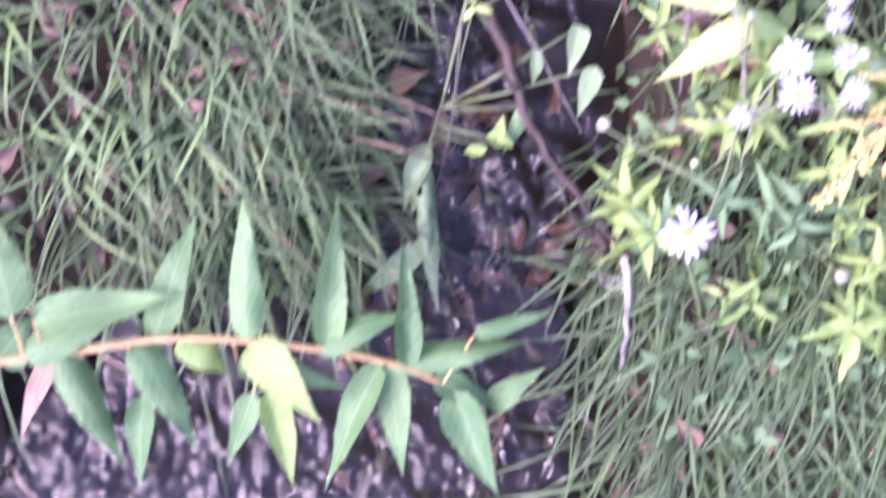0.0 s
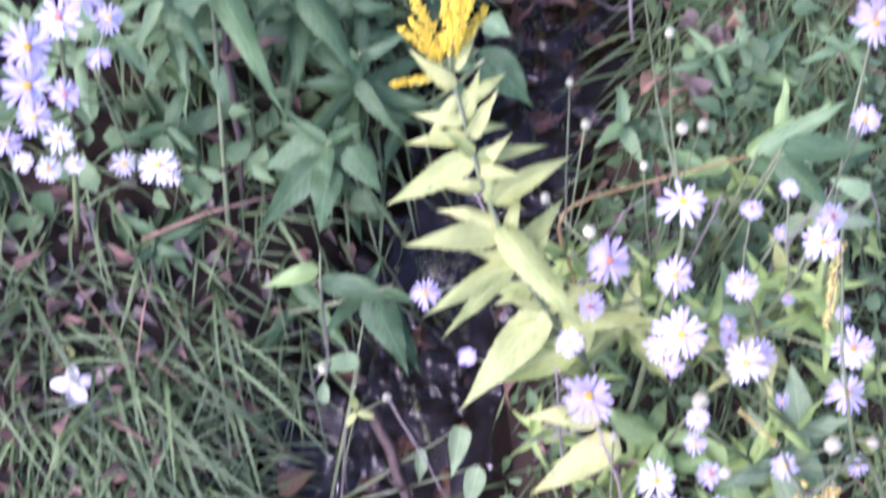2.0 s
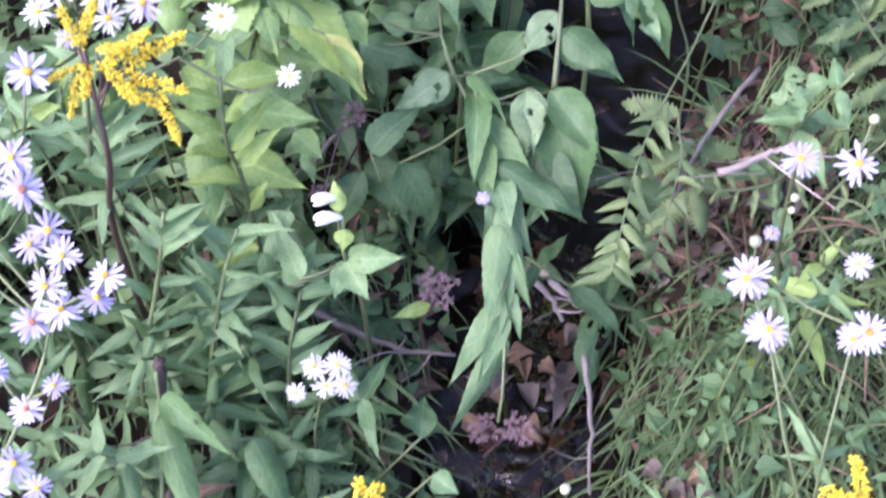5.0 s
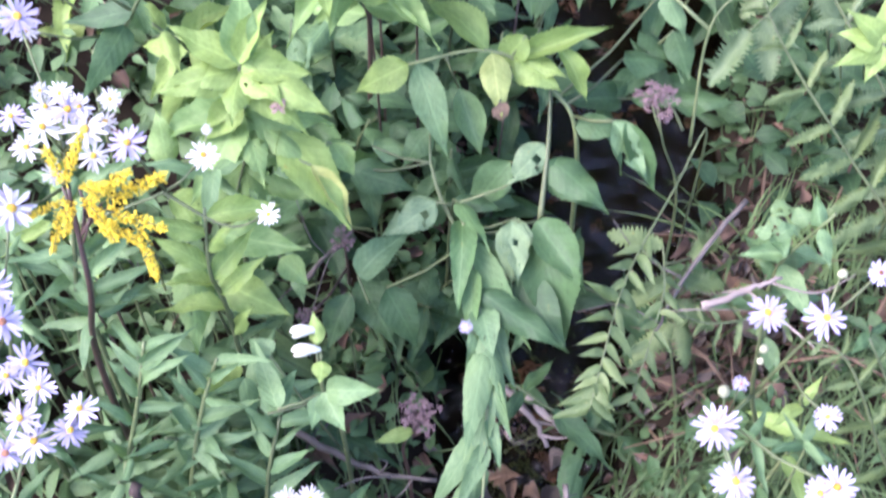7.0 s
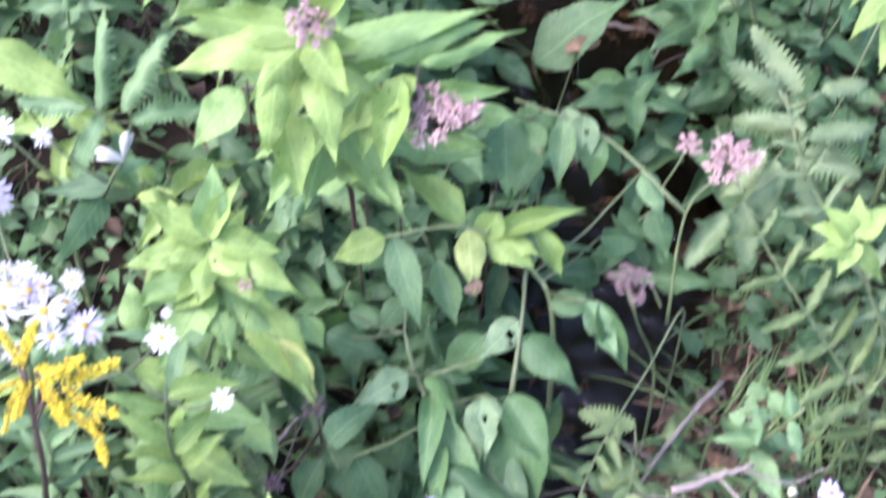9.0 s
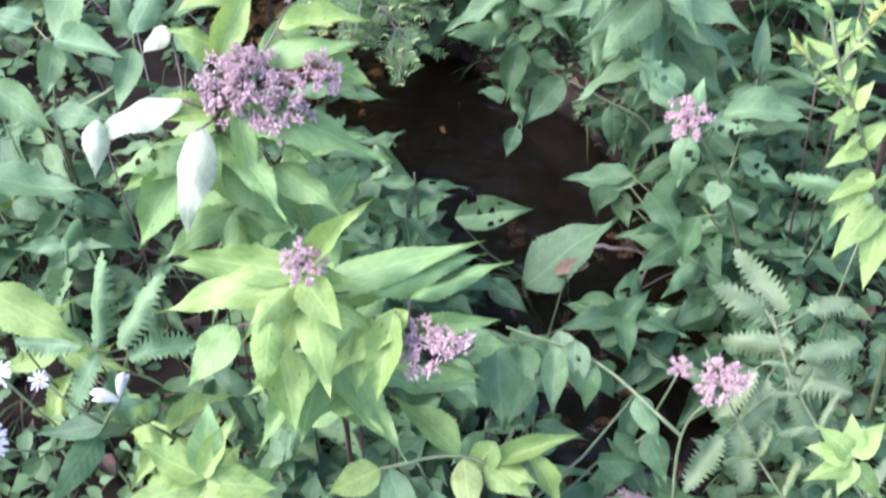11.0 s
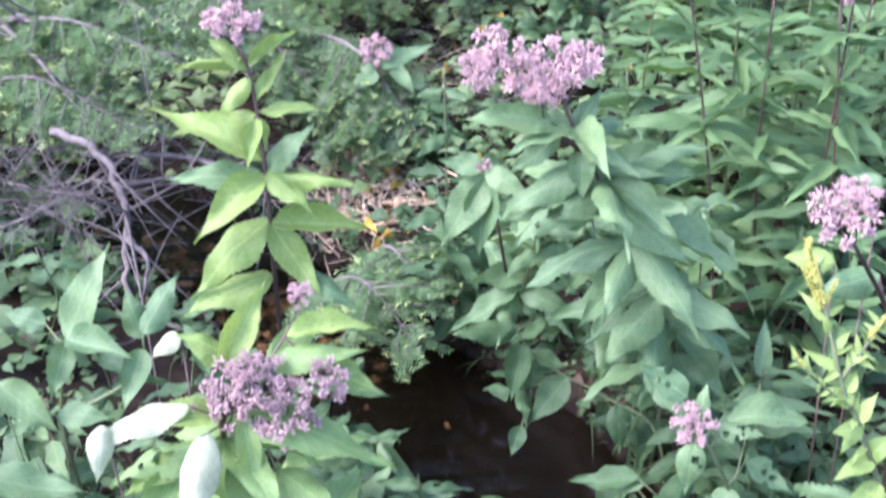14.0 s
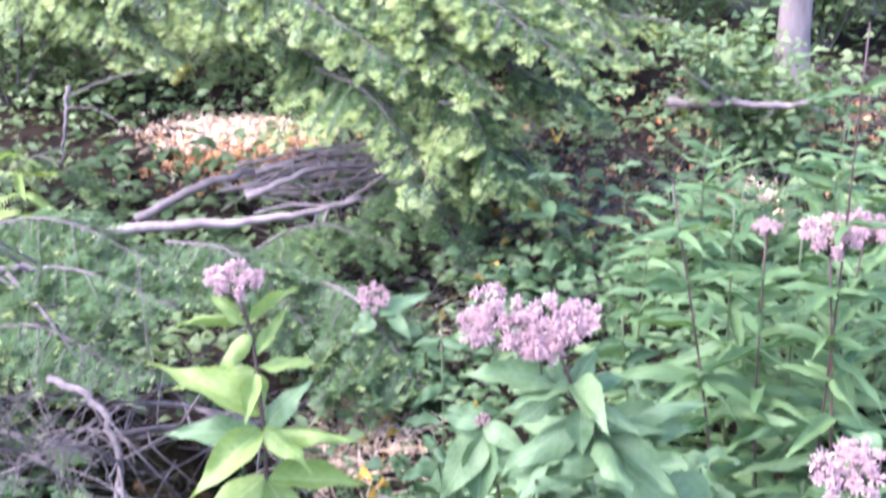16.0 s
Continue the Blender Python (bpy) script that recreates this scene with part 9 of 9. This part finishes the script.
hemlock("hemlock_bough", "pale green hemlock bough coloured as if in the light", (-0.050, 4.000, 0.850), (0.320, 3.580, 0.600), 0.24, 103, 22)
hemlock("hemlock_bough", "pale green hemlock bough coloured as if in the light", (-0.200, 4.450, 1.020), (0.460, 4.150, 0.930), 0.26, 104, 26)
# ---- end of far side ----


def bough_copies(count, xs, ys, zs, seed):
    """More boughs of the same tree, one behind another over the far bank."""
    q = random.Random(seed)
    kinds = [hemlock("hemlock_bough", "drooping green hemlock bough over the far bank", (-1.9, 4.2, 0.9 + 0.1 * k), (-1.2, 3.9, 0.75 + 0.1 * k), 0.26, 60 + k, 24) for k in range(3)]
    for i in range(count):
        m = pose(q.uniform(*xs), q.uniform(*ys), q.uniform(*zs), q.uniform(-14, 14), q.uniform(-5, 22), q.uniform(-70, 50))
        copy_thing(kinds[i % 3], m)


bough_copies(32, (-1.9, 0.9), (4.7, 6.0), (0.75, 1.3), 71)
bough_copies(8, (-1.8, -1.0), (3.0, 3.8), (0.35, 0.6), 72)


# ---- trees and wood behind ----
def tree_trunk(x, y, r, tall, seed, label):
    q = random.Random(seed)
    z = height(x, y)
    ob = tagged(new("tree_trunk"), label, "tree")
    ob.location = (x, y, z)
    n, sides = 16, 18
    verts, faces = [], []
    for i in range(n + 1):
        t = i / n
        for k in range(sides):
            w = 2 * math.pi * k / sides
            flare = 1 + 0.7 * math.exp(-t * 16) * (1 + 0.35 * math.cos(4 * w + seed))
            rr = r * flare * (1 - 0.45 * t) * (1 + 0.05 * noise.noise((3 * math.cos(w), 3 * math.sin(w), 6 * t + seed)))
            verts.append((rr * math.cos(w) + 0.15 * t * t, rr * math.sin(w), tall * t - 0.1))
    for i in range(n):
        for k in range(sides):
            j = (k + 1) % sides
            faces.append((i * sides + k, i * sides + j, (i + 1) * sides + j, (i + 1) * sides + k))
    faces.append(tuple(n * sides + k for k in range(sides)))
    part("trunk", verts, faces, M["bark"], ob)
    return ob


tree_trunk(1.29, 5.05, 0.05, 6.0, 3, "pale grey tree trunk at the edge of the wood")


def shrub(x, y, tall, wide, seed, colour, label):
    """A loose woodland shrub: several stems and many small leaves."""
    q = random.Random(seed)
    z = height(x, y)
    ob = tagged(new("shrub"), label, "shrub", "woodland shrubs")
    ob.location = (x, y, z)
    v0, f0, u0 = blade(ovate, 0.08, 0.2, 6, 0.1, 0.1, 0, seed, 0.0, 5)
    lv, lf, lu = [], [], []
    for _ in range(9):
        w, out = q.uniform(0, 6.3), wide * q.uniform(0.3, 1.0)
        tip = Vector((math.cos(w) * out, math.sin(w) * out, tall * q.uniform(0.6, 1.1)))
        line = curve([(0, 0, -0.05), tip * 0.45 + Vector((0, 0, 0.12 * tall)), tip], 6)
        v, f = tube(line, [0.008 * (1 - 0.07 * i) for i in range(len(line))], 5)
        part("stem", v, f, M["twig"], ob)
        for p in line[3:]:
            for _ in range(12):
                b = p + Vector((q.gauss(0, 1), q.gauss(0, 1), q.gauss(0, 1))) * 0.09 * tall
                d = Vector((q.gauss(0, 1), q.gauss(0, 1), q.uniform(-0.8, 0.4))).normalized()
                s1 = q.uniform(0.035, 0.065)
                m = leaf_pose(b, b + d * s1, s1 * 0.5, q.uniform(-40, 40))
                o = len(lv)
                lv += [m @ Vector(p1) for p1 in v0]
                lu += u0
                lf += [tuple(i + o for i in g) for g in f0]
    part("foliage", lv, lf, M[colour], ob, uvs=lu)["kind"] = "stuff"
    return ob


def wood_tree(x, y, r, tall, seed):
    """A tall tree of the wood behind: trunk, limbs and a loose crown of leaves."""
    q = random.Random(seed)
    ob = tree_trunk(x, y, r, tall, seed, "tall leafy tree standing in the wood")
    v0, f0, u0 = blade(ovate, 0.1, 0.2, 4, 0.1, 0.1, 0, seed, 0.0, 4, (-1.0, 0.0, 1.0))
    lv, lf, lu = [], [], []
    for k in range(26):
        t = 0.16 + 0.8 * k / 26
        w, long = 2.4 * k + q.uniform(-0.4, 0.4), tall * 0.24 * (1.15 - 0.8 * t) * q.uniform(0.7, 1.2)
        a = Vector((0.15 * t * t, 0, tall * t))
        b = a + Vector((math.cos(w) * long, math.sin(w) * long, 0.3 * long * q.uniform(-0.3, 1)))
        line = curve([a, a.lerp(b, 0.5) + Vector((0, 0, 0.08 * long)), b], 5)
        part("limb", *tube(line, [0.3 * r * (1.1 - t) * (1 - 0.08 * i) for i in range(len(line))], 5), M["bark"], ob)
        for _ in range(170):
            c = line[q.randrange(2, len(line))] + Vector((q.gauss(0, 1), q.gauss(0, 1), q.gauss(0, 0.6))) * 0.28 * long
            d = Vector((q.gauss(0, 1), q.gauss(0, 1), q.uniform(-1.0, 0.3))).normalized()
            k1 = q.uniform(0.12, 0.24)
            m = leaf_pose(c, c + d * k1, k1 * 0.6, q.uniform(-50, 50))
            o = len(lv)
            lv += [m @ Vector(p1) for p1 in v0]
            lu += u0
            lf += [tuple(i + o for i in g) for g in f0]
    part("crown", lv, lf, M["crown"], ob, uvs=lu)["kind"] = "stuff"
    tagged(ob, group="trees of the wood")
    return ob


wood = [wood_tree(-1.2, 9.2, 0.16, 13.0, 31), wood_tree(1.9, 8.8, 0.14, 12.0, 32)]
for i, (x, y, k) in enumerate(((-3.6, 8.6, 1.0), (-6.0, 9.4, 1.1), (4.3, 9.0, 1.05), (6.8, 8.6, 0.95), (0.4, 11.2, 1.2), (-2.6, 11.6, 1.15), (3.2, 11.4, 1.2))):
    copy_thing(wood[i % 2], pose(x, y, height(x, y), 0, 0, 77 * i + 20) @ Matrix.Scale(k, 4))

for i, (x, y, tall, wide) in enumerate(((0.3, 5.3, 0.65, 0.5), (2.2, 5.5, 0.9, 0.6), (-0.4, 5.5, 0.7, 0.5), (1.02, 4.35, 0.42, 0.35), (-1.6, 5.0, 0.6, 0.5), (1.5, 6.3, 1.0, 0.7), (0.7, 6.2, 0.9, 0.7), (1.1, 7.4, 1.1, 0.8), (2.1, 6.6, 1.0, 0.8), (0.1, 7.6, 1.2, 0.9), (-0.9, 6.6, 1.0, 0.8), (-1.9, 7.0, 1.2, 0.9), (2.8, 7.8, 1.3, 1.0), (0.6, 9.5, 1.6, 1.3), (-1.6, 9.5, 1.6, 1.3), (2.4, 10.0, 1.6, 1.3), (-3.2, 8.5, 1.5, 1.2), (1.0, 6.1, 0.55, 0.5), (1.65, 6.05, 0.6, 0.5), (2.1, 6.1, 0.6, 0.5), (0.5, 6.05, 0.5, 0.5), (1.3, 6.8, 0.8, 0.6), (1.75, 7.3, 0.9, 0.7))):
    # nearer shrubs take the lit leaf colour, deeper ones the dark copy as shade
    shrub(x, y, tall, wide, 90 + i, "bushlit" if y < 6.2 else "bush", "leafy green woodland shrub coloured as lit" if y < 6 else "green leafy shrub deep in the wood, brightness set by colour")
# the first three spots form a sun patch made by pale colour alone
litter("leaf_litter", "pale dry leaves on the far bank, sunlight painted in", "tan", [(-0.68, 4.7, 0.3, 0.24), (-0.72, 4.62, 0.24, 0.2), (-0.62, 4.58, 0.2, 0.2), (-0.05, 3.2, 0.12, 0.22), (1.0, 4.0, 0.08, 0.2)], 4600, (0.012, 0.03), 13, 0.012)
# orange litter, its first two spots brightening the rim of the painted sun patch
litter("leaf_litter", "orange-brown dry leaves on the far bank", "orangeleaf", [(-0.6, 4.36, 0.26, 0.18), (-0.45, 4.42, 0.28, 0.2), (0.5, 3.9, 0.5, 0.4), (1.3, 5.0, 0.5, 0.4)], 2600, (0.015, 0.04), 40, 0.012)


def straw(label, spots, count, long, seed, material):
    """Thin dead stems and needles lying crosswise on the ground."""
    q = random.Random(seed)
    pieces = []
    for _ in range(count):
        cx, cy, rx, ry = q.choice(spots)
        x, y = cx + rx * q.uniform(-1, 1), cy + ry * q.uniform(-1, 1)
        z = height(x, y)
        if z < 0.0:
            continue
        w, n = q.uniform(0, 6.3), q.uniform(*long)
        d = Vector((math.cos(w), math.sin(w), q.uniform(-0.1, 0.45))) * n
        p = Vector((x, y, z + q.uniform(0.002, 0.04)))
        r = q.uniform(0.0008, 0.0022)
        pieces.append(tube([p, p + d * 0.5 + Vector((0, 0, q.uniform(-0.01, 0.02))), p + d], [r, r, r * 0.5], 3))
    return tagged(part("straw", *join(*pieces), material), label, "straw", kind="stuff")


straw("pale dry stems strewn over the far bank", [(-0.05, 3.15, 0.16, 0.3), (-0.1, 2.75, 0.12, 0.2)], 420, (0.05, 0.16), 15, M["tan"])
straw("grey dead twigs lying over the far bank", [(-0.6, 3.6, 0.6, 0.7), (0.5, 4.0, 0.8, 0.6), (-1.2, 3.0, 0.4, 0.5), (1.4, 5.0, 0.4, 0.4), (0.4, 3.7, 0.5, 0.5), (0.2, 3.5, 0.4, 0.4)], 2100, (0.08, 0.3), 16, M["twig"])
straw("brown dead stems on the near banks", [(0.5, 1.1, 0.08, 0.14), (-0.3, 0.7, 0.35, 0.4), (0.6, 0.9, 0.25, 0.6), (-0.3, 1.4, 0.4, 0.4)], 230, (0.05, 0.14), 17, M["dead"])
litter("leaf_litter", "yellow fallen leaves on the far bank", "yelleaf", [(-0.02, 3.1, 0.1, 0.18), (0.35, 3.5, 0.25, 0.3), (-0.02, 2.75, 0.06, 0.1), (0.2, 3.3, 0.2, 0.2), (0.27, 3.85, 0.2, 0.2), (0.27, 3.85, 0.2, 0.2)], 90, (0.022, 0.05), 18, 0.12)
litter("leaf_litter", "orange and yellow leaf bits among dead twigs", "orangeleaf", [(0.28, 4.1, 0.3, 0.3), (0.1, 4.6, 0.3, 0.3)], 160, (0.015, 0.04), 46, 0.14)
straw("grey-brown dead stems under the hemlock", [(0.25, 4.1, 0.35, 0.35), (0.1, 4.7, 0.3, 0.3)], 260, (0.08, 0.3), 47, M["twig"])
